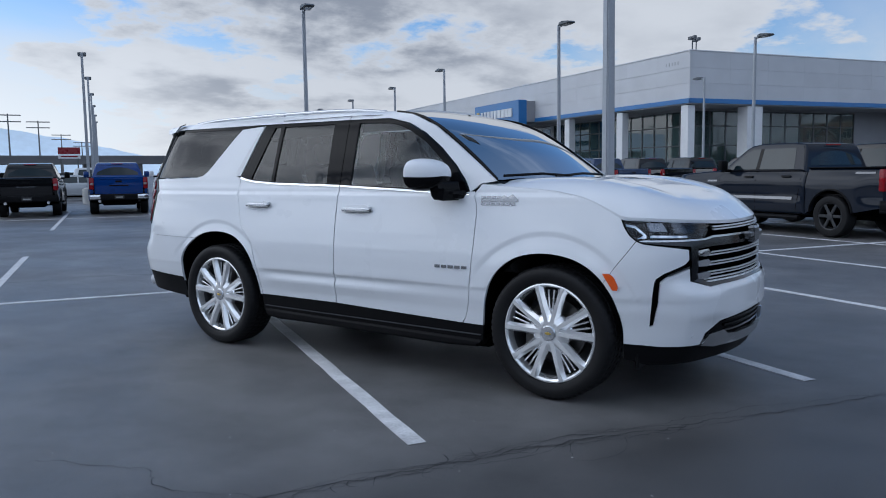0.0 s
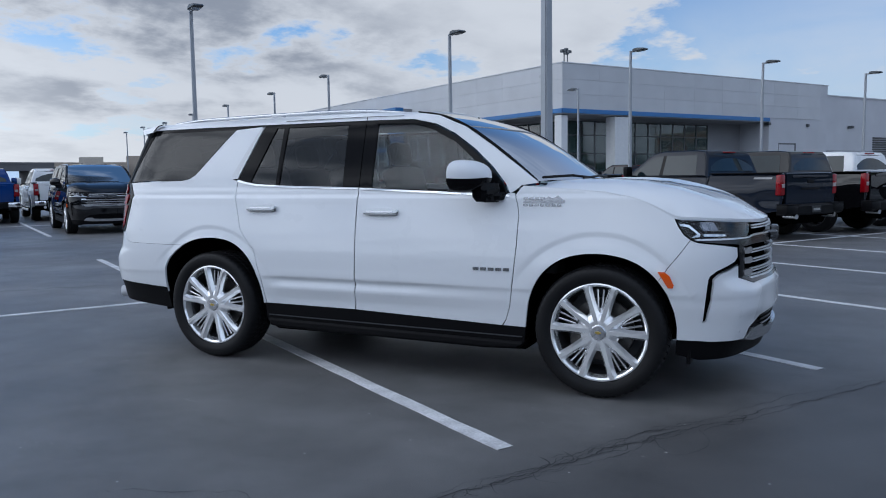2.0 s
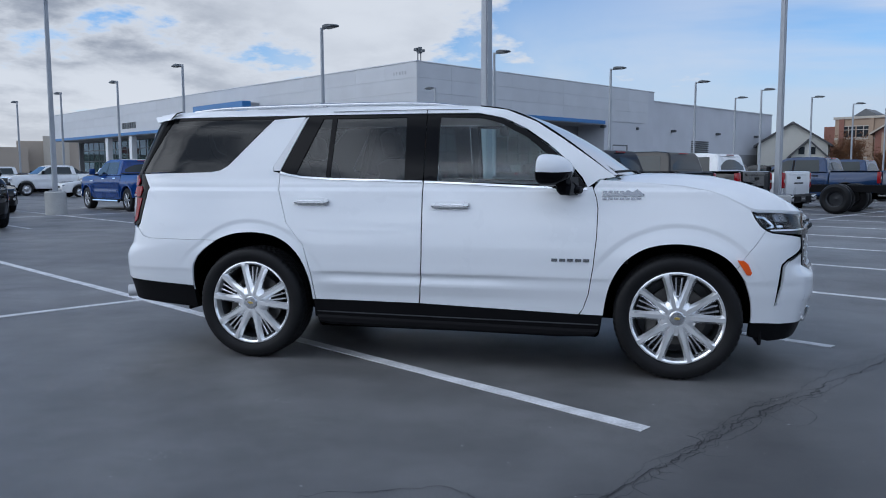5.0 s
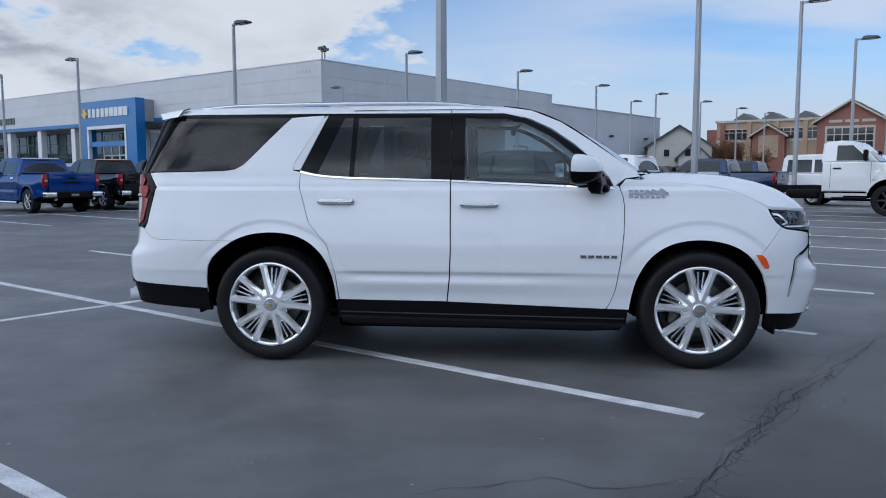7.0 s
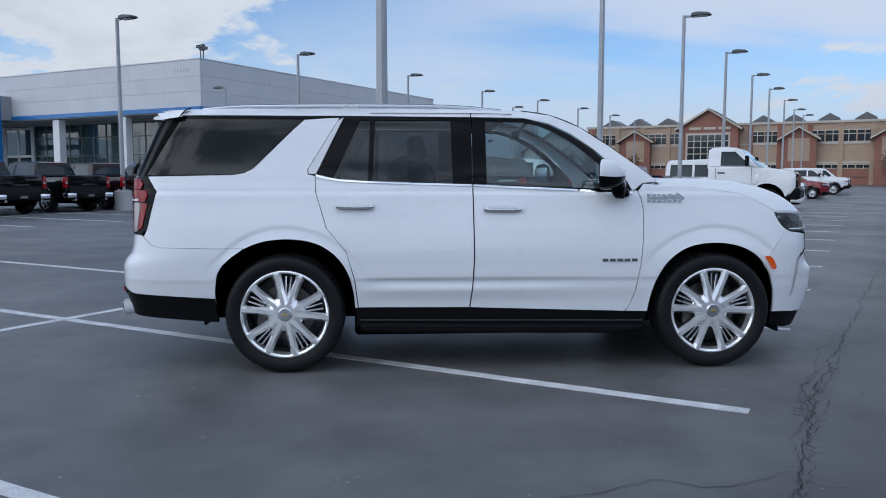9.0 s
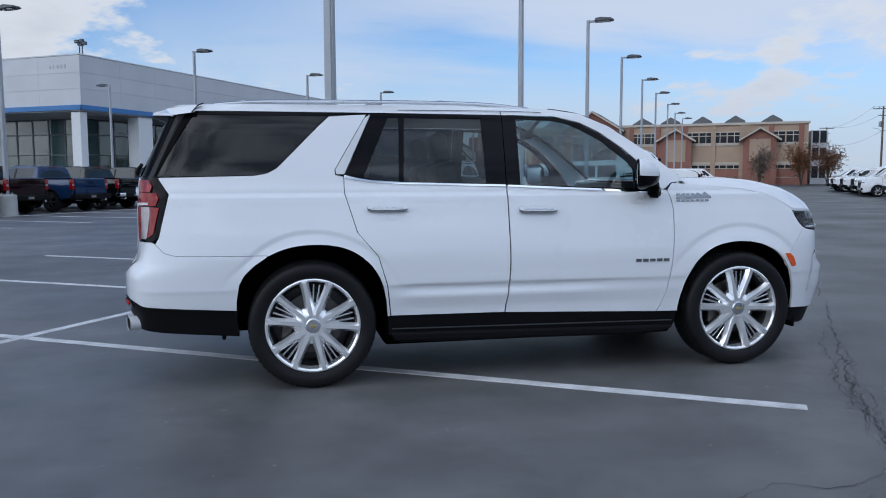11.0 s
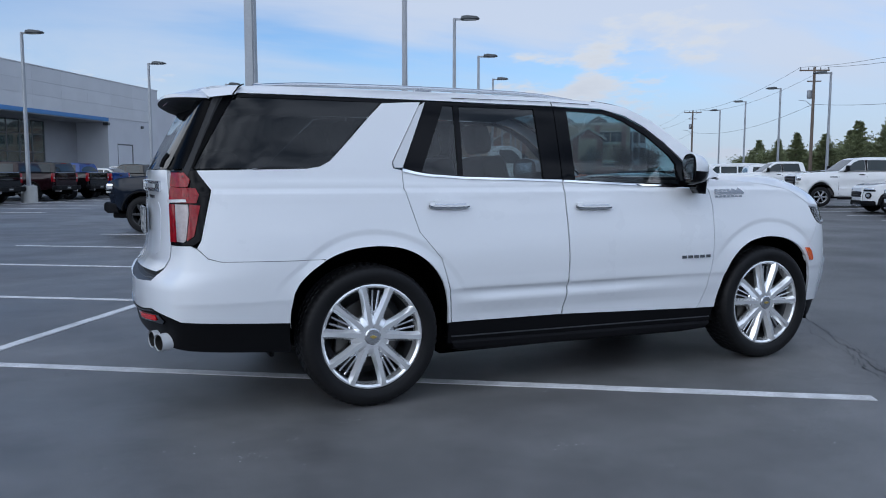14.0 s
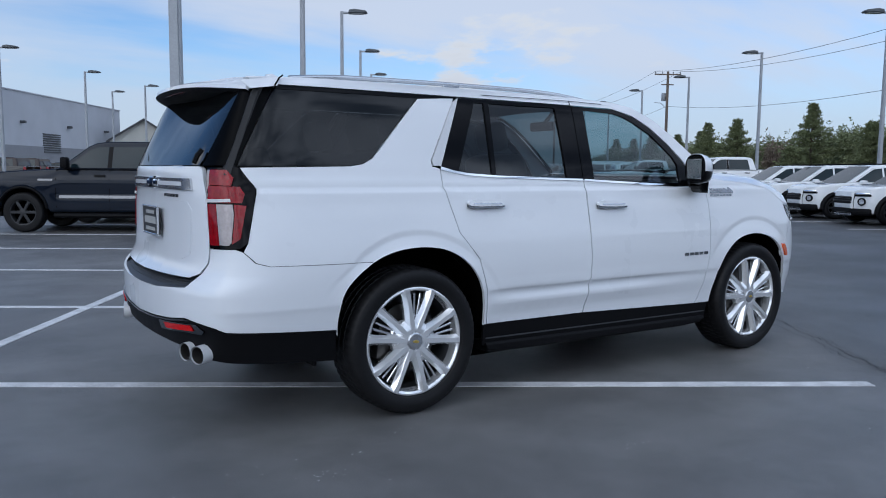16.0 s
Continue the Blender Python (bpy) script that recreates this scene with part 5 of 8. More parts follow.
def alloy_wheel(parent, x, y, turn, look_mat="wheel_silver"):
    """A 22-inch wheel with five pairs of spokes; its outer face looks along -y before turn."""
    m = pose(x, y, 0.417, 0, 0, 180 if y > 0 else 0) @ Matrix.Rotation(radians(turn), 4, "Y")
    w = part("wheel", moved(lathe([(0.288, 0.10), (0.30, 0.11), (0.306, 0.10), (0.295, 0.08), (0.286, 0.05), (0.278, -0.06), (0.289, -0.108), (0.300, -0.118), (0.309, -0.116), (0.311, -0.105), (0.306, -0.10)], 64), m), MAT[look_mat], parent, "polished alloy rim")
    tread = [(0.306, -0.105), (0.318, -0.125), (0.345, -0.137), (0.375, -0.139), (0.398, -0.130), (0.410, -0.115), (0.4165, -0.095), (0.417, -0.06), (0.4125, -0.058), (0.4125, -0.050), (0.417, -0.048), (0.417, -0.006), (0.4125, -0.004), (0.4125, 0.004), (0.417, 0.006), (0.417, 0.048), (0.4125, 0.05), (0.4125, 0.058), (0.417, 0.06), (0.4165, 0.095), (0.410, 0.115), (0.398, 0.130), (0.375, 0.139), (0.345, 0.137), (0.318, 0.125), (0.302, 0.10)]
    tv, tf = lathe(tread, 180)
    notched = []
    for x, y, z in tv:
        # lateral grooves across the shoulders and ribs
        r, k = math.hypot(x, z), round(math.atan2(z, x) / (2 * math.pi) * 180)
        cut = 1 - (0.0045 / r if r > 0.407 and (k + (1 if y > 0 else 0) + (1 if abs(y) < 0.055 else 0)) % 3 == 0 else 0)
        notched.append((x * cut, y, z * cut))
    part("tyre", moved((notched, tf), m), MAT["tyre"], w)
    part("barrel", moved(lathe([(0.28, -0.06), (0.262, -0.03), (0.262, 0.10), (0.0, 0.10)], 40), m), MAT["wheel_dark"], w)
    part("brake_disc", moved(lathe([(0.0, 0.0), (0.20, 0.0), (0.20, 0.03), (0.0, 0.03)], 32), m), MAT["brake"], w)
    part("caliper", moved(block(-0.20, -0.12, -0.045, 0.05, -0.12, 0.10, 0.02, 2), m), MAT["brake"], w)
    for k in range(5):
        for off in (-14.5, 14.5):
            # a tapered spoke with a ridged face
            vs, fs = [], []
            for r0, half, face, ridge, back in ((0.045, 0.018, -0.102, -0.113, -0.05), (0.075, 0.0275, -0.101, -0.115, -0.05), (0.11, 0.0325, -0.100, -0.117, -0.055), (0.19, 0.0275, -0.103, -0.124, -0.06), (0.26, 0.0285, -0.107, -0.127, -0.065), (0.303, 0.036, -0.113, -0.121, -0.08)):
                lean = (0.012 if off > 0 else -0.012) * (r0 - 0.05) / 0.25
                vs += [(r0, back, -half * 0.8 + lean), (r0, face + 0.010, -half + lean), (r0, ridge, -half * 0.42 + lean), (r0, ridge, half * 0.42 + lean), (r0, face + 0.010, half + lean), (r0, back, half * 0.8 + lean)]
            for i in range(5):
                for j in range(5):
                    b = 6 * i + j
                    fs.append((b, b + 1, b + 7, b + 6))
            r = Matrix.Rotation(radians(-(90 + 72 * k + off)), 4, "Y")
            part("spoke", moved((vs, fs), m @ r), MAT[look_mat], w)
        for off, ln in ((-4.2, 0.272), (4.2, 0.272)):
            r = Matrix.Rotation(radians(-(90 + 72 * k + off)), 4, "Y")
            part("chrome_insert", moved(block(0.15, ln, -0.094, -0.066, -0.0065, 0.0065, 0.003), m @ r), MAT["chrome"], w, "thin chrome insert")
        r = Matrix.Rotation(radians(-(90 + 72 * k)), 4, "Y")
        part("insert_foot", moved(block(0.105, 0.15, -0.090, -0.06, -0.026, 0.026, 0.008), m @ r), MAT["chrome"], w)
    part("hub", moved(lathe([(0.128, -0.05), (0.126, -0.082), (0.112, -0.099), (0.088, -0.109), (0.062, -0.116), (0.057, -0.115), (0.055, -0.106), (0.0, -0.106)], 48), m), MAT["wheel_silver"], w)
    part("hub_cap", moved(lathe([(0.050, -0.104), (0.049, -0.116), (0.042, -0.122), (0.0, -0.125)], 32), m), MAT["satin_chrome"], w, "round centre cap with a gold emblem")
    part("emblem", moved(join(block(-0.019, 0.019, -0.1275, -0.122, -0.005, 0.005, 0.001), block(-0.007, 0.007, -0.128, -0.122, -0.009, 0.009, 0.001)), m), MAT["gold"], w)
    return w


def seat(parent, x, y, name, mat):
    s = part(name, join(block(x - 0.22, x + 0.30, y - 0.26, y + 0.26, 0.72, 0.90, 0.06, 3), moved(block(-0.09, 0.09, y - 0.25, y + 0.25, 0, 0.66, 0.05, 3), Matrix.Translation((x - 0.24, 0, 0.84)) @ Matrix.Rotation(radians(-16), 4, "Y"))), mat, parent)
    part("headrest", moved(block(-0.06, 0.06, y - 0.13, y + 0.13, 0.66, 0.86, 0.05, 3), Matrix.Translation((x - 0.25, 0, 0.86)) @ Matrix.Rotation(radians(-14), 4, "Y")), mat, s)


def large_suv(m, paint, label, group="", detail=True):
    car = thing("sport_utility_car", label, "car", m, group)
    body_paint = MAT[paint]

    def panel(outline, out, step, holes, thick):
        """A panel of the body and the surface's own normals at its points; the turned-in rim keeps its flat ones."""
        seen = []

        def put(u, v, o):
            seen.append((u, v, o))
            return skin(u, v, out + o)

        g = sheet(outline, put, step, holes, thick, False, CREASES if step == FINE and detail else ())
        rim = set(range(len(seen)))
        if thick:
            rims = sum(len(resample(list(o), step)) for o in (outline, *holes)) * 2
            rim = set(range(len(seen) - rims))
        nor = []
        for i, (u, v, o) in enumerate(seen):
            if i not in rim:
                nor.append((0, 0, 0))
                continue
            e = 0.005
            a = Vector(skin(u + e, v, out)) - Vector(skin(u - e, v, out))
            b = Vector(skin(u, v + e, out)) - Vector(skin(u, v - e, out))
            n = a.cross(b)
            nor.append(tuple(n.normalized()) if n.length > 1e-12 else (0, 0, 0))
        return g, nor

    def both(name, outline, mat, out=0.0, thick=0.02, step=0.06, holes=(), label="", parent=None):
        g, nor = panel(outline, out, step, holes, thick)
        r = part(name, g, mat, (parent or (car, car))[0], label, normals=nor)
        l = part(name, mirrored(g), mat, (parent or (car, car))[1], label, normals=[(x, -y, z) for x, y, z in nor])
        return r, l

    def one(name, outline, mat, out=0.0, thick=0.02, step=0.06, holes=(), label="", parent=None):
        g, nor = panel(outline, out, step, holes, thick)
        return part(name, g, mat, parent or car, label, normals=nor)

    # ---- sides
    both("inner_side", [(-1.3, 0.5), *REAR_ARCH, (0.5, 0.33), (2.57, 0.33), *FRONT_ARCH, (3.9, 0.34), (3.9, 1.05), (3.5, 1.1), (2.6, 1.24), (0.2, 1.3), (-1.2, 1.32)], MAT["well"], -0.022, 0, 0.09)
    door_front_edge = [(1.628, 1.829), (1.829, 1.799), (1.989, 1.729), (2.147, 1.635), (2.304, 1.515), (2.44, 1.375), (2.505, 1.285), (2.532, 1.21), (2.543, 1.14), (2.538, 0.95), (2.518, 0.75), (2.488, 0.56), (2.455, 0.46), (2.425, 0.418)]
    low_f = [(1.3295, 1.318)] + [(1.3355, 0.82), (1.3265, 0.62), (1.3075, 0.455)] + door_front_edge[::-1][:8] + [(2.30, 1.272)]
    doors = both("front_door", low_f, body_paint, 0, 0.012, FINE)
    low_r = [(0.222, 1.383), (0.222, 1.278), (0.30, 1.02), (0.434, 0.861), (0.493, 0.661), (0.516, 0.461), (1.2985, 0.456), (1.3175, 0.62), (1.3265, 0.82), (1.3205, 1.319), (0.62, 1.338), (0.40, 1.352), (0.30, 1.368)]
    doors_r = both("rear_door", low_r, body_paint, 0, 0.012, FINE)
    # upper frames, gloss black, with openings for the glass
    f_glass = [(1.425, 1.325), (1.425, 1.778), (1.708, 1.768), (1.80, 1.748), (1.889, 1.714), (2.048, 1.63), (2.225, 1.488), (2.27, 1.43), (2.27, 1.297)]
    frame_f = [(1.328, 1.322), (1.328, 1.802), (1.72, 1.797), (1.88, 1.755), (2.03, 1.685), (2.19, 1.575), (2.33, 1.452), (2.43, 1.335), (2.465, 1.272), (2.30, 1.276)]
    ff = both("window_frame", frame_f, MAT["gloss_black"], 0.002, 0.02, 0.05, [f_glass], "gloss black window frame", doors)
    both("window", f_glass, MAT["clear_glass"], -0.006, 0, 0.07, (), "clear front side window", doors)
    r_glass = [(0.615, 1.344), (0.638, 1.782), (1.175, 1.782), (1.185, 1.326)]
    v_glass = [(0.345, 1.375), (0.53, 1.782), (0.60, 1.782), (0.585, 1.346), (0.45, 1.356)]
    frame_r = [(0.225, 1.39), (0.42, 1.802), (1.322, 1.803), (1.322, 1.324), (0.62, 1.342), (0.40, 1.356), (0.30, 1.372)]
    both("window_frame", frame_r, MAT["gloss_black"], 0.002, 0.02, 0.05, [r_glass, v_glass], "gloss black window frame", doors_r)
    both("window", r_glass, MAT["door_tint_glass"], -0.006, 0, 0.08, (), "dark tinted window", doors_r)
    both("quarter_light", v_glass, MAT["door_tint_glass"], -0.006, 0, 0.08, (), "dark tinted fixed pane", doors_r)
    # bright strip under the windows
    both("belt_trim", [(1.332, 1.313), (1.332, 1.326), (2.30, 1.282), (2.47, 1.272), (2.475, 1.261), (2.30, 1.268)], MAT["chrome"], 0.007, 0.012, 0.08, (), "chrome strip", doors)
    both("belt_trim", [(0.22, 1.378), (0.222, 1.396), (0.30, 1.376), (0.40, 1.360), (0.62, 1.346), (1.32, 1.327), (1.32, 1.314), (0.62, 1.333), (0.40, 1.347), (0.30, 1.361)], MAT["chrome"], 0.007, 0.012, 0.08, (), "chrome strip", doors_r)
    # handles in shallow dishes
    for (s0, s1, z), pr in (((1.40, 1.665, 1.163), doors), ((0.365, 0.625, 1.183), doors_r)):
        cup = catmull_loop([(s0 + 0.02, z), (s0 + 0.07, z - 0.028), ((s0 + s1) / 2, z - 0.036), (s1 - 0.07, z - 0.028), (s1 - 0.02, z), (s1 - 0.07, z + 0.024), ((s0 + s1) / 2, z + 0.03), (s0 + 0.07, z + 0.024)], 4)
        both("handle_dish", cup, body_paint, 0.003, 0.004, 0.03, (), "", pr)
        bar = catmull_loop([(s0, z + 0.001), (s0 + 0.03, z - 0.014), (s1 - 0.03, z - 0.015), (s1, z - 0.001), (s1 - 0.03, z + 0.016), (s0 + 0.03, z + 0.017)], 4)
        both("handle", bar, body_paint, 0.034, 0.022, 0.03, (), "white door handle with a chrome strip", pr)
        both("handle_strip", [(s0 + 0.025, z - 0.004), (s0 + 0.03, z + 0.004), (s1 - 0.03, z + 0.003), (s1 - 0.025, z - 0.005)], MAT["satin_chrome"], 0.0365, 0.004, 0.03, (), "", pr)
        both("handle_underside", [(p[0], p[1] - 0.012) for p in bar], MAT["dark_chrome"], 0.026, 0.02, 0.05, (), "", pr)
    # front wing with its arch
    wing_top = [(2.515, 1.275), (2.56, 1.332), (2.70, 1.318), (2.9, 1.304), (3.1, 1.285), (3.3, 1.252), (3.42, 1.215), (3.52, 1.165), (3.572, 1.13)]
    fender = wing_top + [(3.583, 1.08), (3.612, 1.033), (3.652, 1.003), (3.508, 0.835), (3.495, 0.815), (3.45, 0.757)] + [p for p in FRONT_ARCH[::-1] if p[0] < 3.43] + [(2.435, 0.418), (2.460, 0.46), (2.494, 0.56), (2.524, 0.75), (2.544, 0.95), (2.549, 1.14), (2.538, 1.21)]
    wings = both("front_wing", fender, body_paint, 0, 0.012, FINE)
    # arch lips
    for name, arch in (("front_arch_lip", FRONT_ARCH), ("rear_arch_lip", REAR_ARCH)):
        lip, n = [], len(arch)
        vs, fs = [], []
        for s, z in arch:
            for o in (0.003, -0.016, -0.015, -0.12):
                vs.append(skin(s, z, o))
        for nm, j, mt in ((name, 0, body_paint), ("arch_liner", 2, MAT["well"])):
            fs = [(4 * i + j, 4 * i + j + 4, 4 * i + j + 5, 4 * i + j + 1) for i in range(n - 1)]
            part(nm, (vs, fs), mt, car)
            part(nm, mirrored((vs, fs)), mt, car)
    # badges as plain raised bars
    badge = both("badge_plate", [(2.575, 1.222), (2.575, 1.236), (2.70, 1.238), (2.74, 1.262), (2.77, 1.25), (2.80, 1.268), (2.83, 1.245), (2.845, 1.236), (2.845, 1.222)], MAT["badge"], 0.005, 0.005, 0.03, (), "chrome script badge", wings)
    for i in range(7):
        s = 2.575 + i * 0.037
        both("badge_bar", [(s, 1.214), (s, 1.200), (s + 0.028, 1.200), (s + 0.028, 1.214)], MAT["badge"], 0.005, 0.005, 0.03, (), "", wings)
        if i < 4:
            both("badge_bar", [(s, 1.257), (s, 1.243), (s + 0.028, 1.243), (s + 0.028, 1.257)], MAT["badge"], 0.005, 0.005, 0.03, (), "", wings)
    for i in range(5):
        s = 2.243 + i * 0.053
        both("badge_bar", [(s, 0.782), (s, 0.802), (s + 0.040, 0.802), (s + 0.040, 0.782)], MAT["badge"], 0.006, 0.006, 0.03, (), "dark chrome badge bar", doors)
    # rear quarter with the long window
    q_low = [(0.217, 1.383), (0.217, 1.278), (0.295, 1.02), (0.429, 0.861), (0.463, 0.74)] + [p for p in REAR_ARCH[::-1] if p[1] > 0.7 and p[0] < 0.44 and p[0] > -0.295] + [(-0.305, 0.8845), (-0.50, 0.8845), (-0.90, 0.8912), (-0.97, 0.91), (-1.03, 0.965), (-1.006, 1.005), (-0.957, 1.205), (-0.94, 1.274), (-1.014, 1.379)]
    q_up = [(-0.386, 1.391), (-0.30, 1.404), (-0.235, 1.436), (0.135, 1.782), (0.385, 1.80), (0.365, 1.77), (0.16, 1.43), (0.165, 1.395)]
    quarter = both("rear_quarter", q_low + q_up, body_paint, 0, 0.012, FINE)
    both("arch_sliver", [(0.466, 0.74), (0.432, 0.855), (0.486, 0.661), (0.509, 0.46), (0.492, 0.458), (0.484, 0.56), (0.463, 0.66), (0.43, 0.745)], body_paint, 0, 0.015, 0.05)
    q_glass = [(-1.03, 1.389), (-0.386, 1.396), (-0.302, 1.408), (-0.242, 1.438), (0.127, 1.786), (-0.93, 1.786)]
    both("quarter_window", q_glass, MAT["tint_glass"], -0.002, 0.012, 0.08, (), "long dark tinted rear side window", quarter)
    both("window_seal", [(-0.955, 1.786), (0.13, 1.786), (0.42, 1.80), (0.42, 1.806), (-0.955, 1.806)], MAT["gloss_black"], 0.001, 0.015, 0.07, (), "", quarter)
    both("pillar_trim", [(0.172, 1.40), (0.166, 1.43), (0.372, 1.775), (0.412, 1.80), (0.222, 1.40)], MAT["silver_trim"], 0.008, 0.015, 0.05, (), "bright pillar trim", quarter)
    both("rear_pillar", [(-1.0345, 1.390), (-0.9345, 1.79), (-0.955, 1.806), (-1.11, 1.81), (-1.27, 1.388)], MAT["pillar_black"], 0.001, 0.02, 0.05, (), "gloss black rear pillar")
    # roof sides and pillars down to the wings
    a_out = [(1.70, 1.852), (1.90, 1.822), (2.11, 1.735), (2.31, 1.605), (2.52, 1.455), (2.66, 1.35)]
    both("roof_side", [(-1.12, 1.812), (0.43, 1.812), (1.325, 1.808), (1.70, 1.804), (1.89, 1.763), (2.04, 1.692), (2.20, 1.582), (2.34, 1.46), (2.44, 1.345), (2.475, 1.28), (2.505, 1.30), (2.55, 1.335)] + a_out[::-1] + [(1.3, 1.86), (0.3, 1.866), (-0.6, 1.862), (-1.10, 1.852)], body_paint, 0, 0.02, 0.06)
    for o, pr in (([(0.60, 1.835), (1.31, 1.838), (1.62, 1.832), (1.62, 1.828), (1.31, 1.834), (0.60, 1.831)], None), ([(1.318, 1.806), (1.318, 1.836), (1.324, 1.836), (1.324, 1.806)], None)):
        both("roof_seam", o, MAT["well"], 0.0015, 0, 0.08)
    # rocker and running board
    both("rocker", [(0.50, 0.325), (0.497, 0.458), (1.30, 0.452), (2.42, 0.414), (2.585, 0.412), (2.57, 0.30), (1.3, 0.31)], MAT["black_plastic"], -0.006, 0.02, 0.07, (), "black rocker panel")
    both("rocker_edge", [(0.52, 0.364), (0.52, 0.372), (2.56, 0.350), (2.56, 0.342)], MAT["pad"], -0.002, 0.01, 0.1, (), "dull grey lower edge")
    for sgn in (1, -1):
        g = prism([(0.53, 0.285), (0.52, 0.345), (2.56, 0.315), (2.53, 0.262), (2.3, 0.252), (0.62, 0.272)], lambda x, z: 0.12, 0.02, 0.3)
        board = part("running_board", moved(g, Matrix.Translation((0, -0.84 * sgn, 0))), MAT["black_plastic"], car, "black running board")
        part("step_pad", moved(prism([(0.66, 0.338), (0.66, 0.350), (2.50, 0.323), (2.50, 0.311)], lambda x, z: 0.085, 0.004, 0.4), Matrix.Translation((0, -0.85 * sgn, 0))), MAT["pad"], board)
    # wheel wells and underside
    for cx in (0.0, 3.071):
        vs, fs = [], []
        for k in range(17):
            t = math.pi * k / 16
            for y in (-0.895, -0.63):
                vs.append((cx + 0.535 * math.cos(t), y, 0.41 + 0.565 * math.sin(t)))
        fs = [(2 * k, 2 * k + 1, 2 * k + 3, 2 * k + 2) for k in range(16)]
        fs.append(tuple(2 * k + 1 for k in range(17)))
        part("wheel_well", (vs, fs), MAT["well"], car)
        part("wheel_well", mirrored((vs, fs)), MAT["well"], car)
    part("underbody", join(block(-0.75, 3.7, -0.58, 0.58, 0.32, 0.52, 0.04), block(0.48, 2.56, -0.84, 0.84, 0.235, 0.44, 0.02), block(-0.06, 0.06, -0.8, 0.8, 0.36, 0.48), block(3.01, 3.13, -0.8, 0.8, 0.36, 0.48)), MAT["well"], car, "dark frame and axles")
    for x in (-0.57, 3.60):
        for y in (-0.78, 0.78):
            part("mud_guard", block(x - 0.012, x + 0.012, y - 0.11, y + 0.11, 0.24 if x > 0 else 0.33, 0.44, 0.006), MAT["black_plastic"], car)
    # ---- tail
    bumper = one("tail_bumper", over_tail([(S_REAR, 0.736), (-1.72, 0.742), (-1.36, 0.772), (-1.34, 0.785), (-1.30, 0.84), (-1.245, 0.90), (-1.235, 0.972), (-1.07, 0.976), (-1.034, 0.962), (-0.973, 0.9065), (-0.90, 0.8885), (-0.502, 0.8815), (-0.31, 0.8815), (-0.30, 0.8765), (-0.37, 0.83), (-0.425, 0.765), (-0.46, 0.70), (-0.478, 0.60), (-0.486, 0.532), (-1.068, 0.568), (-1.12, 0.588), (-1.20, 0.602), (-1.345, 0.62), (-1.50, 0.60), (-1.72, 0.583), (S_REAR, 0.57)]), body_paint, 0, 0.014, FINE)
    # step pad on top of the bumper
    vs, fs = [], []
    ss = [S_REAR + (-1.36 - S_REAR) * i / 12 for i in range(13)]
    ss = [2 * S_REAR - s for s in ss[:0:-1]] + ss
    for s in ss:
        vs += [skin(s, 0.738 + 0.026 * smooth((abs(s - S_REAR) - 0.25) / 0.5), -0.004), skin(s, 0.744 + 0.026 * smooth((abs(s - S_REAR) - 0.25) / 0.5), -0.016), tuple(Vector((skin(s, 0.95)[0] + 0.03, skin(s, 0.95)[1], 0.812)))]
    fs = [(3 * i + j, 3 * i + j + 3, 3 * i + j + 4, 3 * i + j + 1) for i in range(len(ss) - 1) for j in (0, 1)]
    part("step_pad", (vs, fs), MAT["pad"], bumper, "ribbed dark grey step pad")
    for j in range(1, 5):
        pts = [Vector(skin(s, 0.744 + 0.026 * smooth((abs(s - S_REAR) - 0.25) / 0.5), -0.016)).lerp(Vector((skin(s, 0.95)[0] + 0.03, skin(s, 0.95)[1], 0.812)), j / 5) + Vector((0, 0, 0.002)) for s in ss]
        part("pad_rib", tube(pts, 0.0022, 5), MAT["pad"], bumper)
    one("tail_valance", over_tail([(S_REAR, 0.566), (-1.72, 0.577), (-1.50, 0.594), (-1.352, 0.614), (-1.20, 0.596), (-1.12, 0.582), (-1.06, 0.56), (-0.49, 0.524), (-0.50, 0.36), (-1.05, 0.40), (-1.18, 0.41), (-1.28, 0.455), (-1.7, 0.46), (S_REAR, 0.46)]), MAT["black_plastic"], -0.008, 0.05, 0.06, (), "black lower bumper")
    one("chrome_line", over_tail([(S_REAR, 0.567), (-1.72, 0.577), (-1.50, 0.594), (-1.36, 0.611), (-1.30, 0.607), (-1.36, 0.603), (-1.50, 0.586), (-1.72, 0.569), (S_REAR, 0.559)]), MAT["dark_chrome"], 0.006, 0.012, 0.06)
    both("reflector_bezel", [(-1.66, 0.568), (-1.25, 0.595), (-1.19, 0.565), (-1.21, 0.545), (-1.33, 0.545), (-1.64, 0.522)], MAT["dark_chrome"], 0.004, 0.012, 0.05)
    both("reflector", [(-1.57, 0.567), (-1.29, 0.586), (-1.265, 0.560), (-1.55, 0.540)], MAT["bright_red"], 0.010, 0.008, 0.05, (), "bright red reflector")
    for y0 in (0.64, 0.755):
        for sgn in (-1, 1):
            pipe = tube([(-0.85, sgn * y0, 0.46), (-1.09, sgn * (y0 + 0.01), 0.447), (-1.195 + (y0 - 0.64) * 0.25, sgn * (y0 + 0.045), 0.445)], 0.047, 20, None, False)
            part("exhaust_tip", pipe, MAT["silver_trim"], car, "polished round exhaust tip")
            part("exhaust_bore", tube([(-0.9, sgn * y0, 0.459), (-1.09, sgn * (y0 + 0.01), 0.447), (-1.190 + (y0 - 0.64) * 0.25, sgn * (y0 + 0.045), 0.445)], 0.041, 20, None, False), MAT["brake"], car)
    gate = one("tailgate", over_tail([(S_REAR, 1.384), (-1.30, 1.384), (-1.262, 1.372), (-1.243, 1.2), (-1.246, 0.98), (-1.258, 0.90), (-1.315, 0.845), (-1.38, 0.82), (-1.72, 0.812), (S_REAR, 0.808)]), body_paint, 0, 0.025, 0.06)
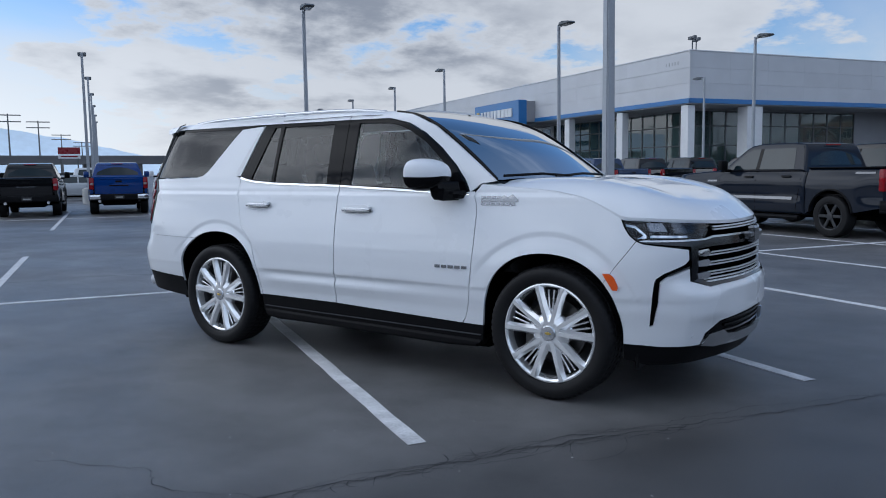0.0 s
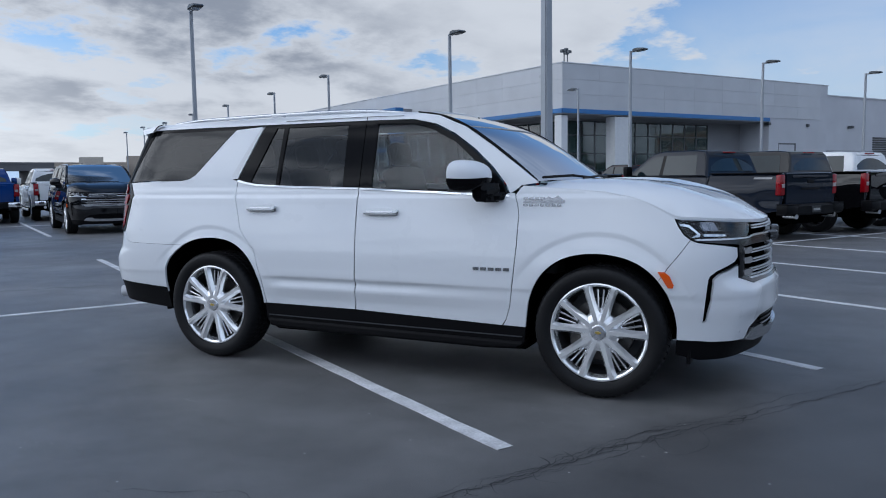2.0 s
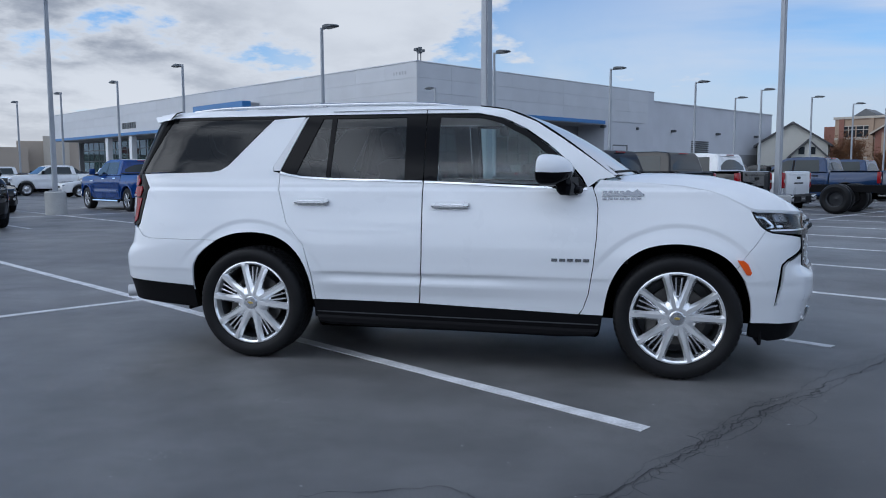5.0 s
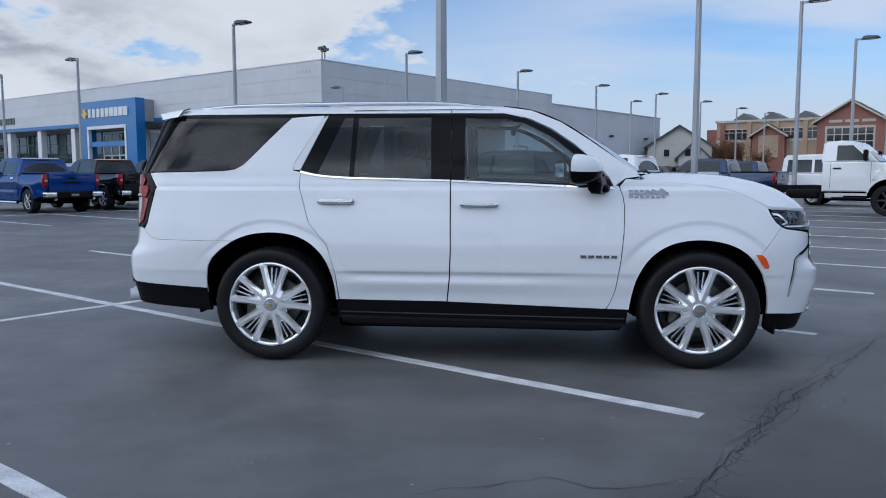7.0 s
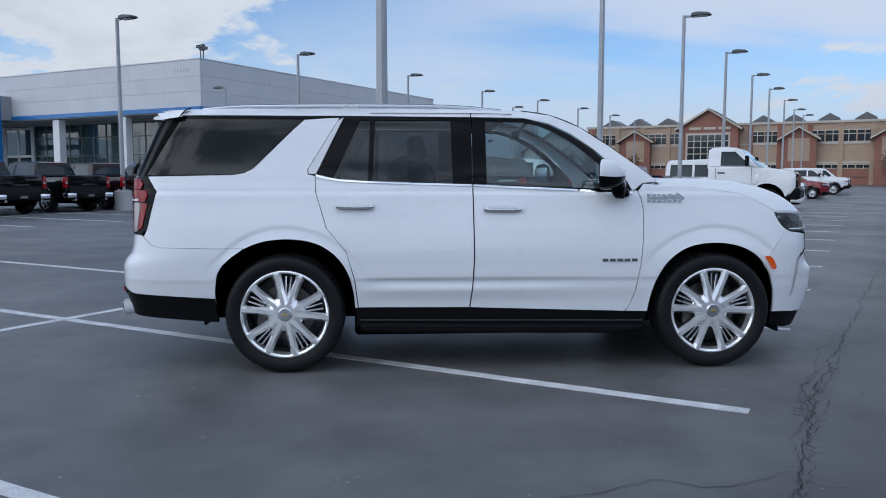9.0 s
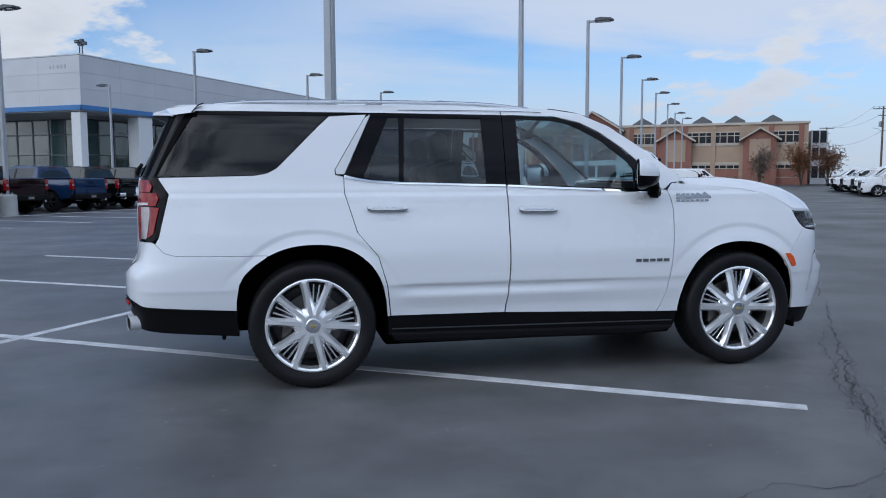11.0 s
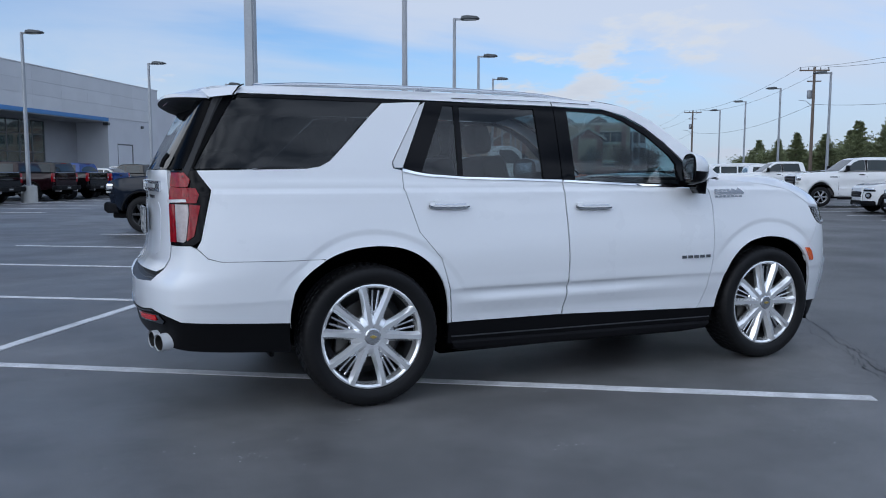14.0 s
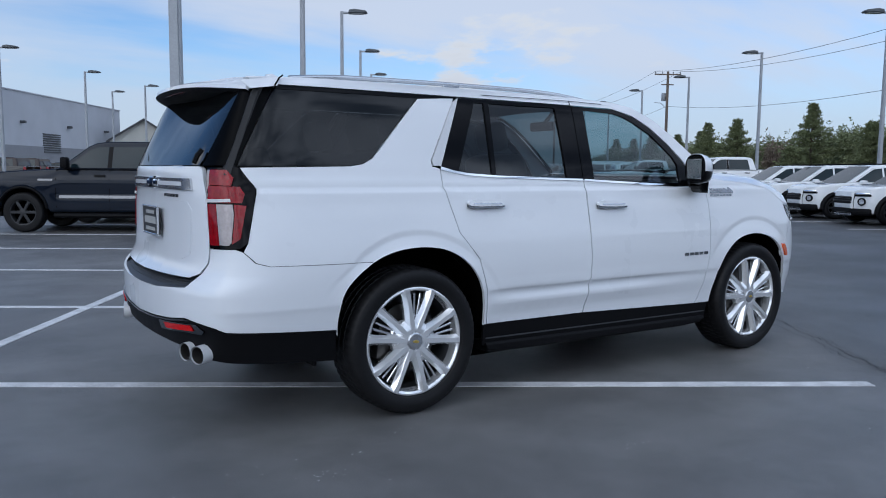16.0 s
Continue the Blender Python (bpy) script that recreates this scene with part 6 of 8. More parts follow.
    TX = skin(S_REAR, 1.1)[0]
    one("pressed_panel", over_tail([(S_REAR, 1.205), (-1.45, 1.20), (-1.40, 1.16), (-1.44, 0.93), (-1.54, 0.90), (S_REAR, 0.895)]), body_paint, 0.0025, 0.004, 0.06, (), "", gate)
    one("emblem_bar", over_tail([(S_REAR, 1.322), (-1.38, 1.322), (-1.372, 1.312), (-1.372, 1.272), (-1.38, 1.262), (S_REAR, 1.262)]), MAT["satin_chrome"], 0.012, 0.014, 0.06, (), "bright bar across the tailgate", gate)
    one("emblem_inlay", over_tail([(S_REAR, 1.304), (-1.50, 1.304), (-1.50, 1.282), (S_REAR, 1.282)]), body_paint, 0.015, 0.004, 0.06, (), "", gate)
    part("emblem", join(block(TX - 0.025, TX + 0.01, -0.11, 0.11, 1.275, 1.312, 0.008), block(TX - 0.027, TX + 0.01, -0.04, 0.04, 1.258, 1.328, 0.008)), MAT["chrome"], gate, "cross-shaped chrome emblem")
    for i in range(5):
        s = -1.93 + i * 0.053 + 0.1
        one("badge_bar", [(s, 1.221), (s, 1.237), (s + 0.034, 1.237), (s + 0.034, 1.221)], MAT["dark_chrome"], 0.006, 0.005, 0.03, (), "dark badge bar", gate)
    # plate in its recess
    PX = TX - 0.022
    plate = part("dealer_plate", block(PX - 0.012, PX + 0.004, -0.158, 0.158, 1.0, 1.158, 0.006), MAT["plate"], gate, "black paper plate in a chrome frame")
    part("plate_rim", join(block(PX - 0.017, PX - 0.005, -0.163, 0.163, 1.152, 1.162, 0.002), block(PX - 0.017, PX - 0.005, -0.163, 0.163, 0.996, 1.006, 0.002), block(PX - 0.017, PX - 0.005, -0.163, -0.153, 1.0, 1.158, 0.002), block(PX - 0.017, PX - 0.005, 0.153, 0.163, 1.0, 1.158, 0.002)), MAT["chrome"], plate)
    for z0, z1, w in ((1.115, 1.135, 0.09), (1.06, 1.10, 0.125), (1.02, 1.04, 0.10)):
        part("plate_bar", block(PX - 0.0135, PX - 0.011, -w, w, z0, z1), MAT["plate_pale"], plate)
    # tail lamps wrapped round the corner
    lamp = both("tail_lamp", [(-1.236, 0.977), (-1.232, 1.2), (-1.205, 1.378), (-1.014, 1.379), (-0.946, 1.274), (-0.962, 1.205), (-1.008, 1.008), (-1.045, 0.982)], MAT["gloss_black"], 0.004, 0.03, 0.05, (), "tall red and clear tail lamp in a black surround")
    both("lens", [(-1.226, 0.995), (-1.224, 1.198), (-1.162, 1.198), (-1.158, 0.995)], MAT["red_lens"], 0.011, 0.01, 0.03, (), "red lens", lamp)
    both("lens", [(-1.155, 0.998), (-1.158, 1.198), (-1.065, 1.198), (-1.062, 1.15), (-1.085, 1.01), (-1.10, 0.996)], MAT["pale_lens"], 0.011, 0.01, 0.03, (), "clear lens", lamp)
    both("lens", [(-1.082, 1.003), (-1.058, 1.15), (-1.058, 1.198), (-1.0, 1.192), (-1.04, 1.03)], MAT["red_lens"], 0.010, 0.01, 0.03, (), "red lens", lamp)
    both("lens", [(-1.222, 1.225), (-1.20, 1.29), (-1.02, 1.285), (-1.003, 1.25), (-1.02, 1.205), (-1.20, 1.205)], MAT["red_lens"], 0.011, 0.01, 0.03, (), "red lens", lamp)
    both("light_strip", [(-1.232, 1.205), (-1.232, 1.222), (-1.075, 1.226), (-1.072, 1.211)], MAT["white_trim_lens"], 0.016, 0.01, 0.03, (), "pale light strip", lamp)
    both("lens", [(-1.195, 1.293), (-1.176, 1.368), (-1.075, 1.368), (-1.045, 1.33), (-1.06, 1.290)], MAT["red_lens"], 0.014, 0.012, 0.03, (), "red lens", lamp)
    both("lens", [(-1.225, 1.25), (-1.20, 1.368), (-1.18, 1.368), (-1.198, 1.295)], MAT["pale_lens"], 0.010, 0.01, 0.03, (), "smoked lens", lamp)
    # rear glass, wiper, spoiler
    one("rear_window", over_tail([(S_REAR, 1.80), (-1.115, 1.80), (-1.272, 1.39), (S_REAR, 1.388)]), MAT["rear_glass"], -0.004, 0.02, 0.08, (), "sloping tinted rear window", gate)
    part("wiper", tube([skin(-1.33, 1.40, 0.02), skin(-1.31, 1.44, 0.026), skin(-1.29, 1.47, 0.02)], 0.013, 6), MAT["black_plastic"], gate)
    ys = [-0.74 + 1.48 * i / 24 for i in range(25)]
    vs, fs = [], []
    for y in ys:
        k = abs(y) / 0.74
        back = -1.06 + 0.19 * k ** 3
        zt = 1.868 - 0.035 * k ** 2
        for x, z in ((-0.68, zt + 0.012), (-0.86, zt + 0.006), (back + 0.05, zt - 0.022), (back + 0.005, zt - 0.036), (back, zt - 0.055), (back + 0.03, zt - 0.072), (back + 0.10, max(zt - 0.088, 1.778)), (-0.86, max(zt - 0.108, 1.772))):
            vs.append((x, y, z))
    for i in range(24):
        for j in range(7):
            b = 8 * i + j
            fs.append((b, b + 8, b + 9, b + 1))
    top = [f for f in fs if f[0] % 8 < 4]
    low = [f for f in fs if f[0] % 8 >= 4]
    sp = part("spoiler", (vs, top + [tuple(range(7, -1, -1)), tuple(192 + i for i in range(8))]), body_paint, car, "white roof spoiler")
    part("spoiler_underside", (vs, low), MAT["black_plastic"], sp, "black underside")
    part("brake_light", block(-1.03, -0.99, -0.2, 0.2, 1.793, 1.808, 0.004), MAT["red_lens"], sp)
    for sgn in (-1, 1):
        part("spoiler_end", ([(-0.90, sgn * 0.742, 1.822), (-0.70, sgn * 0.765, 1.848), (-0.72, sgn * 0.79, 1.80), (-0.86, sgn * 0.775, 1.78)], [(0, 1, 2, 3) if sgn < 0 else (3, 2, 1, 0)]), body_paint, sp)
        part("spoiler_seam", tube([(-0.735, sgn * 0.79, 1.80), (-0.70, sgn * 0.77, 1.845), (-0.668, sgn * 0.735, 1.862)], 0.004, 5), MAT["well"], sp)
    # ---- roof, screen and bonnet
    mid_roof = [(-1.0, 1.855), (-0.7, 1.878), (0.0, 1.895), (0.8, 1.90), (1.3, 1.898), (1.72, 1.884)]
    roof_o = [(-0.66, -0.70), (-0.2, -0.715), (0.8, -0.72), (1.4, -0.715), (1.70, -0.70), (1.735, -0.4), (1.745, 0.0), (1.735, 0.4), (1.70, 0.70), (1.4, 0.715), (0.8, 0.72), (-0.2, 0.715), (-0.66, 0.70)]
    part("roof", sheet(roof_o, lambda u, v, o: (u, v, lerp_table(mid_roof, u) - 0.030 * (abs(v) / 0.72) ** 2.4 + o), 0.08, (), 0.03), body_paint, car)
    for sgn in (-1, 1):
        rail = catmull([(-0.60, sgn * 0.655, 1.872), (-0.42, sgn * 0.655, 1.888), (-0.2, sgn * 0.655, 1.898), (0.4, sgn * 0.655, 1.906), (1.0, sgn * 0.655, 1.906), (1.28, sgn * 0.65, 1.898), (1.42, sgn * 0.648, 1.886), (1.56, sgn * 0.645, 1.872)], 6)
        part("roof_rail", moved(tube(rail, 0.014, 10), Matrix.Translation((0, 0, -0.012))), MAT["satin_chrome"], car, "satin roof rail")
        part("rail_foot", join(*(block(x - 0.06, x + 0.06, sgn * 0.655 - 0.012, sgn * 0.655 + 0.012, 1.85, 1.895, 0.006) for x in (0.45,))), MAT["satin_chrome"], car)
    part("antenna_fin", prism([(-0.50, 1.88), (-0.47, 1.95), (-0.44, 1.955), (-0.28, 1.885)], lambda x, z: 0.028, 0.012, 0.05), body_paint, car)
    c_line = catmull([(1.735, 1.880), (2.0, 1.815), (2.25, 1.715), (2.5, 1.575), (2.70, 1.435), (2.83, 1.345)], 6)
    s_line = catmull([(1.695, 1.850, 0.70), (1.90, 1.818, 0.735), (2.11, 1.731, 0.775), (2.31, 1.601, 0.808), (2.50, 1.458, 0.842), (2.62, 1.36, 0.868)], 6)

    def screen(u, v):
        """A point of the windscreen, u from -1 to 1 across, v from 0 at the top to 1."""
        f = v * (len(c_line) - 1)
        i = min(int(f), len(c_line) - 2)
        f -= i
        cx, cz = (c_line[i][k] + (c_line[i + 1][k] - c_line[i][k]) * f for k in (0, 1))
        sx, sz, sy = (s_line[i][k] + (s_line[i + 1][k] - s_line[i][k]) * f for k in (0, 1, 2))
        w = abs(u) ** 2.2
        return (cx + (sx - cx) * w, u * sy, cz + (sz - cz) * w)

    def grid(fn, nu, nv):
        vs = [fn(-1 + 2 * i / nu, j / nv) for j in range(nv + 1) for i in range(nu + 1)]
        return vs, [(j * (nu + 1) + i, j * (nu + 1) + i + 1, (j + 1) * (nu + 1) + i + 1, (j + 1) * (nu + 1) + i) for j in range(nv) for i in range(nu)]

    part("windscreen", grid(lambda u, v: screen(u, v), 28, 16), MAT["screen_glass"], car, "large raked clear windscreen")
    edge = [screen(-1 + 0.02, j / 16) for j in range(17)]
    for sgn in (1, -1):
        part("screen_border", tube([(p[0], p[1] * sgn, p[2] + 0.002) for p in edge], 0.012, 6), MAT["gloss_black"], car)
    part("cowl", grid(lambda u, v: tuple(Vector(screen(u, 1.0)) + Vector((0.02 + 0.09 * v * (1 - 0.3 * u * u), 0, -0.012 - 0.02 * v))), 20, 3), MAT["black_plastic"], car, "black cowl below the windscreen")
    for y0, y1 in ((-0.35, 0.45), (-0.80, -0.15)):
        part("wiper", tube([tuple(Vector(screen(y0 / 0.86, 0.965)) + Vector((0.02, 0, 0.015))), tuple(Vector(screen((y0 + y1) / 1.72, 0.93)) + Vector((0.02, 0, 0.02))), tuple(Vector(screen(y1 / 0.86, 0.955)) + Vector((0.02, 0, 0.015)))], 0.009, 5), MAT["black_plastic"], car)
    mirror_base = screen(0.0, 0.12)
    part("rear_view_mirror", join(moved(block(-0.02, 0.02, -0.13, 0.13, -0.035, 0.035, 0.015, 2), Matrix.Translation((mirror_base[0] - 0.12, 0, mirror_base[2] - 0.13))), tube([(mirror_base[0], 0, mirror_base[2]), (mirror_base[0] - 0.11, 0, mirror_base[2] - 0.12)], 0.015, 8)), MAT["cabin"], car)
    hood_mid = [(2.6, 1.345), (2.75, 1.358), (2.9, 1.364), (3.1, 1.362), (3.3, 1.345), (3.5, 1.305), (3.65, 1.262), (3.8, 1.205), (3.9, 1.155), (3.99, 1.10)]
    top_edge = [skin(s, z) for s, z in ((2.56, 1.334), (2.7, 1.320), (2.9, 1.306), (3.1, 1.287), (3.3, 1.254), (3.42, 1.217), (3.52, 1.167), (3.575, 1.135))] + [skin(s, 1.125 - 0.025 * smooth((s - 3.6) / 0.9)) for s in [3.62 + (S_FRONT - 3.62) * i / 14 for i in range(15)]]
    half = [(p[0], p[1]) for p in top_edge]
    ez = [(p[0], p[2]) for p in top_edge]
    rim = half + [(x, -y) for x, y in reversed(half[:-1])]
    rim_a = np.array(rim)
    rim_z = np.array([p[2] for p in top_edge] + [p[2] for p in reversed(top_edge[:-1])])
    hood_o = [(x - 0.001, y * 0.999) for x, y in rim] + [(2.66, 0.80), (2.80, 0.55), (2.88, 0.25), (2.90, 0.0), (2.88, -0.25), (2.80, -0.55), (2.66, -0.80)]

    def hood(u, v, o):
        a, b = rim_a[:-1], rim_a[1:]
        d = b - a
        t = np.clip(((np.array((u, v)) - a) * d).sum(1) / ((d * d).sum(1) + 1e-9), 0, 1)
        dist = np.hypot(*(np.array((u, v)) - a - t[:, None] * d).T)
        i = int(dist.argmin())
        z0 = rim_z[i] + (rim_z[i + 1] - rim_z[i]) * t[i]
        top = lerp_table(hood_mid, u) - 0.012 * (abs(v) / 0.8) ** 2 + 0.016 * smooth((abs(v) - 0.42) / 0.10) * smooth((0.86 - abs(v)) / 0.15) * smooth((3.85 - u) / 0.5)
        k = min(dist[i] / 0.20, 1.0)
        k = math.sqrt(1 - (1 - k) ** 2)
        return (u, v, z0 - 0.002 + (max(top, z0) - z0) * k + o)

    part("bonnet", sheet(hood_o, hood, 0.055, (), 0.02), body_paint, car, "broad sculpted bonnet")
    # ---- nose
    G = S_FRONT
    both("marker_lamp", [(3.450, 0.814), (3.492, 0.814), (3.524, 0.79), (3.550, 0.735), (3.543, 0.718), (3.516, 0.718)], MAT["amber"], 0.014, 0.016, 0.03, (), "amber side marker lamp")
    # dark channel that frames cheek and lamp
    both("channel", [(3.655, 1.0), (3.70, 0.994), (3.85, 0.979), (4.02, 0.962), (4.03, 0.885), (4.01, 0.84), (3.85, 0.785), (3.82, 0.76), (3.80, 0.64), (3.762, 0.49), (3.715, 0.49), (3.752, 0.765), (3.765, 0.795), (3.815, 0.828), (3.955, 0.878), (3.975, 0.90), (3.972, 0.939), (3.85, 0.958), (3.70, 0.974)], MAT["gloss_black"], -0.03, 0.03, 0.05, (), "gloss black channel round the bumper")
    both("channel_trim", [(3.845, 0.810), (3.995, 0.853), (4.0, 0.846), (3.85, 0.803)], MAT["dark_chrome"], -0.002, 0.02, 0.05)
    # one panel for the bumper and its cheeks, notched by the dark slots
    front = one("front_bumper", over_nose([(G, 0.735), (4.30, 0.730), (4.14, 0.722), (4.00, 0.765), (3.995, 0.838), (3.845, 0.796), (3.803, 0.768), (3.790, 0.65), (3.752, 0.512), (3.728, 0.506), (3.763, 0.765), (3.773, 0.788), (3.82, 0.818), (3.962, 0.868), (3.988, 0.892), (3.985, 0.948), (3.85, 0.967), (3.70, 0.984), (3.6555, 1.0005), (3.5115, 0.8335), (3.498, 0.813), (3.453, 0.755), (3.51, 0.68), (3.552, 0.57), (3.57, 0.47), (3.573, 0.397), (3.70, 0.393), (3.80, 0.385), (4.06, 0.38), (4.085, 0.448), (4.22, 0.51), (4.5, 0.532), (G, 0.54)]), body_paint, 0.0, 0.025, FINE)
    lower = one("lower_grille", over_nose([(G, 0.55), (4.5, 0.54), (4.22, 0.52), (4.07, 0.445), (4.3, 0.395), (G, 0.375)]), MAT["black_plastic"], -0.035, 0.0, 0.06, (), "black lower grille")
    for z in (0.43, 0.465, 0.50):
        one("slat", over_nose([(G, z + 0.008), (4.32, z + 0.008), (4.32, z - 0.006), (G, z - 0.006)]), MAT["gloss_black"], -0.018, 0.02, 0.06, (), "", lower)
    one("skid_plate", over_nose([(G, 0.405), (4.45, 0.408), (4.33, 0.418), (4.27, 0.448), (4.12, 0.440), (4.06, 0.375), (4.2, 0.35), (G, 0.338)]), MAT["satin_chrome"], 0.012, 0.03, 0.06, (), "silver skid plate")
    one("chin", over_nose([(G, 0.335), (4.2, 0.345), (4.05, 0.37), (3.70, 0.395), (3.60, 0.39), (3.574, 0.40), (3.58, 0.30), (3.75, 0.265), (4.1, 0.265), (G, 0.265)]), MAT["black_plastic"], -0.015, 0.03, 0.06, (), "black plastic chin")
    both("parking_sensor", catmull_loop([(3.98 + 0.012 * math.cos(t * 0.785), 0.44 + 0.012 * math.sin(t * 0.785)) for t in range(8)], 1), body_paint, 0.003, 0.004, 0.02)
    # headlamps
    hl = both("headlamp", [(3.583, 1.132), (3.59, 1.083), (3.617, 1.036), (3.66, 1.004), (3.85, 0.983), (4.03, 0.966), (4.13, 1.0), (4.205, 1.1), (3.9, 1.118)], MAT["gloss_black"], -0.02, 0.0, 0.05, (), "slim headlamp with a clear lens")
    both("reflector_bowl", [(3.74, 1.055), (3.73, 1.105), (3.83, 1.103), (3.85, 1.055)], MAT["badge"], -0.010, 0.01, 0.03, (), "", hl)
    both("reflector_bowl", [(3.90, 1.045), (3.885, 1.105), (3.96, 1.102), (4.0, 1.045)], MAT["dark_chrome"], -0.012, 0.01, 0.03, (), "", hl)
    both("light_blade", [(3.592, 1.118), (3.596, 1.10), (3.66, 1.09), (3.72, 1.035), (3.715, 1.02), (3.66, 1.016), (3.70, 1.035), (3.65, 1.078), (3.60, 1.085)], MAT["chrome"], -0.004, 0.01, 0.03, (), "bright light blade", hl)
    both("light_blade", [(3.74, 1.036), (3.98, 1.03), (4.0, 1.018), (3.74, 1.022)], MAT["chrome"], -0.004, 0.01, 0.03, (), "bright light blade", hl)
    both("light_blade", [(4.03, 1.06), (4.02, 1.07), (4.10, 1.022), (4.09, 1.018)], MAT["chrome"], -0.004, 0.008, 0.03, (), "", hl)
    both("cover", [(3.585, 1.130), (3.592, 1.083), (3.619, 1.038), (3.662, 1.008), (3.85, 1.008), (4.135, 1.012), (4.20, 1.098), (3.9, 1.114)], MAT["lens"], 0.002, 0, 0.05, (), "clear cover", hl)
    # grille
    grille = one("grille", over_nose([(G, 1.092), (4.21, 1.100), (4.13, 1.0), (4.02, 0.965), (4.01, 0.77), (4.14, 0.728), (G, 0.738)]), MAT["well"], -0.05, 0.0, 0.06, (), "tall grille with chrome-edged bars")
    one("grille_surround", over_nose([(G, 1.012), (4.20, 1.016), (4.12, 1.004), (3.70, 1.006), (3.665, 0.996), (4.0, 0.966), (4.01, 0.77), (4.13, 0.728), (G, 0.735)]), MAT["black_chrome"], 0.004, 0.04, 0.05, [over_nose([(G, 0.955), (4.2, 0.957), (4.065, 0.95), (4.06, 0.785), (4.15, 0.747), (G, 0.752)])], "smoked chrome surround", grille)
    one("surround_strip", over_nose([(G, 1.016), (4.20, 1.020), (4.12, 1.008), (3.70, 1.010), (3.672, 1.004), (3.70, 1.000), (4.12, 0.998), (4.20, 1.008), (G, 1.006)]), MAT["satin_chrome"], 0.012, 0.01, 0.05, (), "bright strip above the grille", grille)
    for z in (1.062, 0.985, 0.915, 0.857, 0.80, 0.762):
        s0 = 4.215 if z > 1.04 else (4.25 if z > 0.95 else 4.10)
        one("grille_bar", over_nose([(G, z + 0.010), (s0, z + 0.012), (s0 + 0.01, z - 0.012), (G, z - 0.012)]), MAT["gloss_black"], -0.010, 0.03, 0.06, (), "black bar", grille)
        for e in (0.006, -0.010):
            one("bar_edge", over_nose([(G, z + e + 0.003), (s0 + 0.02, z + e + 0.004), (s0 + 0.02, z + e - 0.003), (G, z + e - 0.003)]), MAT["silver_trim"], 0.002, 0.012, 0.06, (), "bright edge", grille)
    for z in (0.925, 0.865, 0.792):
        both("grille_tooth", [(4.055, z + 0.016), (4.15, z + 0.020), (4.185, z), (4.15, z - 0.022), (4.06, z - 0.018)], MAT["chrome"], 0.008, 0.02, 0.04, (), "bright corner block", (grille, grille))
    fx = skin(G, 0.98)[0]
    part("emblem", join(block(fx - 0.01, fx + 0.04, -0.16, 0.16, 0.972, 1.018, 0.012), block(fx - 0.01, fx + 0.042, -0.06, 0.06, 0.945, 1.045, 0.012)), MAT["dark_chrome"], grille, "cross-shaped dark emblem")
    # ---- mirrors
    for sgn in (1, -1):
        mm = Matrix.Diagonal((1, sgn, 1, 1))

        def put(g):
            g = [mm @ Vector((v[0] + 0.40 * (min(v[1], -0.95) + 1.105), v[1], v[2])) for v in g[0]], (g[1] if sgn > 0 else [tuple(reversed(f)) for f in g[1]])
            return g
        # an egg-shaped shell, white above and black below, with a rim and glass behind
        nu, nv = 14, 28

        def ring(x, r, dy=0.0, dz=0.0):
            out = []
            for j in range(nv):
                t = 2 * math.pi * (j + 0.5) / nv
                c, s = math.cos(t), math.sin(t)
                sq = (abs(c) ** 2.8 + abs(s) ** 2.8) ** (-1 / 2.8)
                out.append((x, -1.105 + 0.128 * c * sq * r + dy, 1.398 + 0.106 * s * sq * r + dz))
            return out

        def mirror_half(lower):
            vs, fs = [], []
            for i in range(nu + 1):
                u = i / nu
                vs += ring(2.205 + 0.165 * u, math.sqrt(max(0.0, 1 - u ** 2.6)) if i else 0.97, 0.02 * u, -0.01 * u)
            for i in range(nu):
                for j in range(nv):
                    if (math.sin(2 * math.pi * (j + 1) / nv) < -0.12) == lower:
                        a, b = i * nv + j, i * nv + (j + 1) % nv
                        fs.append((a, b, b + nv, a + nv))
            return vs, fs
        mir = part("door_mirror", put(mirror_half(False)), body_paint, car, "white mirror cap over a black base")
        part("mirror_shell", put(mirror_half(True)), MAT["gloss_black"], mir, "gloss black lower mirror housing")
        part("mirror_glass", put(block(2.192, 2.197, -1.195, -1.015, 1.33, 1.466, 0.002, 1)), MAT["chrome"], mir)
        rim = [v for x, r in ((2.199, 0.90), (2.199, 0.94), (2.207, 0.965)) for v in ring(x, r)]
        part("mirror_rim", put((rim, [tuple(reversed(range(nv)))] + [(k * nv + j, k * nv + (j + 1) % nv, (k + 1) * nv + (j + 1) % nv, (k + 1) * nv + j) for k in range(2) for j in range(nv)])), MAT["gloss_black"], mir)
        low_m = prism([(2.285, 1.34), (2.27, 1.30), (2.275, 1.26), (2.30, 1.232), (2.36, 1.228), (2.37, 1.30), (2.36, 1.35), (2.32, 1.352)], lambda x, z: 0.075, 0.022, 0.06)
        part("mirror_base", put(moved(low_m, Matrix.Translation((0, -1.035, 0)))), MAT["gloss_black"], mir, "gloss black mirror base")
        part("mirror_arm", put(block(2.31, 2.39, -1.02, -0.90, 1.235, 1.295, 0.02, 2)), MAT["gloss_black"], mir)
    # ---- wheels
    for x, turn in ((0.0, 6.0), (3.071, 2.0)):
        for y in (-0.87, 0.87):
            alloy_wheel(car, x, y, turn)
    # ---- cabin
    part("cabin_floor", block(-1.0, 2.5, -0.60, 0.60, 0.60, 0.68, 0.02), MAT["cabin"], car)
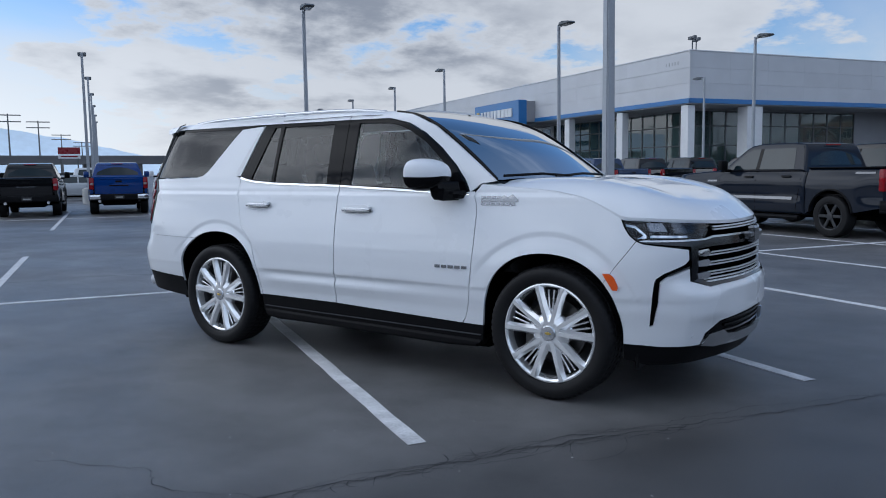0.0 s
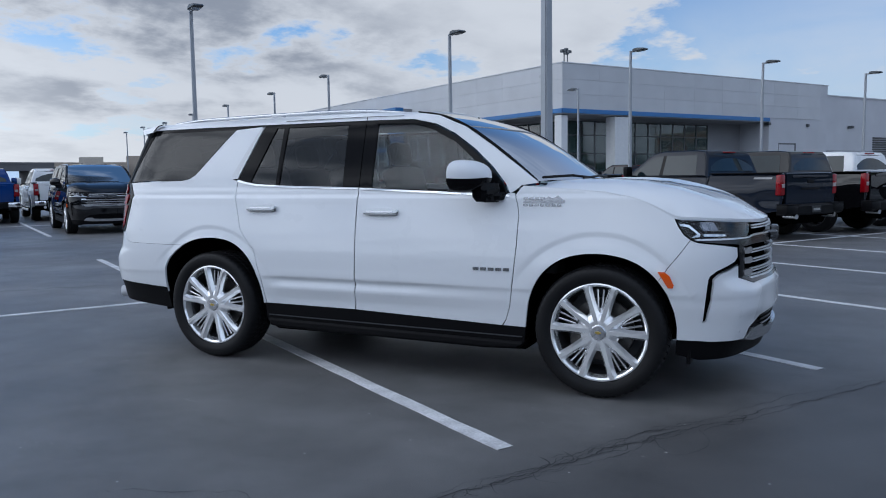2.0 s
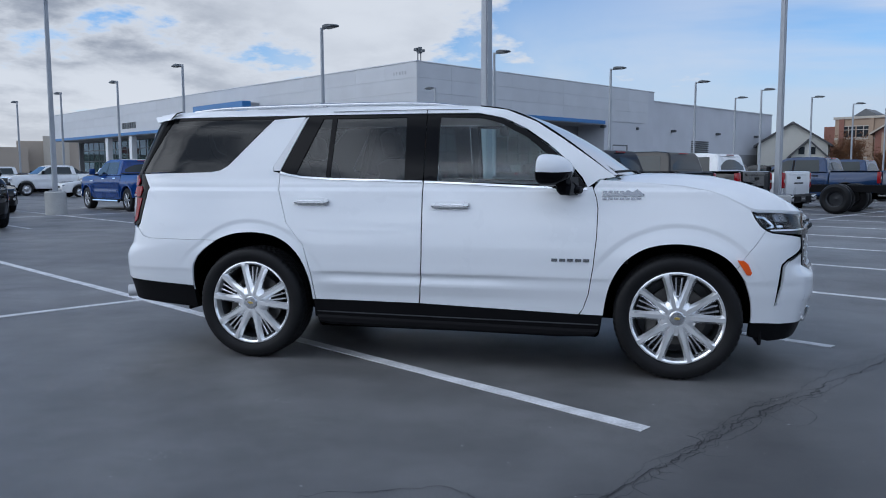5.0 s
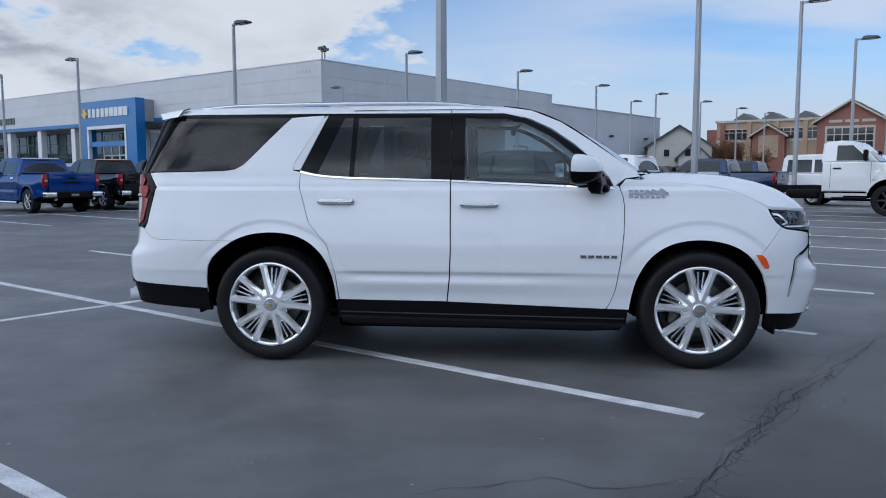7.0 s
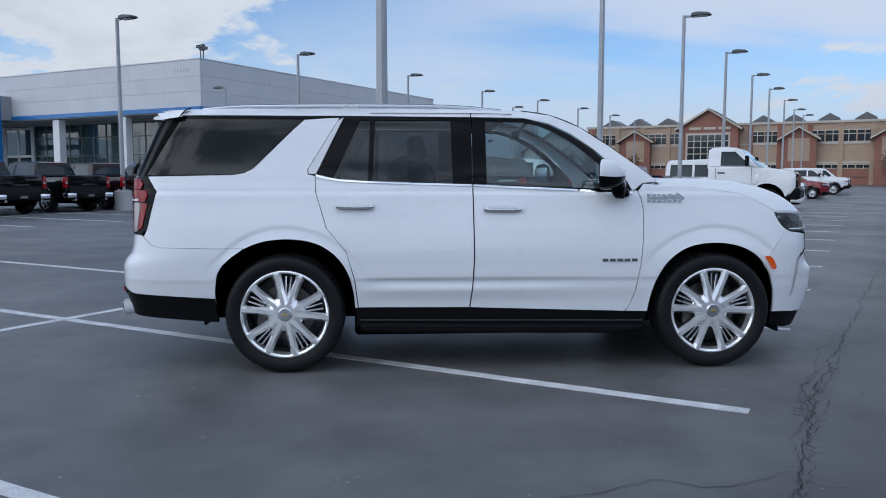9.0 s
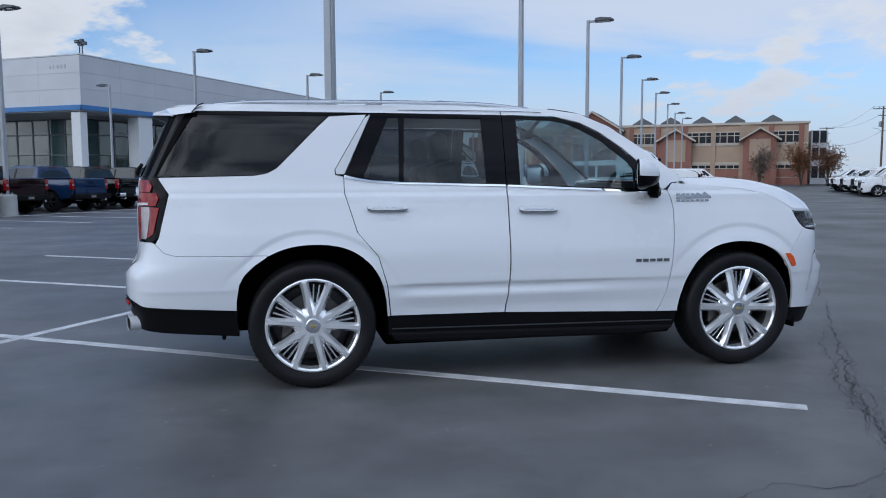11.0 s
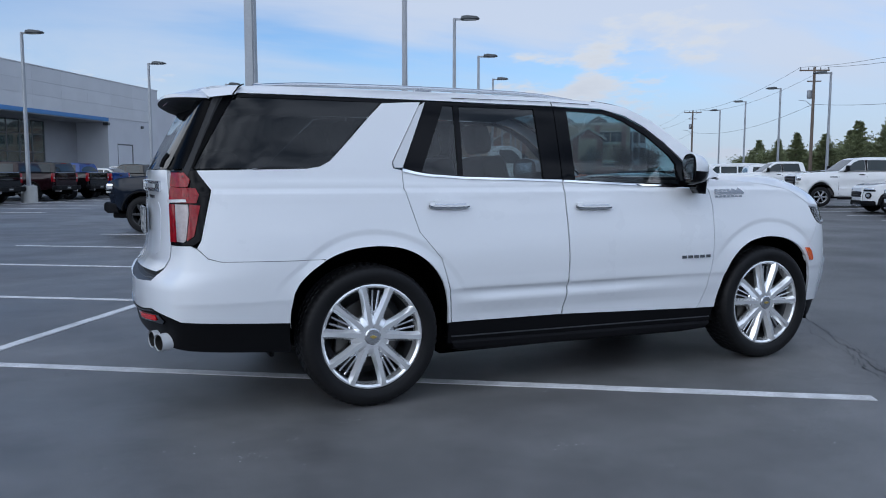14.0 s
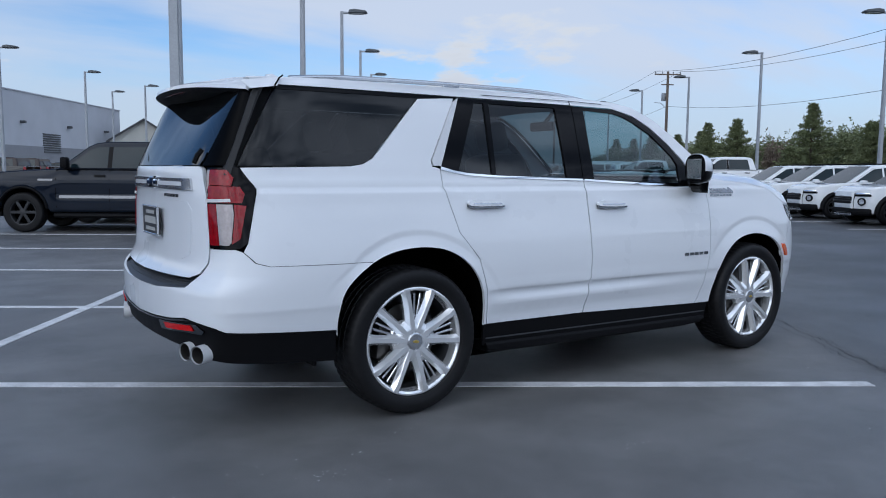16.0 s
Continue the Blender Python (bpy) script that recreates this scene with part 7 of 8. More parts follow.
    part("headliner", sheet([(-0.85, -0.66), (1.65, -0.66), (1.65, 0.66), (-0.85, 0.66)], lambda u, v, o: (u, v, lerp_table(mid_roof, u) - 0.07 - 0.03 * (abs(v) / 0.72) ** 2), 0.2), MAT["headliner"], car)
    dash = part("dashboard", prism([(2.15, 0.75), (2.12, 1.12), (2.2, 1.22), (2.5, 1.245), (2.75, 1.24), (2.75, 0.75)], lambda x, z: 0.84, 0.05, 0.15), MAT["cabin"], car)
    part("dash_screen", moved(block(-0.012, 0.012, -0.15, 0.15, -0.11, 0.11, 0.008), Matrix.Translation((2.14, -0.02, 1.12)) @ Matrix.Rotation(radians(-8), 4, "Y")), MAT["screen"], dash, "upright dark display")
    part("steering_wheel", moved(lathe([(0.17, -0.015), (0.185, -0.02), (0.20, 0.0), (0.185, 0.02), (0.17, 0.015)], 28, True), Matrix.Translation((1.95, 0.42, 1.12)) @ Matrix.Rotation(radians(-66), 4, "Y") @ Matrix.Rotation(radians(90), 4, "X")), MAT["leather"], car)
    for y in (-0.42, 0.42):
        seat(car, 1.38, y, "front_seat", MAT["leather"])
        seat(car, 0.45, y * 0.8, "rear_seat", MAT["leather"])
        seat(car, -0.35, y * 0.8, "third_row_seat", MAT["leather"])
    part("console", block(1.25, 2.15, -0.14, 0.14, 0.66, 0.98, 0.04, 2), MAT["cabin"], car)
    for sgn in (-1, 1):
        part("door_lining", sheet([(0.64, 0.62), (2.35, 0.62), (2.35, 1.25), (0.3, 1.31), (0.3, 1.05), (0.64, 1.02)], lambda u, v, o: tuple(Vector(shell(u, v, -0.09)) * 1.0) if sgn < 0 else (lambda p: (p[0], -p[1], p[2]))(shell(u, v, -0.09)), 0.15), MAT["cabin"], car)
        for a, b in ((1.37, 1.37), (0.25, 0.42), (-1.0, -0.8)):
            part("pillar_lining", tube([(a, -sgn * (shell(a, 1.33)[1] + 0.05), 1.33), (b, -sgn * (shell(b, 1.79)[1] + 0.05), 1.79)], 0.035, 8), MAT["cabin"], car)
    return car


large_suv(Matrix.Identity(4), "white_paint", "large pearl-white sport utility car with chrome wheels and black trim")


# ---------------------------------------------------------------- the other vehicles
def plain_wheel(parent, x, y, r, w, mat, spokes=6):
    m = pose(x, y, r, 0, 0, 180 if y > 0 else 0)
    rim = r * 0.62
    h = w / 2
    wh = part("wheel", moved(lathe([(rim - 0.03, 0.02), (rim - 0.02, -h + 0.05), (rim - 0.005, -h + 0.012), (rim + 0.008, -h + 0.008), (rim + 0.012, -h + 0.02)], 28), m), MAT[mat], parent)
    part("tyre", moved(lathe([(rim, -h + 0.02), (rim + 0.02, -h), (rim + 0.07, -h - 0.006), (r - 0.03, -h + 0.004), (r - 0.006, -h + 0.03), (r, -h + 0.06), (r, h - 0.06), (r - 0.006, h - 0.03), (r - 0.03, h), (rim, h - 0.02)], 36), m), MAT["tyre"], wh)
    part("barrel", moved(lathe([(rim - 0.03, -0.02), (rim - 0.04, 0.05), (0.0, 0.06)], 24), m), MAT["well"], wh)
    for k in range(spokes):
        g = block(0.03, rim - 0.005, -h + 0.008, -h + 0.045, -0.032, 0.032, 0.012)
        part("spoke", moved(g, m @ Matrix.Rotation(2 * math.pi * k / spokes, 4, "Y")), MAT[mat], wh)
    if LEAN[0]:
        part("wheel_disc", moved(lathe([(rim - 0.03, -h + 0.04), (rim * 0.6, -h + 0.05), (0.05, -h + 0.02), (0.0, -h + 0.02)], 20), m), MAT[mat], wh)
        return
    part("hub", moved(lathe([(0.075, -h + 0.04), (0.07, -h + 0.0), (0.0, -h - 0.005)], 16), m), MAT[mat], wh)


def arch_pts(cx, r, z0, zc, n=9):
    """An arch from behind the wheel to before it, over the top, foot at z0."""
    a0 = math.asin(max(-1, min(1, (z0 - zc) / r)))
    return [(cx - r * math.cos(a0 + (math.pi - 2 * a0) * i / n), zc + r * math.sin(a0 + (math.pi - 2 * a0) * i / n)) for i in range(n + 1)]


def on_side(width, out):
    return lambda u, v, o: (u, -(width(u, v) + out + o), v)


def pane(name, outline, width, mat, parent, out=0.004, thick=0.008, label="", step=0.25):
    g = sheet(outline, on_side(width, out), step, (), thick)
    part(name, g, mat, parent, label)
    part(name, mirrored(g), mat, parent, label)


def cross_pane(name, top, base, y_top, y_base, mat, parent, out=0.006, label=""):
    """A pane right across, between a top and a base edge given as (x, z)."""
    d = Vector((base[0] - top[0], 0, base[1] - top[1])).normalized()
    n = Vector((-d.z, 0, d.x))
    if n.z < 0:
        n = -n
    vs = []
    for j in range(5):
        f = j / 4
        for i in range(9):
            u = -1 + i / 4
            p = Vector((top[0] + (base[0] - top[0]) * f, u * (y_top + (y_base - y_top) * f), top[1] + (base[1] - top[1]) * f)) + n * out
            p.x -= 0.010 * abs(u) ** 2.5 * (1 if base[0] > top[0] else -1)
            vs.append(p)
    return part(name, (vs, [(j * 9 + i, j * 9 + i + 1, j * 9 + i + 10, j * 9 + i + 9) for j in range(4) for i in range(8)]), mat, parent, label)


def seams(lines, width, parent):
    for pts in lines:
        o = [(x - 0.006, z) for x, z in pts] + [(x + 0.006, z) for x, z in reversed(pts)]
        pane("door_seam", o, width, MAT["well"], parent, 0.003, 0.0)


def pickup(m, paint, wheel="wheel_dark", label="", group="", bright=True, hood_text=False):
    """A full-size crew-cab pickup; rear axle at x = 0, nose along +x."""
    t = thing("pickup_truck", label, "pickup truck", m, group)
    P = MAT[paint]

    def w_low(x, z):
        flare = max(smooth((0.80 - abs(x - cx)) / 0.25) for cx in (0.0, 3.75))
        hollow = 0.022 * smooth(1 - abs(z - 0.84) / 0.16) * (1 - flare)
        return (0.985 + 0.022 * flare * smooth((1.25 - z) / 0.25) - hollow - 0.75 * max(0, z - 1.0) ** 2 - 0.10 * max(0, 0.6 - z)) - 0.18 * smooth((x - 4.1) / 0.65) ** 2 - 0.02 * smooth((-0.7 - x) / 0.5)

    def w_cab(x, z):
        return 0.925 - 0.34 * max(0, z - 1.30)

    ra, fa = arch_pts(0.0, 0.50, 0.50, 0.44), arch_pts(3.75, 0.50, 0.50, 0.44)
    body = [(0.62, 0.42), (3.2, 0.42), *fa, (4.33, 0.52), (4.62, 0.60), (4.70, 0.85), (4.70, 1.08), (4.64, 1.18), (4.4, 1.245), (3.7, 1.30), (3.02, 1.335), (0.70, 1.335), (0.62, 1.30)]
    part("body", prism(body, w_low, 0.06, 0.10), P, t)
    bed = [(-1.10, 0.62), *ra, (0.60, 0.46), (0.60, 1.33), (0.58, 1.365), (-1.06, 1.375), (-1.12, 1.34)]
    for sgn in (1, -1):
        g = sheet(bed, lambda u, v, o: (u, -(w_low(u, v) + o), v), 0.10, (), 0.09)
        b = part("bed_side", g if sgn > 0 else mirrored(g), P, t)
        part("bed_rail", block(-1.10, 0.60, -sgn * 0.90 - 0.05, -sgn * 0.90 + 0.05, 1.36, 1.385, 0.01), MAT["black_plastic"], b)
    part("bed_floor", block(-1.08, 0.62, -0.9, 0.9, 0.80, 0.86), MAT["black_plastic"], t)
    gate = part("tailgate", prism([(-1.15, 0.74), (-1.165, 1.05), (-1.155, 1.36), (-1.10, 1.375), (-1.08, 0.74)], lambda x, z: 0.80, 0.012, 0.2), P, t)
    part("gate_step", block(-1.172, -1.15, -0.62, 0.62, 1.27, 1.32, 0.008), P, gate)
    part("badge_bar", block(-1.174, -1.16, -0.32, 0.32, 1.03, 1.07, 0.004), MAT["black_plastic"] if paint != "black_paint" else MAT["dark_chrome"], gate)
    part("gate_handle", block(-1.176, -1.15, -0.11, 0.11, 1.16, 1.23, 0.01), MAT["black_plastic"], gate)
    bm_ = MAT["chrome"] if bright else MAT["black_plastic"]
    rb = part("rear_bumper", prism([(-1.30, 0.56), (-1.30, 0.70), (-1.27, 0.745), (-1.05, 0.745), (-1.05, 0.52), (-1.24, 0.52)], lambda x, z: 0.98, 0.03, 0.2), MAT["black_plastic"], t)
    for sgn in (1, -1):
        part("bumper_corner", block(-1.312, -1.06, sgn * 0.80 - 0.185, sgn * 0.80 + 0.19, 0.565, 0.735, 0.03, 2), bm_, rb)
    part("bumper_step", block(-1.305, -1.06, -0.98, -0.55, 0.735, 0.752, 0.004), MAT["black_plastic"], rb)
    part("bumper_step", block(-1.305, -1.06, 0.55, 0.98, 0.735, 0.752, 0.004), MAT["black_plastic"], rb)
    pl = part("plate", block(-1.312, -1.30, -0.16, 0.16, 0.57, 0.70, 0.004), MAT["plate"], rb)
    part("plate_bar", block(-1.315, -1.311, -0.11, 0.11, 0.61, 0.655), MAT["plate_pale"], pl)
    for sgn in (1, -1):
        tl = part("tail_lamp", block(-1.145, -1.02, sgn * 0.90 - 0.082, sgn * 0.90 + 0.082, 0.92, 1.34, 0.03, 2), MAT["red_lens"], t, "red tail lamp")
        part("reverse_lens", block(-1.150, -1.10, sgn * 0.89 - 0.055, sgn * 0.89 + 0.055, 1.07, 1.16, 0.01), MAT["pale_lens"], tl)
        part("exhaust", tube([(-1.0, sgn * 0.62, 0.50), (-1.30, sgn * 0.66, 0.50)], 0.05, 12), MAT["chrome"], t)
        hl = part("headlamp", block(4.50, 4.69, sgn * 0.80 - 0.13, sgn * 0.80 + 0.09, 0.98, 1.12, 0.03, 2), MAT["lamp_bowl"], t, "clear headlamp")
        part("light_strip", block(4.60, 4.71, sgn * 0.80 - 0.12, sgn * 0.80 + 0.06, 0.90, 0.94, 0.01), MAT["lamp_glass"], hl)
        part("tow_hook", block(4.70, 4.79, sgn * 0.42 - 0.03, sgn * 0.42 + 0.03, 0.48, 0.56, 0.02), MAT["dark_chrome"], t)
        mir = part("door_mirror", block(2.72, 2.86, -sgn * 1.13 - 0.10, -sgn * 1.13 + 0.10, 1.33, 1.57, 0.04, 2), MAT["black_plastic"] if not bright else P, t)
        part("mirror_arm", block(2.76, 2.86, -sgn * 0.97 - 0.08, -sgn * 0.97 + 0.08, 1.30, 1.36, 0.015), MAT["black_plastic"], mir)
        part("step_bar", tube([(0.75, sgn * 0.99, 0.36), (3.1, sgn * 0.99, 0.36)], 0.05, 10), MAT["chrome"] if bright else MAT["black_plastic"], t)
        for cx, arch in ((0.0, arch_pts(0.0, 0.505, 0.50, 0.44, 14)), (3.75, arch_pts(3.75, 0.505, 0.50, 0.44, 14))):
            part("arch_lip", tube([(x, -sgn * (w_low(x, z) - 0.005), z) for x, z in arch], 0.025, 6), MAT["black_plastic"] if not bright else P, t)
            wv = [(cx + 0.52 * math.cos(math.pi * k / 10), y, 0.44 + 0.52 * math.sin(math.pi * k / 10)) for k in range(11) for y in (-sgn * 0.95, -sgn * 0.5)]
            part("wheel_well", (wv, [(2 * k, 2 * k + 1, 2 * k + 3, 2 * k + 2) for k in range(10)] + [tuple(2 * k + 1 for k in range(11))]), MAT["well"], t)
    part("grille", block(4.66, 4.735, -0.66, 0.66, 0.74, 1.12, 0.03), MAT["black_plastic"], t)
    for z in (0.84, 0.93, 1.02):
        part("grille_bar", block(4.73, 4.75, -0.64, 0.64, z - 0.014, z + 0.014, 0.006), MAT["dark_chrome"] if not bright else MAT["chrome"], t)
    part("front_bumper", prism([(4.35, 0.46), (4.40, 0.66), (4.72, 0.70), (4.80, 0.66), (4.80, 0.50), (4.70, 0.44)], lambda x, z: 0.97 - 0.14 * smooth((x - 4.45) / 0.35), 0.03, 0.15), bm_, t)
    part("skid", block(4.3, 4.66, -0.7, 0.7, 0.32, 0.46, 0.03), MAT["black_plastic"], t)
    # cab
    cab = [(0.68, 1.30), (0.80, 1.78), (0.88, 1.87), (1.2, 1.905), (2.05, 1.905), (2.30, 1.865), (2.45, 1.80), (3.08, 1.30)]
    c = part("cab", prism(cab, w_cab, 0.05, 0.15), P, t)
    seal = MAT["gloss_black"]
    pane("window", [(2.02, 1.35), (2.02, 1.79), (2.24, 1.785), (2.42, 1.71), (2.86, 1.35)], w_cab, MAT["far_glass"], c, 0.004)
    pane("window", [(0.98, 1.35), (1.06, 1.79), (1.92, 1.79), (1.92, 1.35)], w_cab, MAT["far_glass"], c, 0.004)
    pane("pillar_trim", [(1.93, 1.35), (1.93, 1.79), (2.01, 1.79), (2.01, 1.35)], w_cab, seal, c, 0.003)
    pane("belt_trim", [(0.80, 1.325), (0.80, 1.342), (2.92, 1.342), (2.94, 1.325)], w_cab, MAT["chrome"] if bright else seal, c, 0.006)
    cross_pane("windscreen", (2.44, 1.80), (3.03, 1.345), 0.66, 0.84, MAT["far_glass"], c, 0.012)
    cross_pane("rear_window", (0.83, 1.80), (0.715, 1.42), 0.64, 0.74, MAT["far_glass"], c, 0.02)
    part("brake_light", block(0.79, 0.83, -0.2, 0.2, 1.835, 1.86, 0.004), MAT["red_lens"], c)
    for x, z in ((1.02, 1.20), (2.05, 1.19)):
        pane("door_handle", [(x, z - 0.02), (x, z + 0.02), (x + 0.22, z + 0.02), (x + 0.22, z - 0.02)], w_low, MAT["black_plastic"] if not bright else MAT["chrome"], t, 0.03, 0.03)
    seams([[(0.82, 0.75), (0.72, 1.33)], [(0.86, 0.50), (0.82, 0.75)], [(1.965, 0.48), (1.965, 1.33)], [(3.06, 0.52), (3.06, 1.31)], [(0.61, 0.55), (0.61, 1.33)]], w_low, t)
    pane("door_molding", [(0.95, 0.72), (0.95, 0.78), (3.0, 0.78), (3.0, 0.72)], w_low, MAT["dark_chrome"] if hood_text else P, t, 0.012, 0.01)
    pane("fender_badge", [(3.12, 1.08), (3.12, 1.12), (3.42, 1.12), (3.42, 1.08)], w_low, MAT["satin_chrome"] if bright else MAT["dark_chrome"], t, 0.006, 0.004)
    if hood_text:
        pane("bed_decal", [(-0.92, 1.25), (-0.92, 1.29), (-0.50, 1.29), (-0.50, 1.25)], w_low, MAT["dark_chrome"], t, 0.004, 0.0)
    part("underbody", join(block(-1.1, 4.4, -0.55, 0.55, 0.34, 0.60, 0.03), block(-0.08, 0.08, -0.85, 0.85, 0.36, 0.5), block(3.67, 3.83, -0.85, 0.85, 0.36, 0.5)), MAT["well"], t)
    for x in (0.0, 3.75):
        for y in (-0.86, 0.86):
            plain_wheel(t, x, y, 0.42, 0.28, wheel)
    return t


def small_car(name, m, paint, spec, label, group="", wheel="steel_wheel"):
    """A crossover, saloon, hatch or van from a handful of measures; rear axle at x = 0, nose along +x."""
    t = thing(name, label, spec["kind"], m, group)
    P = MAT[paint]
    wb, r, hw = spec["wb"], spec["r"], spec["hw"]
    zb = spec["belt"]

    def w_low(x, z):
        return (hw - 0.08 * max(0, z - 0.7) - 0.10 * max(0, 0.45 - z)) - spec.get("taper", 0.20) * smooth((x - wb - 0.25) / 0.65) ** 2 - 0.10 * smooth((-0.45 - x) / 0.5) ** 2

    def w_top(x, z):
        return hw - 0.06 - spec.get("lean", 0.34) * max(0, z - zb + 0.04)

    ra, fa = arch_pts(0.0, r + 0.065, 0.30, r + 0.01), arch_pts(wb, r + 0.065, 0.30, r + 0.01)
    f, b = spec["front"], spec["back"]
    body = [(-b + 0.06, 0.36), *ra, *fa, (wb + f - 0.12, 0.26), (wb + f - 0.02, 0.40), (wb + f, 0.62), (wb + f - 0.04, spec["nose"]), *[(wb + x, z) for x, z in spec["hood"]], *spec["deck"], (-b, 0.75), (-b - 0.01, 0.5)]
    part("body", prism(body, w_low, 0.06, 0.14), P, t)
    c = part("cabin", prism(spec["cab"], w_top, 0.06, 0.14), P if spec.get("painted_roof", True) else MAT["gloss_black"], t)
    for o in spec["windows"]:
        pane("window", o, w_top, MAT["far_glass"], c, 0.005)
    cross_pane("windscreen", *spec["screen"], MAT["far_glass"], c, 0.014)
    cross_pane("rear_window", *spec["rear"], MAT["far_glass"], c, 0.014)
    seams(spec["seams"], w_low, t)
    trim = MAT["black_plastic"]
    for sgn in (1, -1):
        if spec.get("slim"):
            part("headlamp", moved(block(-0.19, 0.19, -0.06, 0.06, spec["nose"] - 0.075, spec["nose"] - 0.015, 0.02, 2), pose(wb + 0.66, sgn * 0.645, 0, 0, 0, -sgn * 48)), MAT["lamp_bowl"], t, "slim clear headlamp")
            part("lamp_surround", moved(block(-0.21, 0.20, -0.055, 0.055, spec["nose"] - 0.12, spec["nose"] - 0.07, 0.015, 2), pose(wb + 0.66, sgn * 0.645, 0, 0, 0, -sgn * 48)), MAT["gloss_black"], t)
            out = pose(wb + 0.66, sgn * 0.62, 0, 0, 0, sgn * 42)
            part("fog_lamp", moved(lathe_x(-0.12, 0.075, 0.0, 0.62, 0.105), out), trim, t, "black lamp pod")
            part("fog_lens", moved(lathe_x(-0.08, 0.088, 0.0, 0.62, 0.066), out), MAT["lamp_bowl"], t)
            part("bumper_corner", moved(block(-0.30, 0.085, -0.27, 0.25, 0.25, 0.44, 0.05, 2), out), trim, t, "black lower bumper corner")
        else:
            part("headlamp", block(wb + f - 0.24, wb + f - 0.03, sgn * (hw - 0.30) - 0.16, sgn * (hw - 0.30) + 0.14, spec["nose"] - 0.15, spec["nose"] - 0.03, 0.035, 2), MAT["lamp_bowl"], t, "clear headlamp")
            part("fog_lamp", lathe_x(wb + f - 0.10, wb + f - 0.012, sgn * (hw - 0.24), 0.50, 0.075), trim, t)
            part("fog_lens", lathe_x(wb + f - 0.05, wb + f - 0.006, sgn * (hw - 0.24), 0.50, 0.05), MAT["lamp_bowl"], t)
        part("tail_lamp", block(-b + 0.0, -b + 0.20, sgn * (hw - 0.17) - 0.10, sgn * (hw - 0.17) + 0.10, zb - 0.26, zb - 0.06, 0.03, 2), MAT["red_lens"], t, "red tail lamp")
        mir = part("door_mirror", block(spec["mirror"] - 0.09, spec["mirror"] + 0.09, -sgn * (hw + 0.08) - 0.09, -sgn * (hw + 0.08) + 0.09, zb, zb + 0.15, 0.04, 2), P, t)
        part("mirror_glass", block(spec["mirror"] - 0.1, spec["mirror"] - 0.085, -sgn * (hw + 0.08) - 0.07, -sgn * (hw + 0.08) + 0.07, zb + 0.02, zb + 0.13, 0.005), MAT["chrome"], mir)
        if spec.get("rails"):
            part("roof_rail", tube([(spec["rails"][0], sgn * (w_top(0, spec["top"]) - 0.07), spec["top"] - 0.02), (spec["rails"][0] + 0.15, sgn * (w_top(0, spec["top"]) - 0.07), spec["top"] + 0.035), (spec["rails"][1] - 0.15, sgn * (w_top(0, spec["top"]) - 0.07), spec["top"] + 0.035), (spec["rails"][1], sgn * (w_top(0, spec["top"]) - 0.07), spec["top"] - 0.02)], 0.018, 6), trim, t)
        for cx, arch in ((0.0, ra), (wb, fa)):
            part("arch_lip", tube([(x, -sgn * (w_low(x, z) - 0.008), z) for x, z in arch], 0.075 if spec.get("clad") else 0.03, 6), trim if spec.get("clad") else P, t)
            wv = [(cx + (r + 0.08) * math.cos(math.pi * k / 10), y, r + (r + 0.08) * math.sin(math.pi * k / 10)) for k in range(11) for y in (-sgn * (hw - 0.06), -sgn * 0.45)]
            part("wheel_well", (wv, [(2 * k, 2 * k + 1, 2 * k + 3, 2 * k + 2) for k in range(10)] + [tuple(2 * k + 1 for k in range(11))]), MAT["well"], t)
        if spec.get("clad"):
            pane("cladding", [(r + 0.10, 0.27), (r + 0.10, 0.42), (wb - r - 0.10, 0.42), (wb - r - 0.10, 0.27)], w_low, trim, t, 0.008, 0.01) if sgn > 0 else None
    fx = wb + f
    gr = part("grille", block(fx - 0.10, fx + 0.004, -hw + spec.get("grille", 0.46), hw - spec.get("grille", 0.46), 0.54, spec["nose"] - 0.12, 0.03), trim, t)
    for z in (0.64, 0.70):
        part("grille_bar", block(fx - 0.02, fx + 0.012, -hw + spec.get("grille", 0.44), hw - spec.get("grille", 0.44), z - 0.008, z + 0.008, 0.004), MAT["dark_chrome"], gr)
    part("emblem", block(fx - 0.01, fx + 0.018, -0.09, 0.09, spec["nose"] - 0.145, spec["nose"] - 0.105, 0.008), MAT["chrome"], gr)
    part("lower_grille", block(fx - 0.12, fx + 0.0, -hw + spec.get("grille", 0.36), hw - spec.get("grille", 0.36), 0.32, 0.46, 0.03), trim, t)
    part("skid_plate", block(fx - 0.14, fx - 0.01, -hw + spec.get("grille", 0.42), hw - spec.get("grille", 0.42), 0.23, 0.31, 0.03), MAT["satin_chrome"] if spec.get("clad") else trim, t)
    pl = part("plate", block(-b - 0.022, -b - 0.005, -0.16, 0.16, 0.62, 0.76, 0.004), MAT["plate"], t)
    part("plate_bar", block(-b - 0.025, -b - 0.021, -0.11, 0.11, 0.67, 0.715), MAT["plate_pale"], pl)
    for x in spec["handles"]:
        pane("door_handle", [(x, zb - 0.115), (x, zb - 0.085), (x + 0.19, zb - 0.085), (x + 0.19, zb - 0.115)], w_low, P, t, 0.025, 0.025)
    part("underbody", block(-b + 0.15, wb + f - 0.2, -hw + 0.3, hw - 0.3, 0.20, 0.42, 0.03), MAT["well"], t)
    for x in (0.0, wb):
        for y in (-hw + 0.11, hw - 0.11):
            plain_wheel(t, x, y, r, 0.22, wheel)
    return t


def lathe_x(x0, x1, y, z, r):
    v, f = lathe([(0.0, x0), (r, x0), (r, x1), (0.0, x1)], 16)
    return [(b, y + a, z + c) for a, b, c in v], f


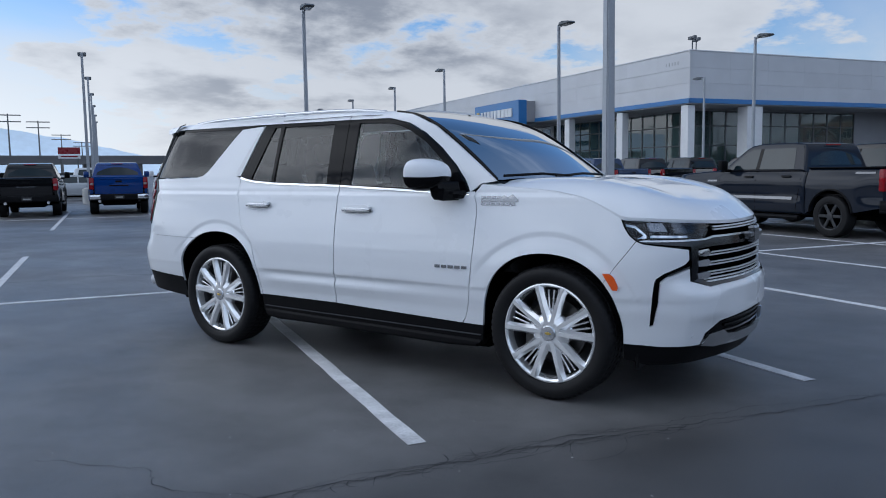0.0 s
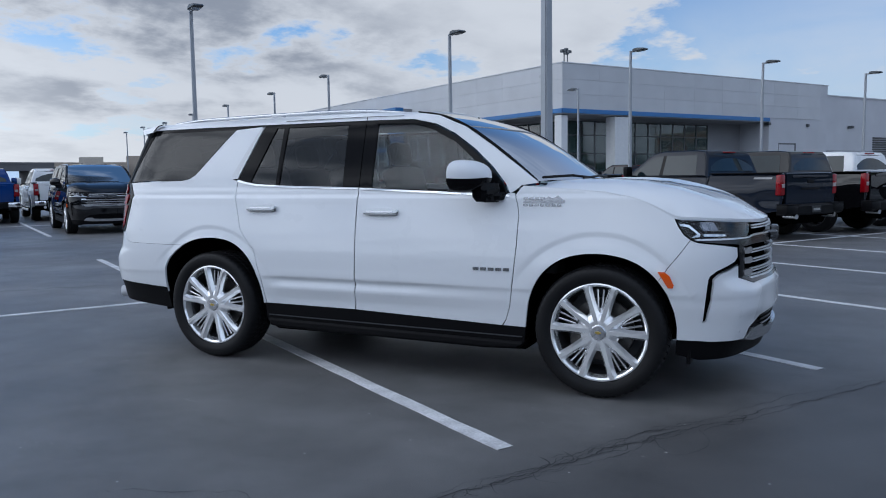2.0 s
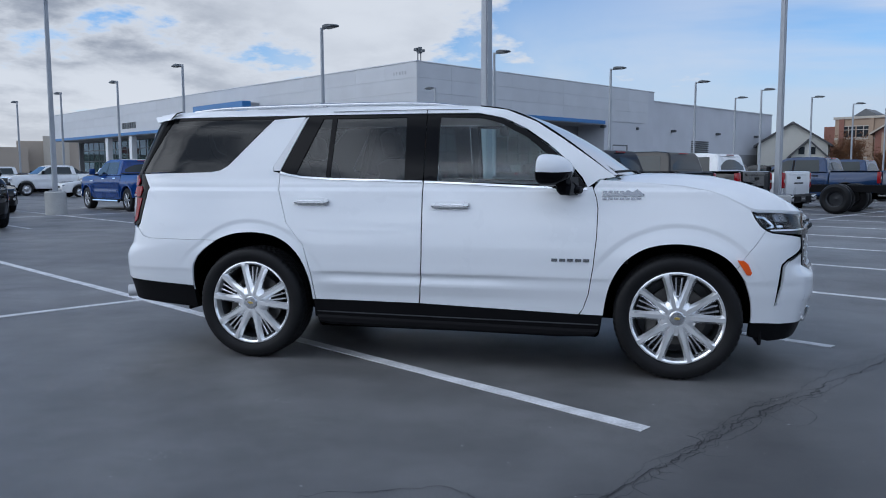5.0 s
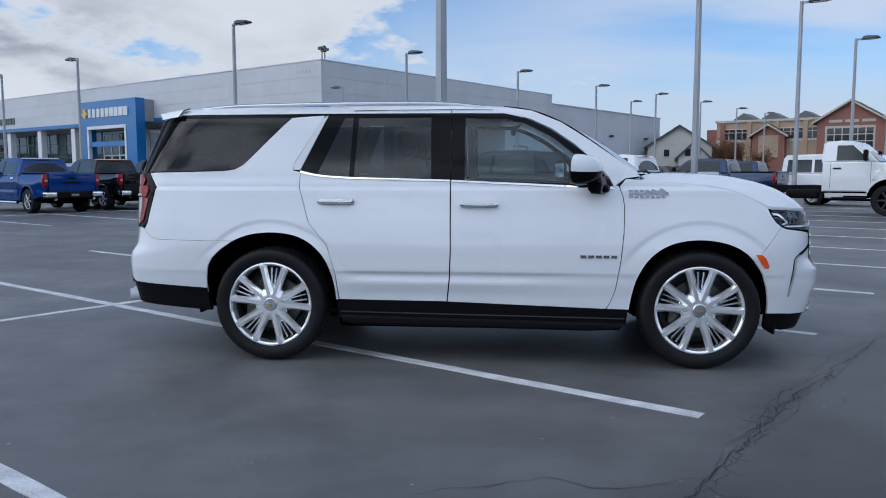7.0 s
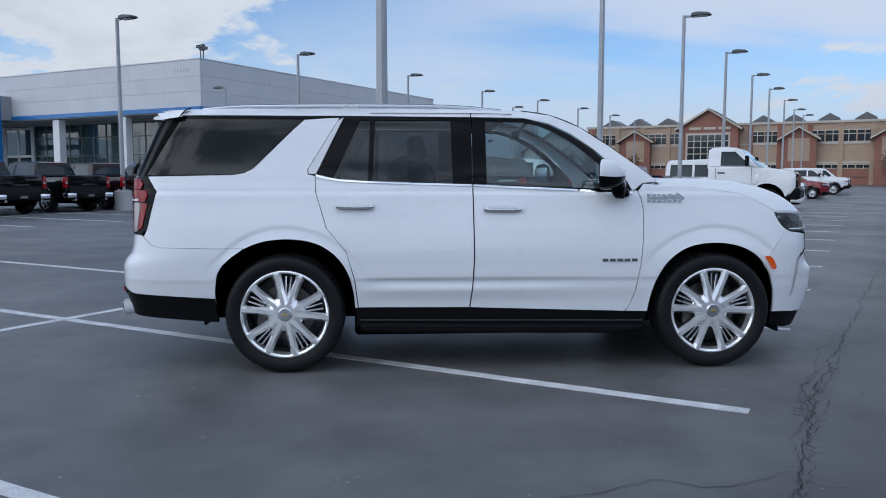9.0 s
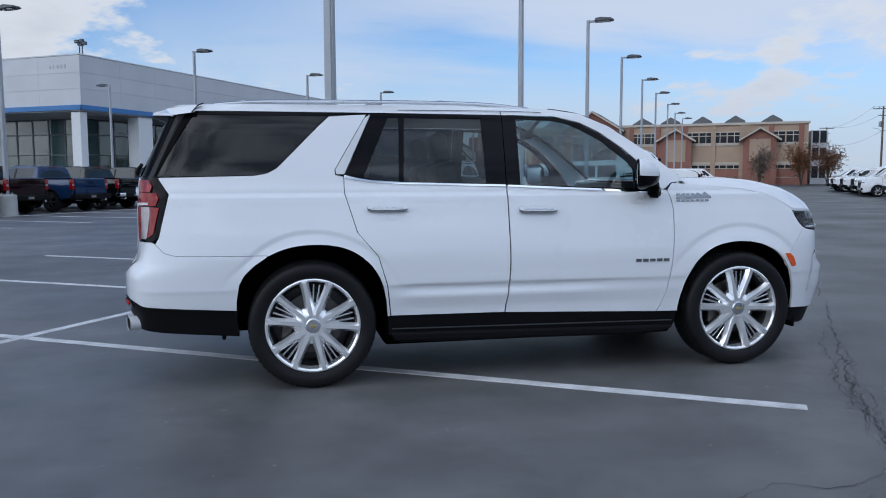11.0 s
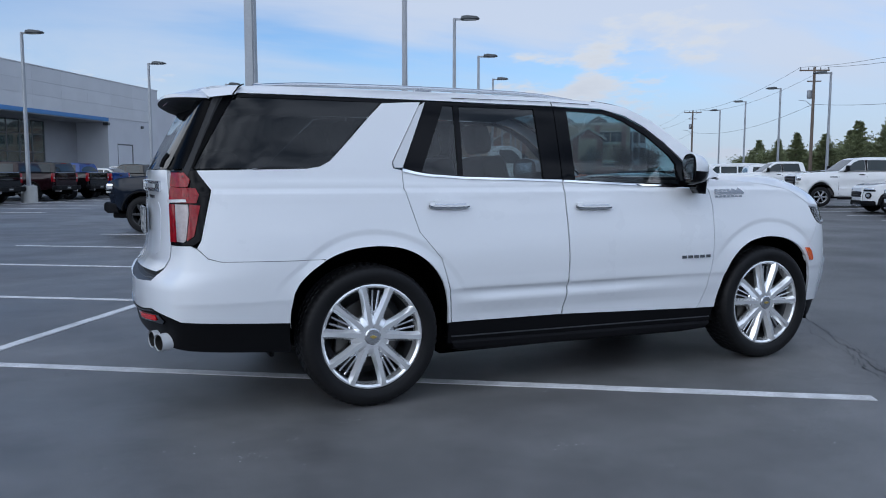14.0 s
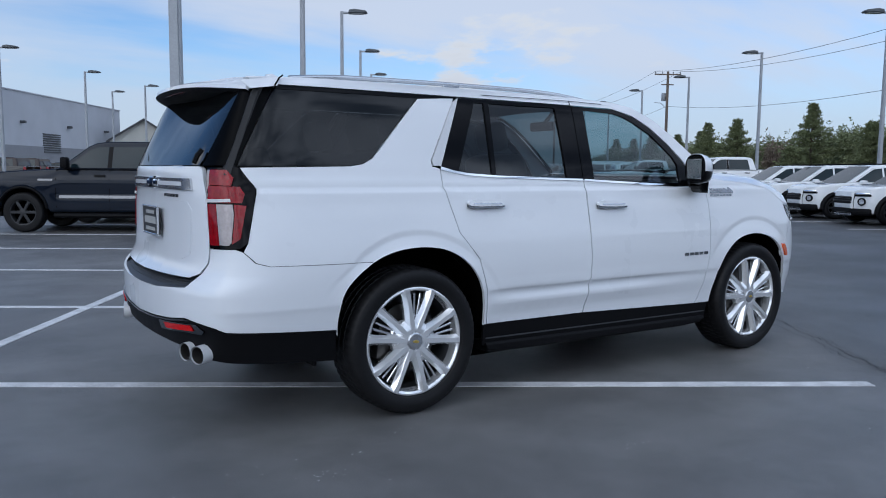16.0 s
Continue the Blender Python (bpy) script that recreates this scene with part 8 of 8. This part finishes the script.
CROSSOVER = dict(kind="car", taper=0.46, slim=True, grille=0.47, wb=2.64, r=0.345, hw=0.90, belt=1.02, front=0.88, back=0.86, nose=0.88, top=1.64, clad=True, painted_roof=True, lean=0.30,
                 hood=[(0.74, 0.945), (0.4, 1.02), (-0.25, 1.08)], deck=[(2.2, 1.08), (-0.70, 1.09), (-0.84, 1.0)],
                 cab=[(-0.76, 1.05), (-0.60, 1.50), (-0.52, 1.60), (0.2, 1.645), (1.1, 1.64), (1.45, 1.59), (2.30, 1.06)],
                 windows=[[(1.17, 1.09), (1.17, 1.53), (1.42, 1.50), (2.05, 1.10)], [(0.28, 1.09), (0.22, 1.54), (1.11, 1.54), (1.11, 1.09)], [(-0.42, 1.18), (-0.36, 1.50), (0.16, 1.54), (0.20, 1.10)]],
                 screen=((1.47, 1.58), (2.28, 1.075), 0.58, 0.74), rear=((-0.555, 1.57), (-0.74, 1.14), 0.56, 0.68),
                 seams=[[(0.36, 0.5), (0.24, 1.03)], [(1.14, 0.42), (1.14, 1.05)], [(2.12, 0.45), (2.14, 1.05)]], mirror=1.88, rails=(-0.45, 1.2), handles=(0.32, 1.22))
SALOON = dict(kind="car", wb=2.83, r=0.335, hw=0.92, belt=0.93, front=0.92, back=1.10, nose=0.80, top=1.45, lean=0.42,
              hood=[(0.80, 0.84), (0.3, 0.92), (-0.45, 0.98)], deck=[(2.2, 0.98), (-0.6, 1.02), (-1.06, 1.01)],
              cab=[(-0.78, 0.96), (-0.25, 1.25), (0.15, 1.42), (0.7, 1.455), (1.25, 1.44), (1.6, 1.36), (2.42, 0.96)],
              windows=[[(1.17, 1.0), (1.17, 1.36), (1.48, 1.33), (2.12, 1.0)], [(0.05, 1.02), (0.22, 1.35), (1.11, 1.37), (1.11, 1.0)]],
              screen=((1.58, 1.37), (2.40, 0.975), 0.55, 0.72), rear=((0.10, 1.40), (-0.72, 1.0), 0.55, 0.68),
              seams=[[(0.36, 0.45), (0.05, 0.95)], [(1.14, 0.35), (1.14, 0.98)], [(2.2, 0.4), (2.2, 0.96)]], mirror=1.92, handles=(0.25, 1.22))
VAN = dict(kind="van", wb=3.43, r=0.37, hw=1.0, belt=1.25, front=0.95, back=1.3, nose=1.05, top=2.08, lean=0.16,
           hood=[(0.75, 1.12), (0.4, 1.22), (0.1, 1.28)], deck=[(3.0, 1.30), (-1.25, 1.30), (-1.29, 1.2)],
           cab=[(-1.28, 1.26), (-1.22, 1.9), (-1.1, 2.05), (0.5, 2.10), (2.1, 2.08), (2.5, 2.0), (3.45, 1.27)],
           windows=[[(2.3, 1.32), (2.3, 1.88), (2.55, 1.86), (3.12, 1.34)], [(1.15, 1.34), (1.15, 1.86), (2.2, 1.86), (2.2, 1.34)], [(0.0, 1.34), (0.0, 1.86), (1.05, 1.86), (1.05, 1.34)], [(-1.05, 1.34), (-1.02, 1.86), (-0.1, 1.86), (-0.1, 1.34)]],
           screen=((2.52, 1.96), (3.42, 1.29), 0.78, 0.86), rear=((-1.245, 1.88), (-1.275, 1.36), 0.75, 0.8),
           seams=[[(1.1, 0.5), (1.1, 1.25)], [(2.25, 0.45), (2.25, 1.25)], [(3.2, 0.5), (3.2, 1.22)]], mirror=3.0, handles=(1.2, 2.35))


def deep_wheel(parent, x, y, r, w):
    """A wide tyre round a steel disc that lies far inside it."""
    m = pose(x, y, r, 0, 0, 180 if y > 0 else 0)
    h = w / 2
    tyre = part("wheel", moved(lathe([(r * 0.56, -h + 0.02), (r * 0.62, -h), (r * 0.82, -h - 0.01), (r * 0.95, -h + 0.025), (r, -h + 0.07), (r, h - 0.07), (r * 0.95, h - 0.025), (r * 0.82, h), (r * 0.56, h)], 32), m), MAT["tyre"], parent, "bare black tyre")
    part("barrel", moved(lathe([(r * 0.57, -h + 0.02), (r * 0.50, -h + 0.05), (r * 0.46, h - 0.06), (r * 0.2, h - 0.05), (0.0, h - 0.08)], 24), m), MAT["wheel_dark"], tyre)
    return tyre


def chassis_truck(m):
    """A white medium cab and chassis with no body behind the cab; rear axle at x = 0."""
    t = thing("chassis_cab_truck", "white medium-duty cab and chassis truck with bare frame rails", "truck", m)
    P = MAT["truck_white"]

    def w_low(x, z):
        return 1.03 - 0.07 * max(0, z - 1.2) - 0.20 * smooth((x - 5.1) / 0.6) ** 2

    def w_cab(x, z):
        return 0.98 - 0.22 * max(0, z - 1.65)
    fa = arch_pts(4.5, 0.60, 0.72, 0.56)
    body = [(2.6, 0.74), (3.85, 0.74), *fa, (5.22, 0.80), (5.36, 1.0), (5.36, 1.40), (5.28, 1.52), (4.9, 1.60), (4.0, 1.68), (2.6, 1.68)]
    part("body", prism(body, w_low, 0.05, 0.16), P, t)
    c = part("cab", prism([(2.56, 1.64), (2.58, 2.25), (2.68, 2.33), (3.1, 2.36), (3.45, 2.33), (3.62, 2.26), (4.22, 1.66)], w_cab, 0.06, 0.15), P, t)
    pane("window", [(3.0, 1.72), (3.0, 2.20), (3.45, 2.20), (3.95, 1.72)], w_cab, MAT["far_glass"], c, 0.005)
    cross_pane("windscreen", (3.60, 2.24), (4.20, 1.69), 0.72, 0.86, MAT["far_glass"], c, 0.014)
    cross_pane("rear_window", (2.60, 2.20), (2.57, 1.75), 0.6, 0.65, MAT["far_glass"], c, 0.02)
    seams([[(2.85, 0.85), (2.85, 1.66)], [(4.0, 1.0), (4.0, 1.66)]], w_low, t)
    pane("door_handle", [(2.92, 1.46), (2.92, 1.50), (3.15, 1.50), (3.15, 1.46)], w_low, MAT["black_plastic"], t, 0.03, 0.03)
    pane("side_vent", [(4.05, 1.10), (4.12, 1.46), (4.28, 1.46), (4.18, 1.10)], w_low, MAT["satin_chrome"], t, 0.01, 0.01)
    for sgn in (1, -1):
        part("frame_rail", block(-1.5, 4.6, sgn * 0.43 - 0.04, sgn * 0.43 + 0.04, 0.68, 0.92, 0.01), MAT["black_plastic"], t)
        part("headlamp", block(5.16, 5.38, sgn * 0.84 - 0.12, sgn * 0.84 + 0.10, 1.05, 1.42, 0.03), MAT["gloss_black"], t)
        part("lamp", block(5.20, 5.395, sgn * 0.83 - 0.09, sgn * 0.83 + 0.07, 1.20, 1.36, 0.03), MAT["lamp_bowl"], t)
        part("door_mirror", block(3.82, 3.94, sgn * 1.27 - 0.12, sgn * 1.27 + 0.12, 1.70, 2.05, 0.03), MAT["black_plastic"], t)
        part("mirror_arm", block(3.84, 3.90, sgn * 1.08 - 0.1, sgn * 1.08 + 0.1, 1.72, 1.78, 0.01), MAT["black_plastic"], t)
        part("arch_lip", tube([(x, -sgn * (w_low(x, z) - 0.005), z) for x, z in fa], 0.03, 6), P, t)
        part("step", block(2.9, 3.9, sgn * 0.95 - 0.1, sgn * 0.95 + 0.1, 0.50, 0.56, 0.01), MAT["black_plastic"], t)
        plain_wheel(t, 4.5, -sgn * 0.92, 0.48, 0.26, "wheel_dark")
        deep_wheel(t, 0.0, -sgn * 0.98, 0.48, 0.25)
        deep_wheel(t, 0.0, -sgn * 0.70, 0.48, 0.25)
        wv = [(4.5 + 0.6 * math.cos(math.pi * k / 10), y, 0.55 + 0.6 * math.sin(math.pi * k / 10)) for k in range(11) for y in (-sgn * 0.96, -sgn * 0.5)]
        part("wheel_well", (wv, [(2 * k, 2 * k + 1, 2 * k + 3, 2 * k + 2) for k in range(10)] + [tuple(2 * k + 1 for k in range(11))]), MAT["well"], t)
    for x in (-1.4, -0.5, 0.9, 1.9):
        part("cross_member", block(x - 0.05, x + 0.05, -0.4, 0.4, 0.72, 0.86), MAT["black_plastic"], t)
    part("fuel_tank", block(1.5, 2.5, -0.95, -0.5, 0.50, 0.80, 0.08, 3), MAT["black_plastic"], t)
    part("axle", block(-0.1, 0.1, -0.9, 0.9, 0.38, 0.58, 0.03), MAT["black_plastic"], t)
    part("rear_plate", block(-1.52, -1.44, -0.6, 0.6, 0.62, 0.95, 0.01), MAT["black_plastic"], t)
    part("grille", block(5.30, 5.40, -0.68, 0.68, 1.0, 1.45, 0.03), MAT["gloss_black"], t)
    part("front_bumper", prism([(5.05, 0.62), (5.08, 0.95), (5.45, 0.98), (5.52, 0.90), (5.50, 0.66), (5.40, 0.60)], lambda x, z: 1.0 - 0.1 * smooth((x - 5.2) / 0.3), 0.04, 0.15), MAT["black_plastic"], t)
    return t


ROW = "trucks and cars parked in rows"
# beside the white car's bays: a row of pickups with their tails to the middle line
pickup(lot(-1.45, 12.62, 0, 180), "grey_paint", "wheel_dark", "dark grey crew-cab pickup with black wheels and a chrome badge", ROW, False, True)
blk = pickup(lot(-1.35, 15.5, 0, 180), "black_paint", "wheel_dark", "black crew-cab pickup with chrome exhaust tips", ROW, False)
pickup(lot(-1.45, 18.4, 0, 180), "truck_white", "steel_wheel", "white crew-cab pickup with bright bumpers", ROW, True)
navy = pickup(lot(-1.9, 28.1, 0, 180), "navy_paint", "wheel_dark", "dark blue crew-cab pickup parked beyond the lamp post", ROW, False)
blue = pickup(lot(-20.0, 9.15, 0, 180), "blue_paint", "steel_wheel", "bright blue crew-cab pickup with chrome bumper", ROW, True)
dark = pickup(lot(-20.2, 11.95, 0, 180), "black_paint", "steel_wheel", "black crew-cab pickup with chrome bumper", ROW, True)
silver = pickup(lot(-23.2, 1.5, 0, 180), "truck_white", "steel_wheel", "white crew-cab pickup with red tail lamps", ROW, True)
maroon = pickup(lot(-20.6, 30.3, 0, 180), "brown_paint", "wheel_dark", "dark maroon crew-cab pickup", ROW, False)
for k, v in enumerate((14.75, 17.5, 20.3, 23.1, 25.9)):
    copy_thing((dark, maroon, navy, dark, blk)[k], lot(-20.4 - 0.3 * (k % 2), v, 0, 180))
copy_thing(blk, lot(-20.6, 33.1, 0, 180))
copy_thing(blue, lot(-21.0, 35.9, 0, 180))
copy_thing(blk, lot(-22.0, -3.95, 0, 180))
copy_thing(blue, lot(-22.0, -1.0, 0, 180))
copy_thing(dark, lot(-22.6, -6.9, 0, 180))
chassis = chassis_truck(lot(-0.9, 24.1, 0, 0))
copy_thing(navy, lot(-3.0, 36.2, 0, 180))
# the sport utility car facing the bays, a saloon behind it
large_suv(lot(-17.2, 1.5, 0, 0), "black_paint", "large black sport utility car with a bright barred grille", ROW)
small_car("saloon_car", lot(-25.6, 4.3, 0, 0), "black_paint", SALOON, "dark saloon car facing the aisle", ROW)
# white vehicles in the bays across the other aisle, noses to the aisle
tb = small_car("crossover_car", lot(18.2, 19.0, 0, 180), "truck_white", CROSSOVER, "small white crossover car with black cladding and round lamps", ROW, "wheel_dark")
for v in (13.4, 16.2, 21.8, 24.6):
    copy_thing(tb, lot(18.2, v, 0, 180))
wp = pickup(lot(18.8, 30.4, 0, 180), "truck_white", "steel_wheel", "white crew-cab pickup facing the aisle", ROW, False)
van = small_car("van", lot(17.8, 52.6, 0, 180), "truck_white", VAN, "white passenger van with dark windows", ROW)
# lean copies for the far rows
LEAN[0] = True
for ob in wp.children_recursive:
    # the heavy model stands taller over the same wheels
    if ob.name.split(".")[0] not in ("tyre", "wheel", "hub", "spoke", "rim", "lug", "hub_cap", "wheel_well", "arch_lip", "underbody", "step_bar"):
        for v in ob.data.vertices:
            v.co.z += 0.15 * smooth((v.co.z - 0.62) / 0.55)
copy_thing(wp, lot(18.8, 42.4, 0, 180))
far_white = pickup(lot(15.3, 46.8, 0, 0), "truck_white", "steel_wheel", "white pickup far along the row", ROW, False)
far_dark = pickup(lot(-20.4, 41.6, 0, 180), "black_paint", "steel_wheel", "black pickup far along the row", ROW, True)
far_maroon = pickup(lot(-20.4, 44.4, 0, 180), "brown_paint", "wheel_dark", "dark maroon pickup far along the row", ROW, False)
far_silver = pickup(lot(-34.0, 16.0, 0, 90), "silver_paint", "steel_wheel", "silver pickup in the far lot", ROW, True)
far_cross = small_car("crossover_car", lot(18.2, 79.0, 0, 180), "truck_white", CROSSOVER, "white crossover far along the row", ROW)
far_van = small_car("van", lot(18.2, 74.0, 0, 180), "truck_white", VAN, "white van far along the row", ROW)
red = small_car("crossover_car", lot(1.0, 47.8, 0, 0), "red_paint", CROSSOVER, "red crossover car seen from its side", ROW)
s_silver = small_car("saloon_car", lot(-33.0, 47.0, 0, 0), "silver_paint", SALOON, "silver saloon car beside the showroom", ROW)
s_white = small_car("saloon_car", lot(-33.0, 53.0, 0, 0), "truck_white", SALOON, "white saloon car in the far lot", ROW)
c_silver = small_car("crossover_car", lot(-27.5, 46.5, 0, 20), "silver_paint", CROSSOVER, "silver crossover car beside the showroom", ROW)
copy_thing(c_silver, lot(-23.4, 38.9, 0, 0))
c_black = small_car("crossover_car", lot(-33.0, 50.0, 0, 0), "black_paint", CROSSOVER, "black crossover car in the far lot", ROW)
s_dark = small_car("saloon_car", lot(-37.0, 4.5, 0, 90), "grey_paint", SALOON, "dark grey saloon car in the far lot", ROW)
LEAN[0] = False
for v, src in ((49.7, far_cross), (56.2, far_white), (59.0, far_van), (62.0, far_white), (65, far_cross), (68, far_white), (71, far_white)):
    copy_thing(src, lot(18.2, v, 0, 180))
for v, src in ((52.0, far_white), (57.8, far_cross)):
    copy_thing(src, lot(24.2, v, 0, 0))
# beyond the chassis truck: white and red cars nosing up the row
copy_thing(far_cross, lot(-0.4, 44.0, 0, 0))
copy_thing(far_van, lot(-0.1, 31.2, 0, 0))
for v, src in ((51.0, far_cross), (54, red), (60, far_white), (63, far_cross), (66, far_white), (72, far_cross), (75, far_van)):
    copy_thing(src, lot(0.6, v, 0, 0))
# cars beside the showroom and in the lot towards the mall
rng = random.Random(21)
pool = [far_dark, far_maroon, s_silver, c_black, far_dark, far_white, s_white, c_silver, far_silver, far_cross, s_dark]
for v in [47.2 + 2.8 * k for k in range(10)]:
    copy_thing(rng.choice(pool[:5]), lot(-20.4, v, 0, 180))
for k in range(8):
    copy_thing(rng.choice(pool), lot(-33.0, 56 + k * 2.9, 0, 0))
for row_v in (16.0, 24.5):
    for k in range(1, 16):
        if rng.random() < 0.85:
            copy_thing(rng.choice(pool), lot(-34.0 - k * 2.9, row_v + rng.uniform(-0.2, 0.2), 0, 90 if k % 2 else -90))
for row_v in (-4.0, 4.5):
    for k in range(1, 12):
        if rng.random() < 0.8:
            copy_thing(rng.choice(pool), lot(-37.0 - k * 2.9, row_v, 0, 90))
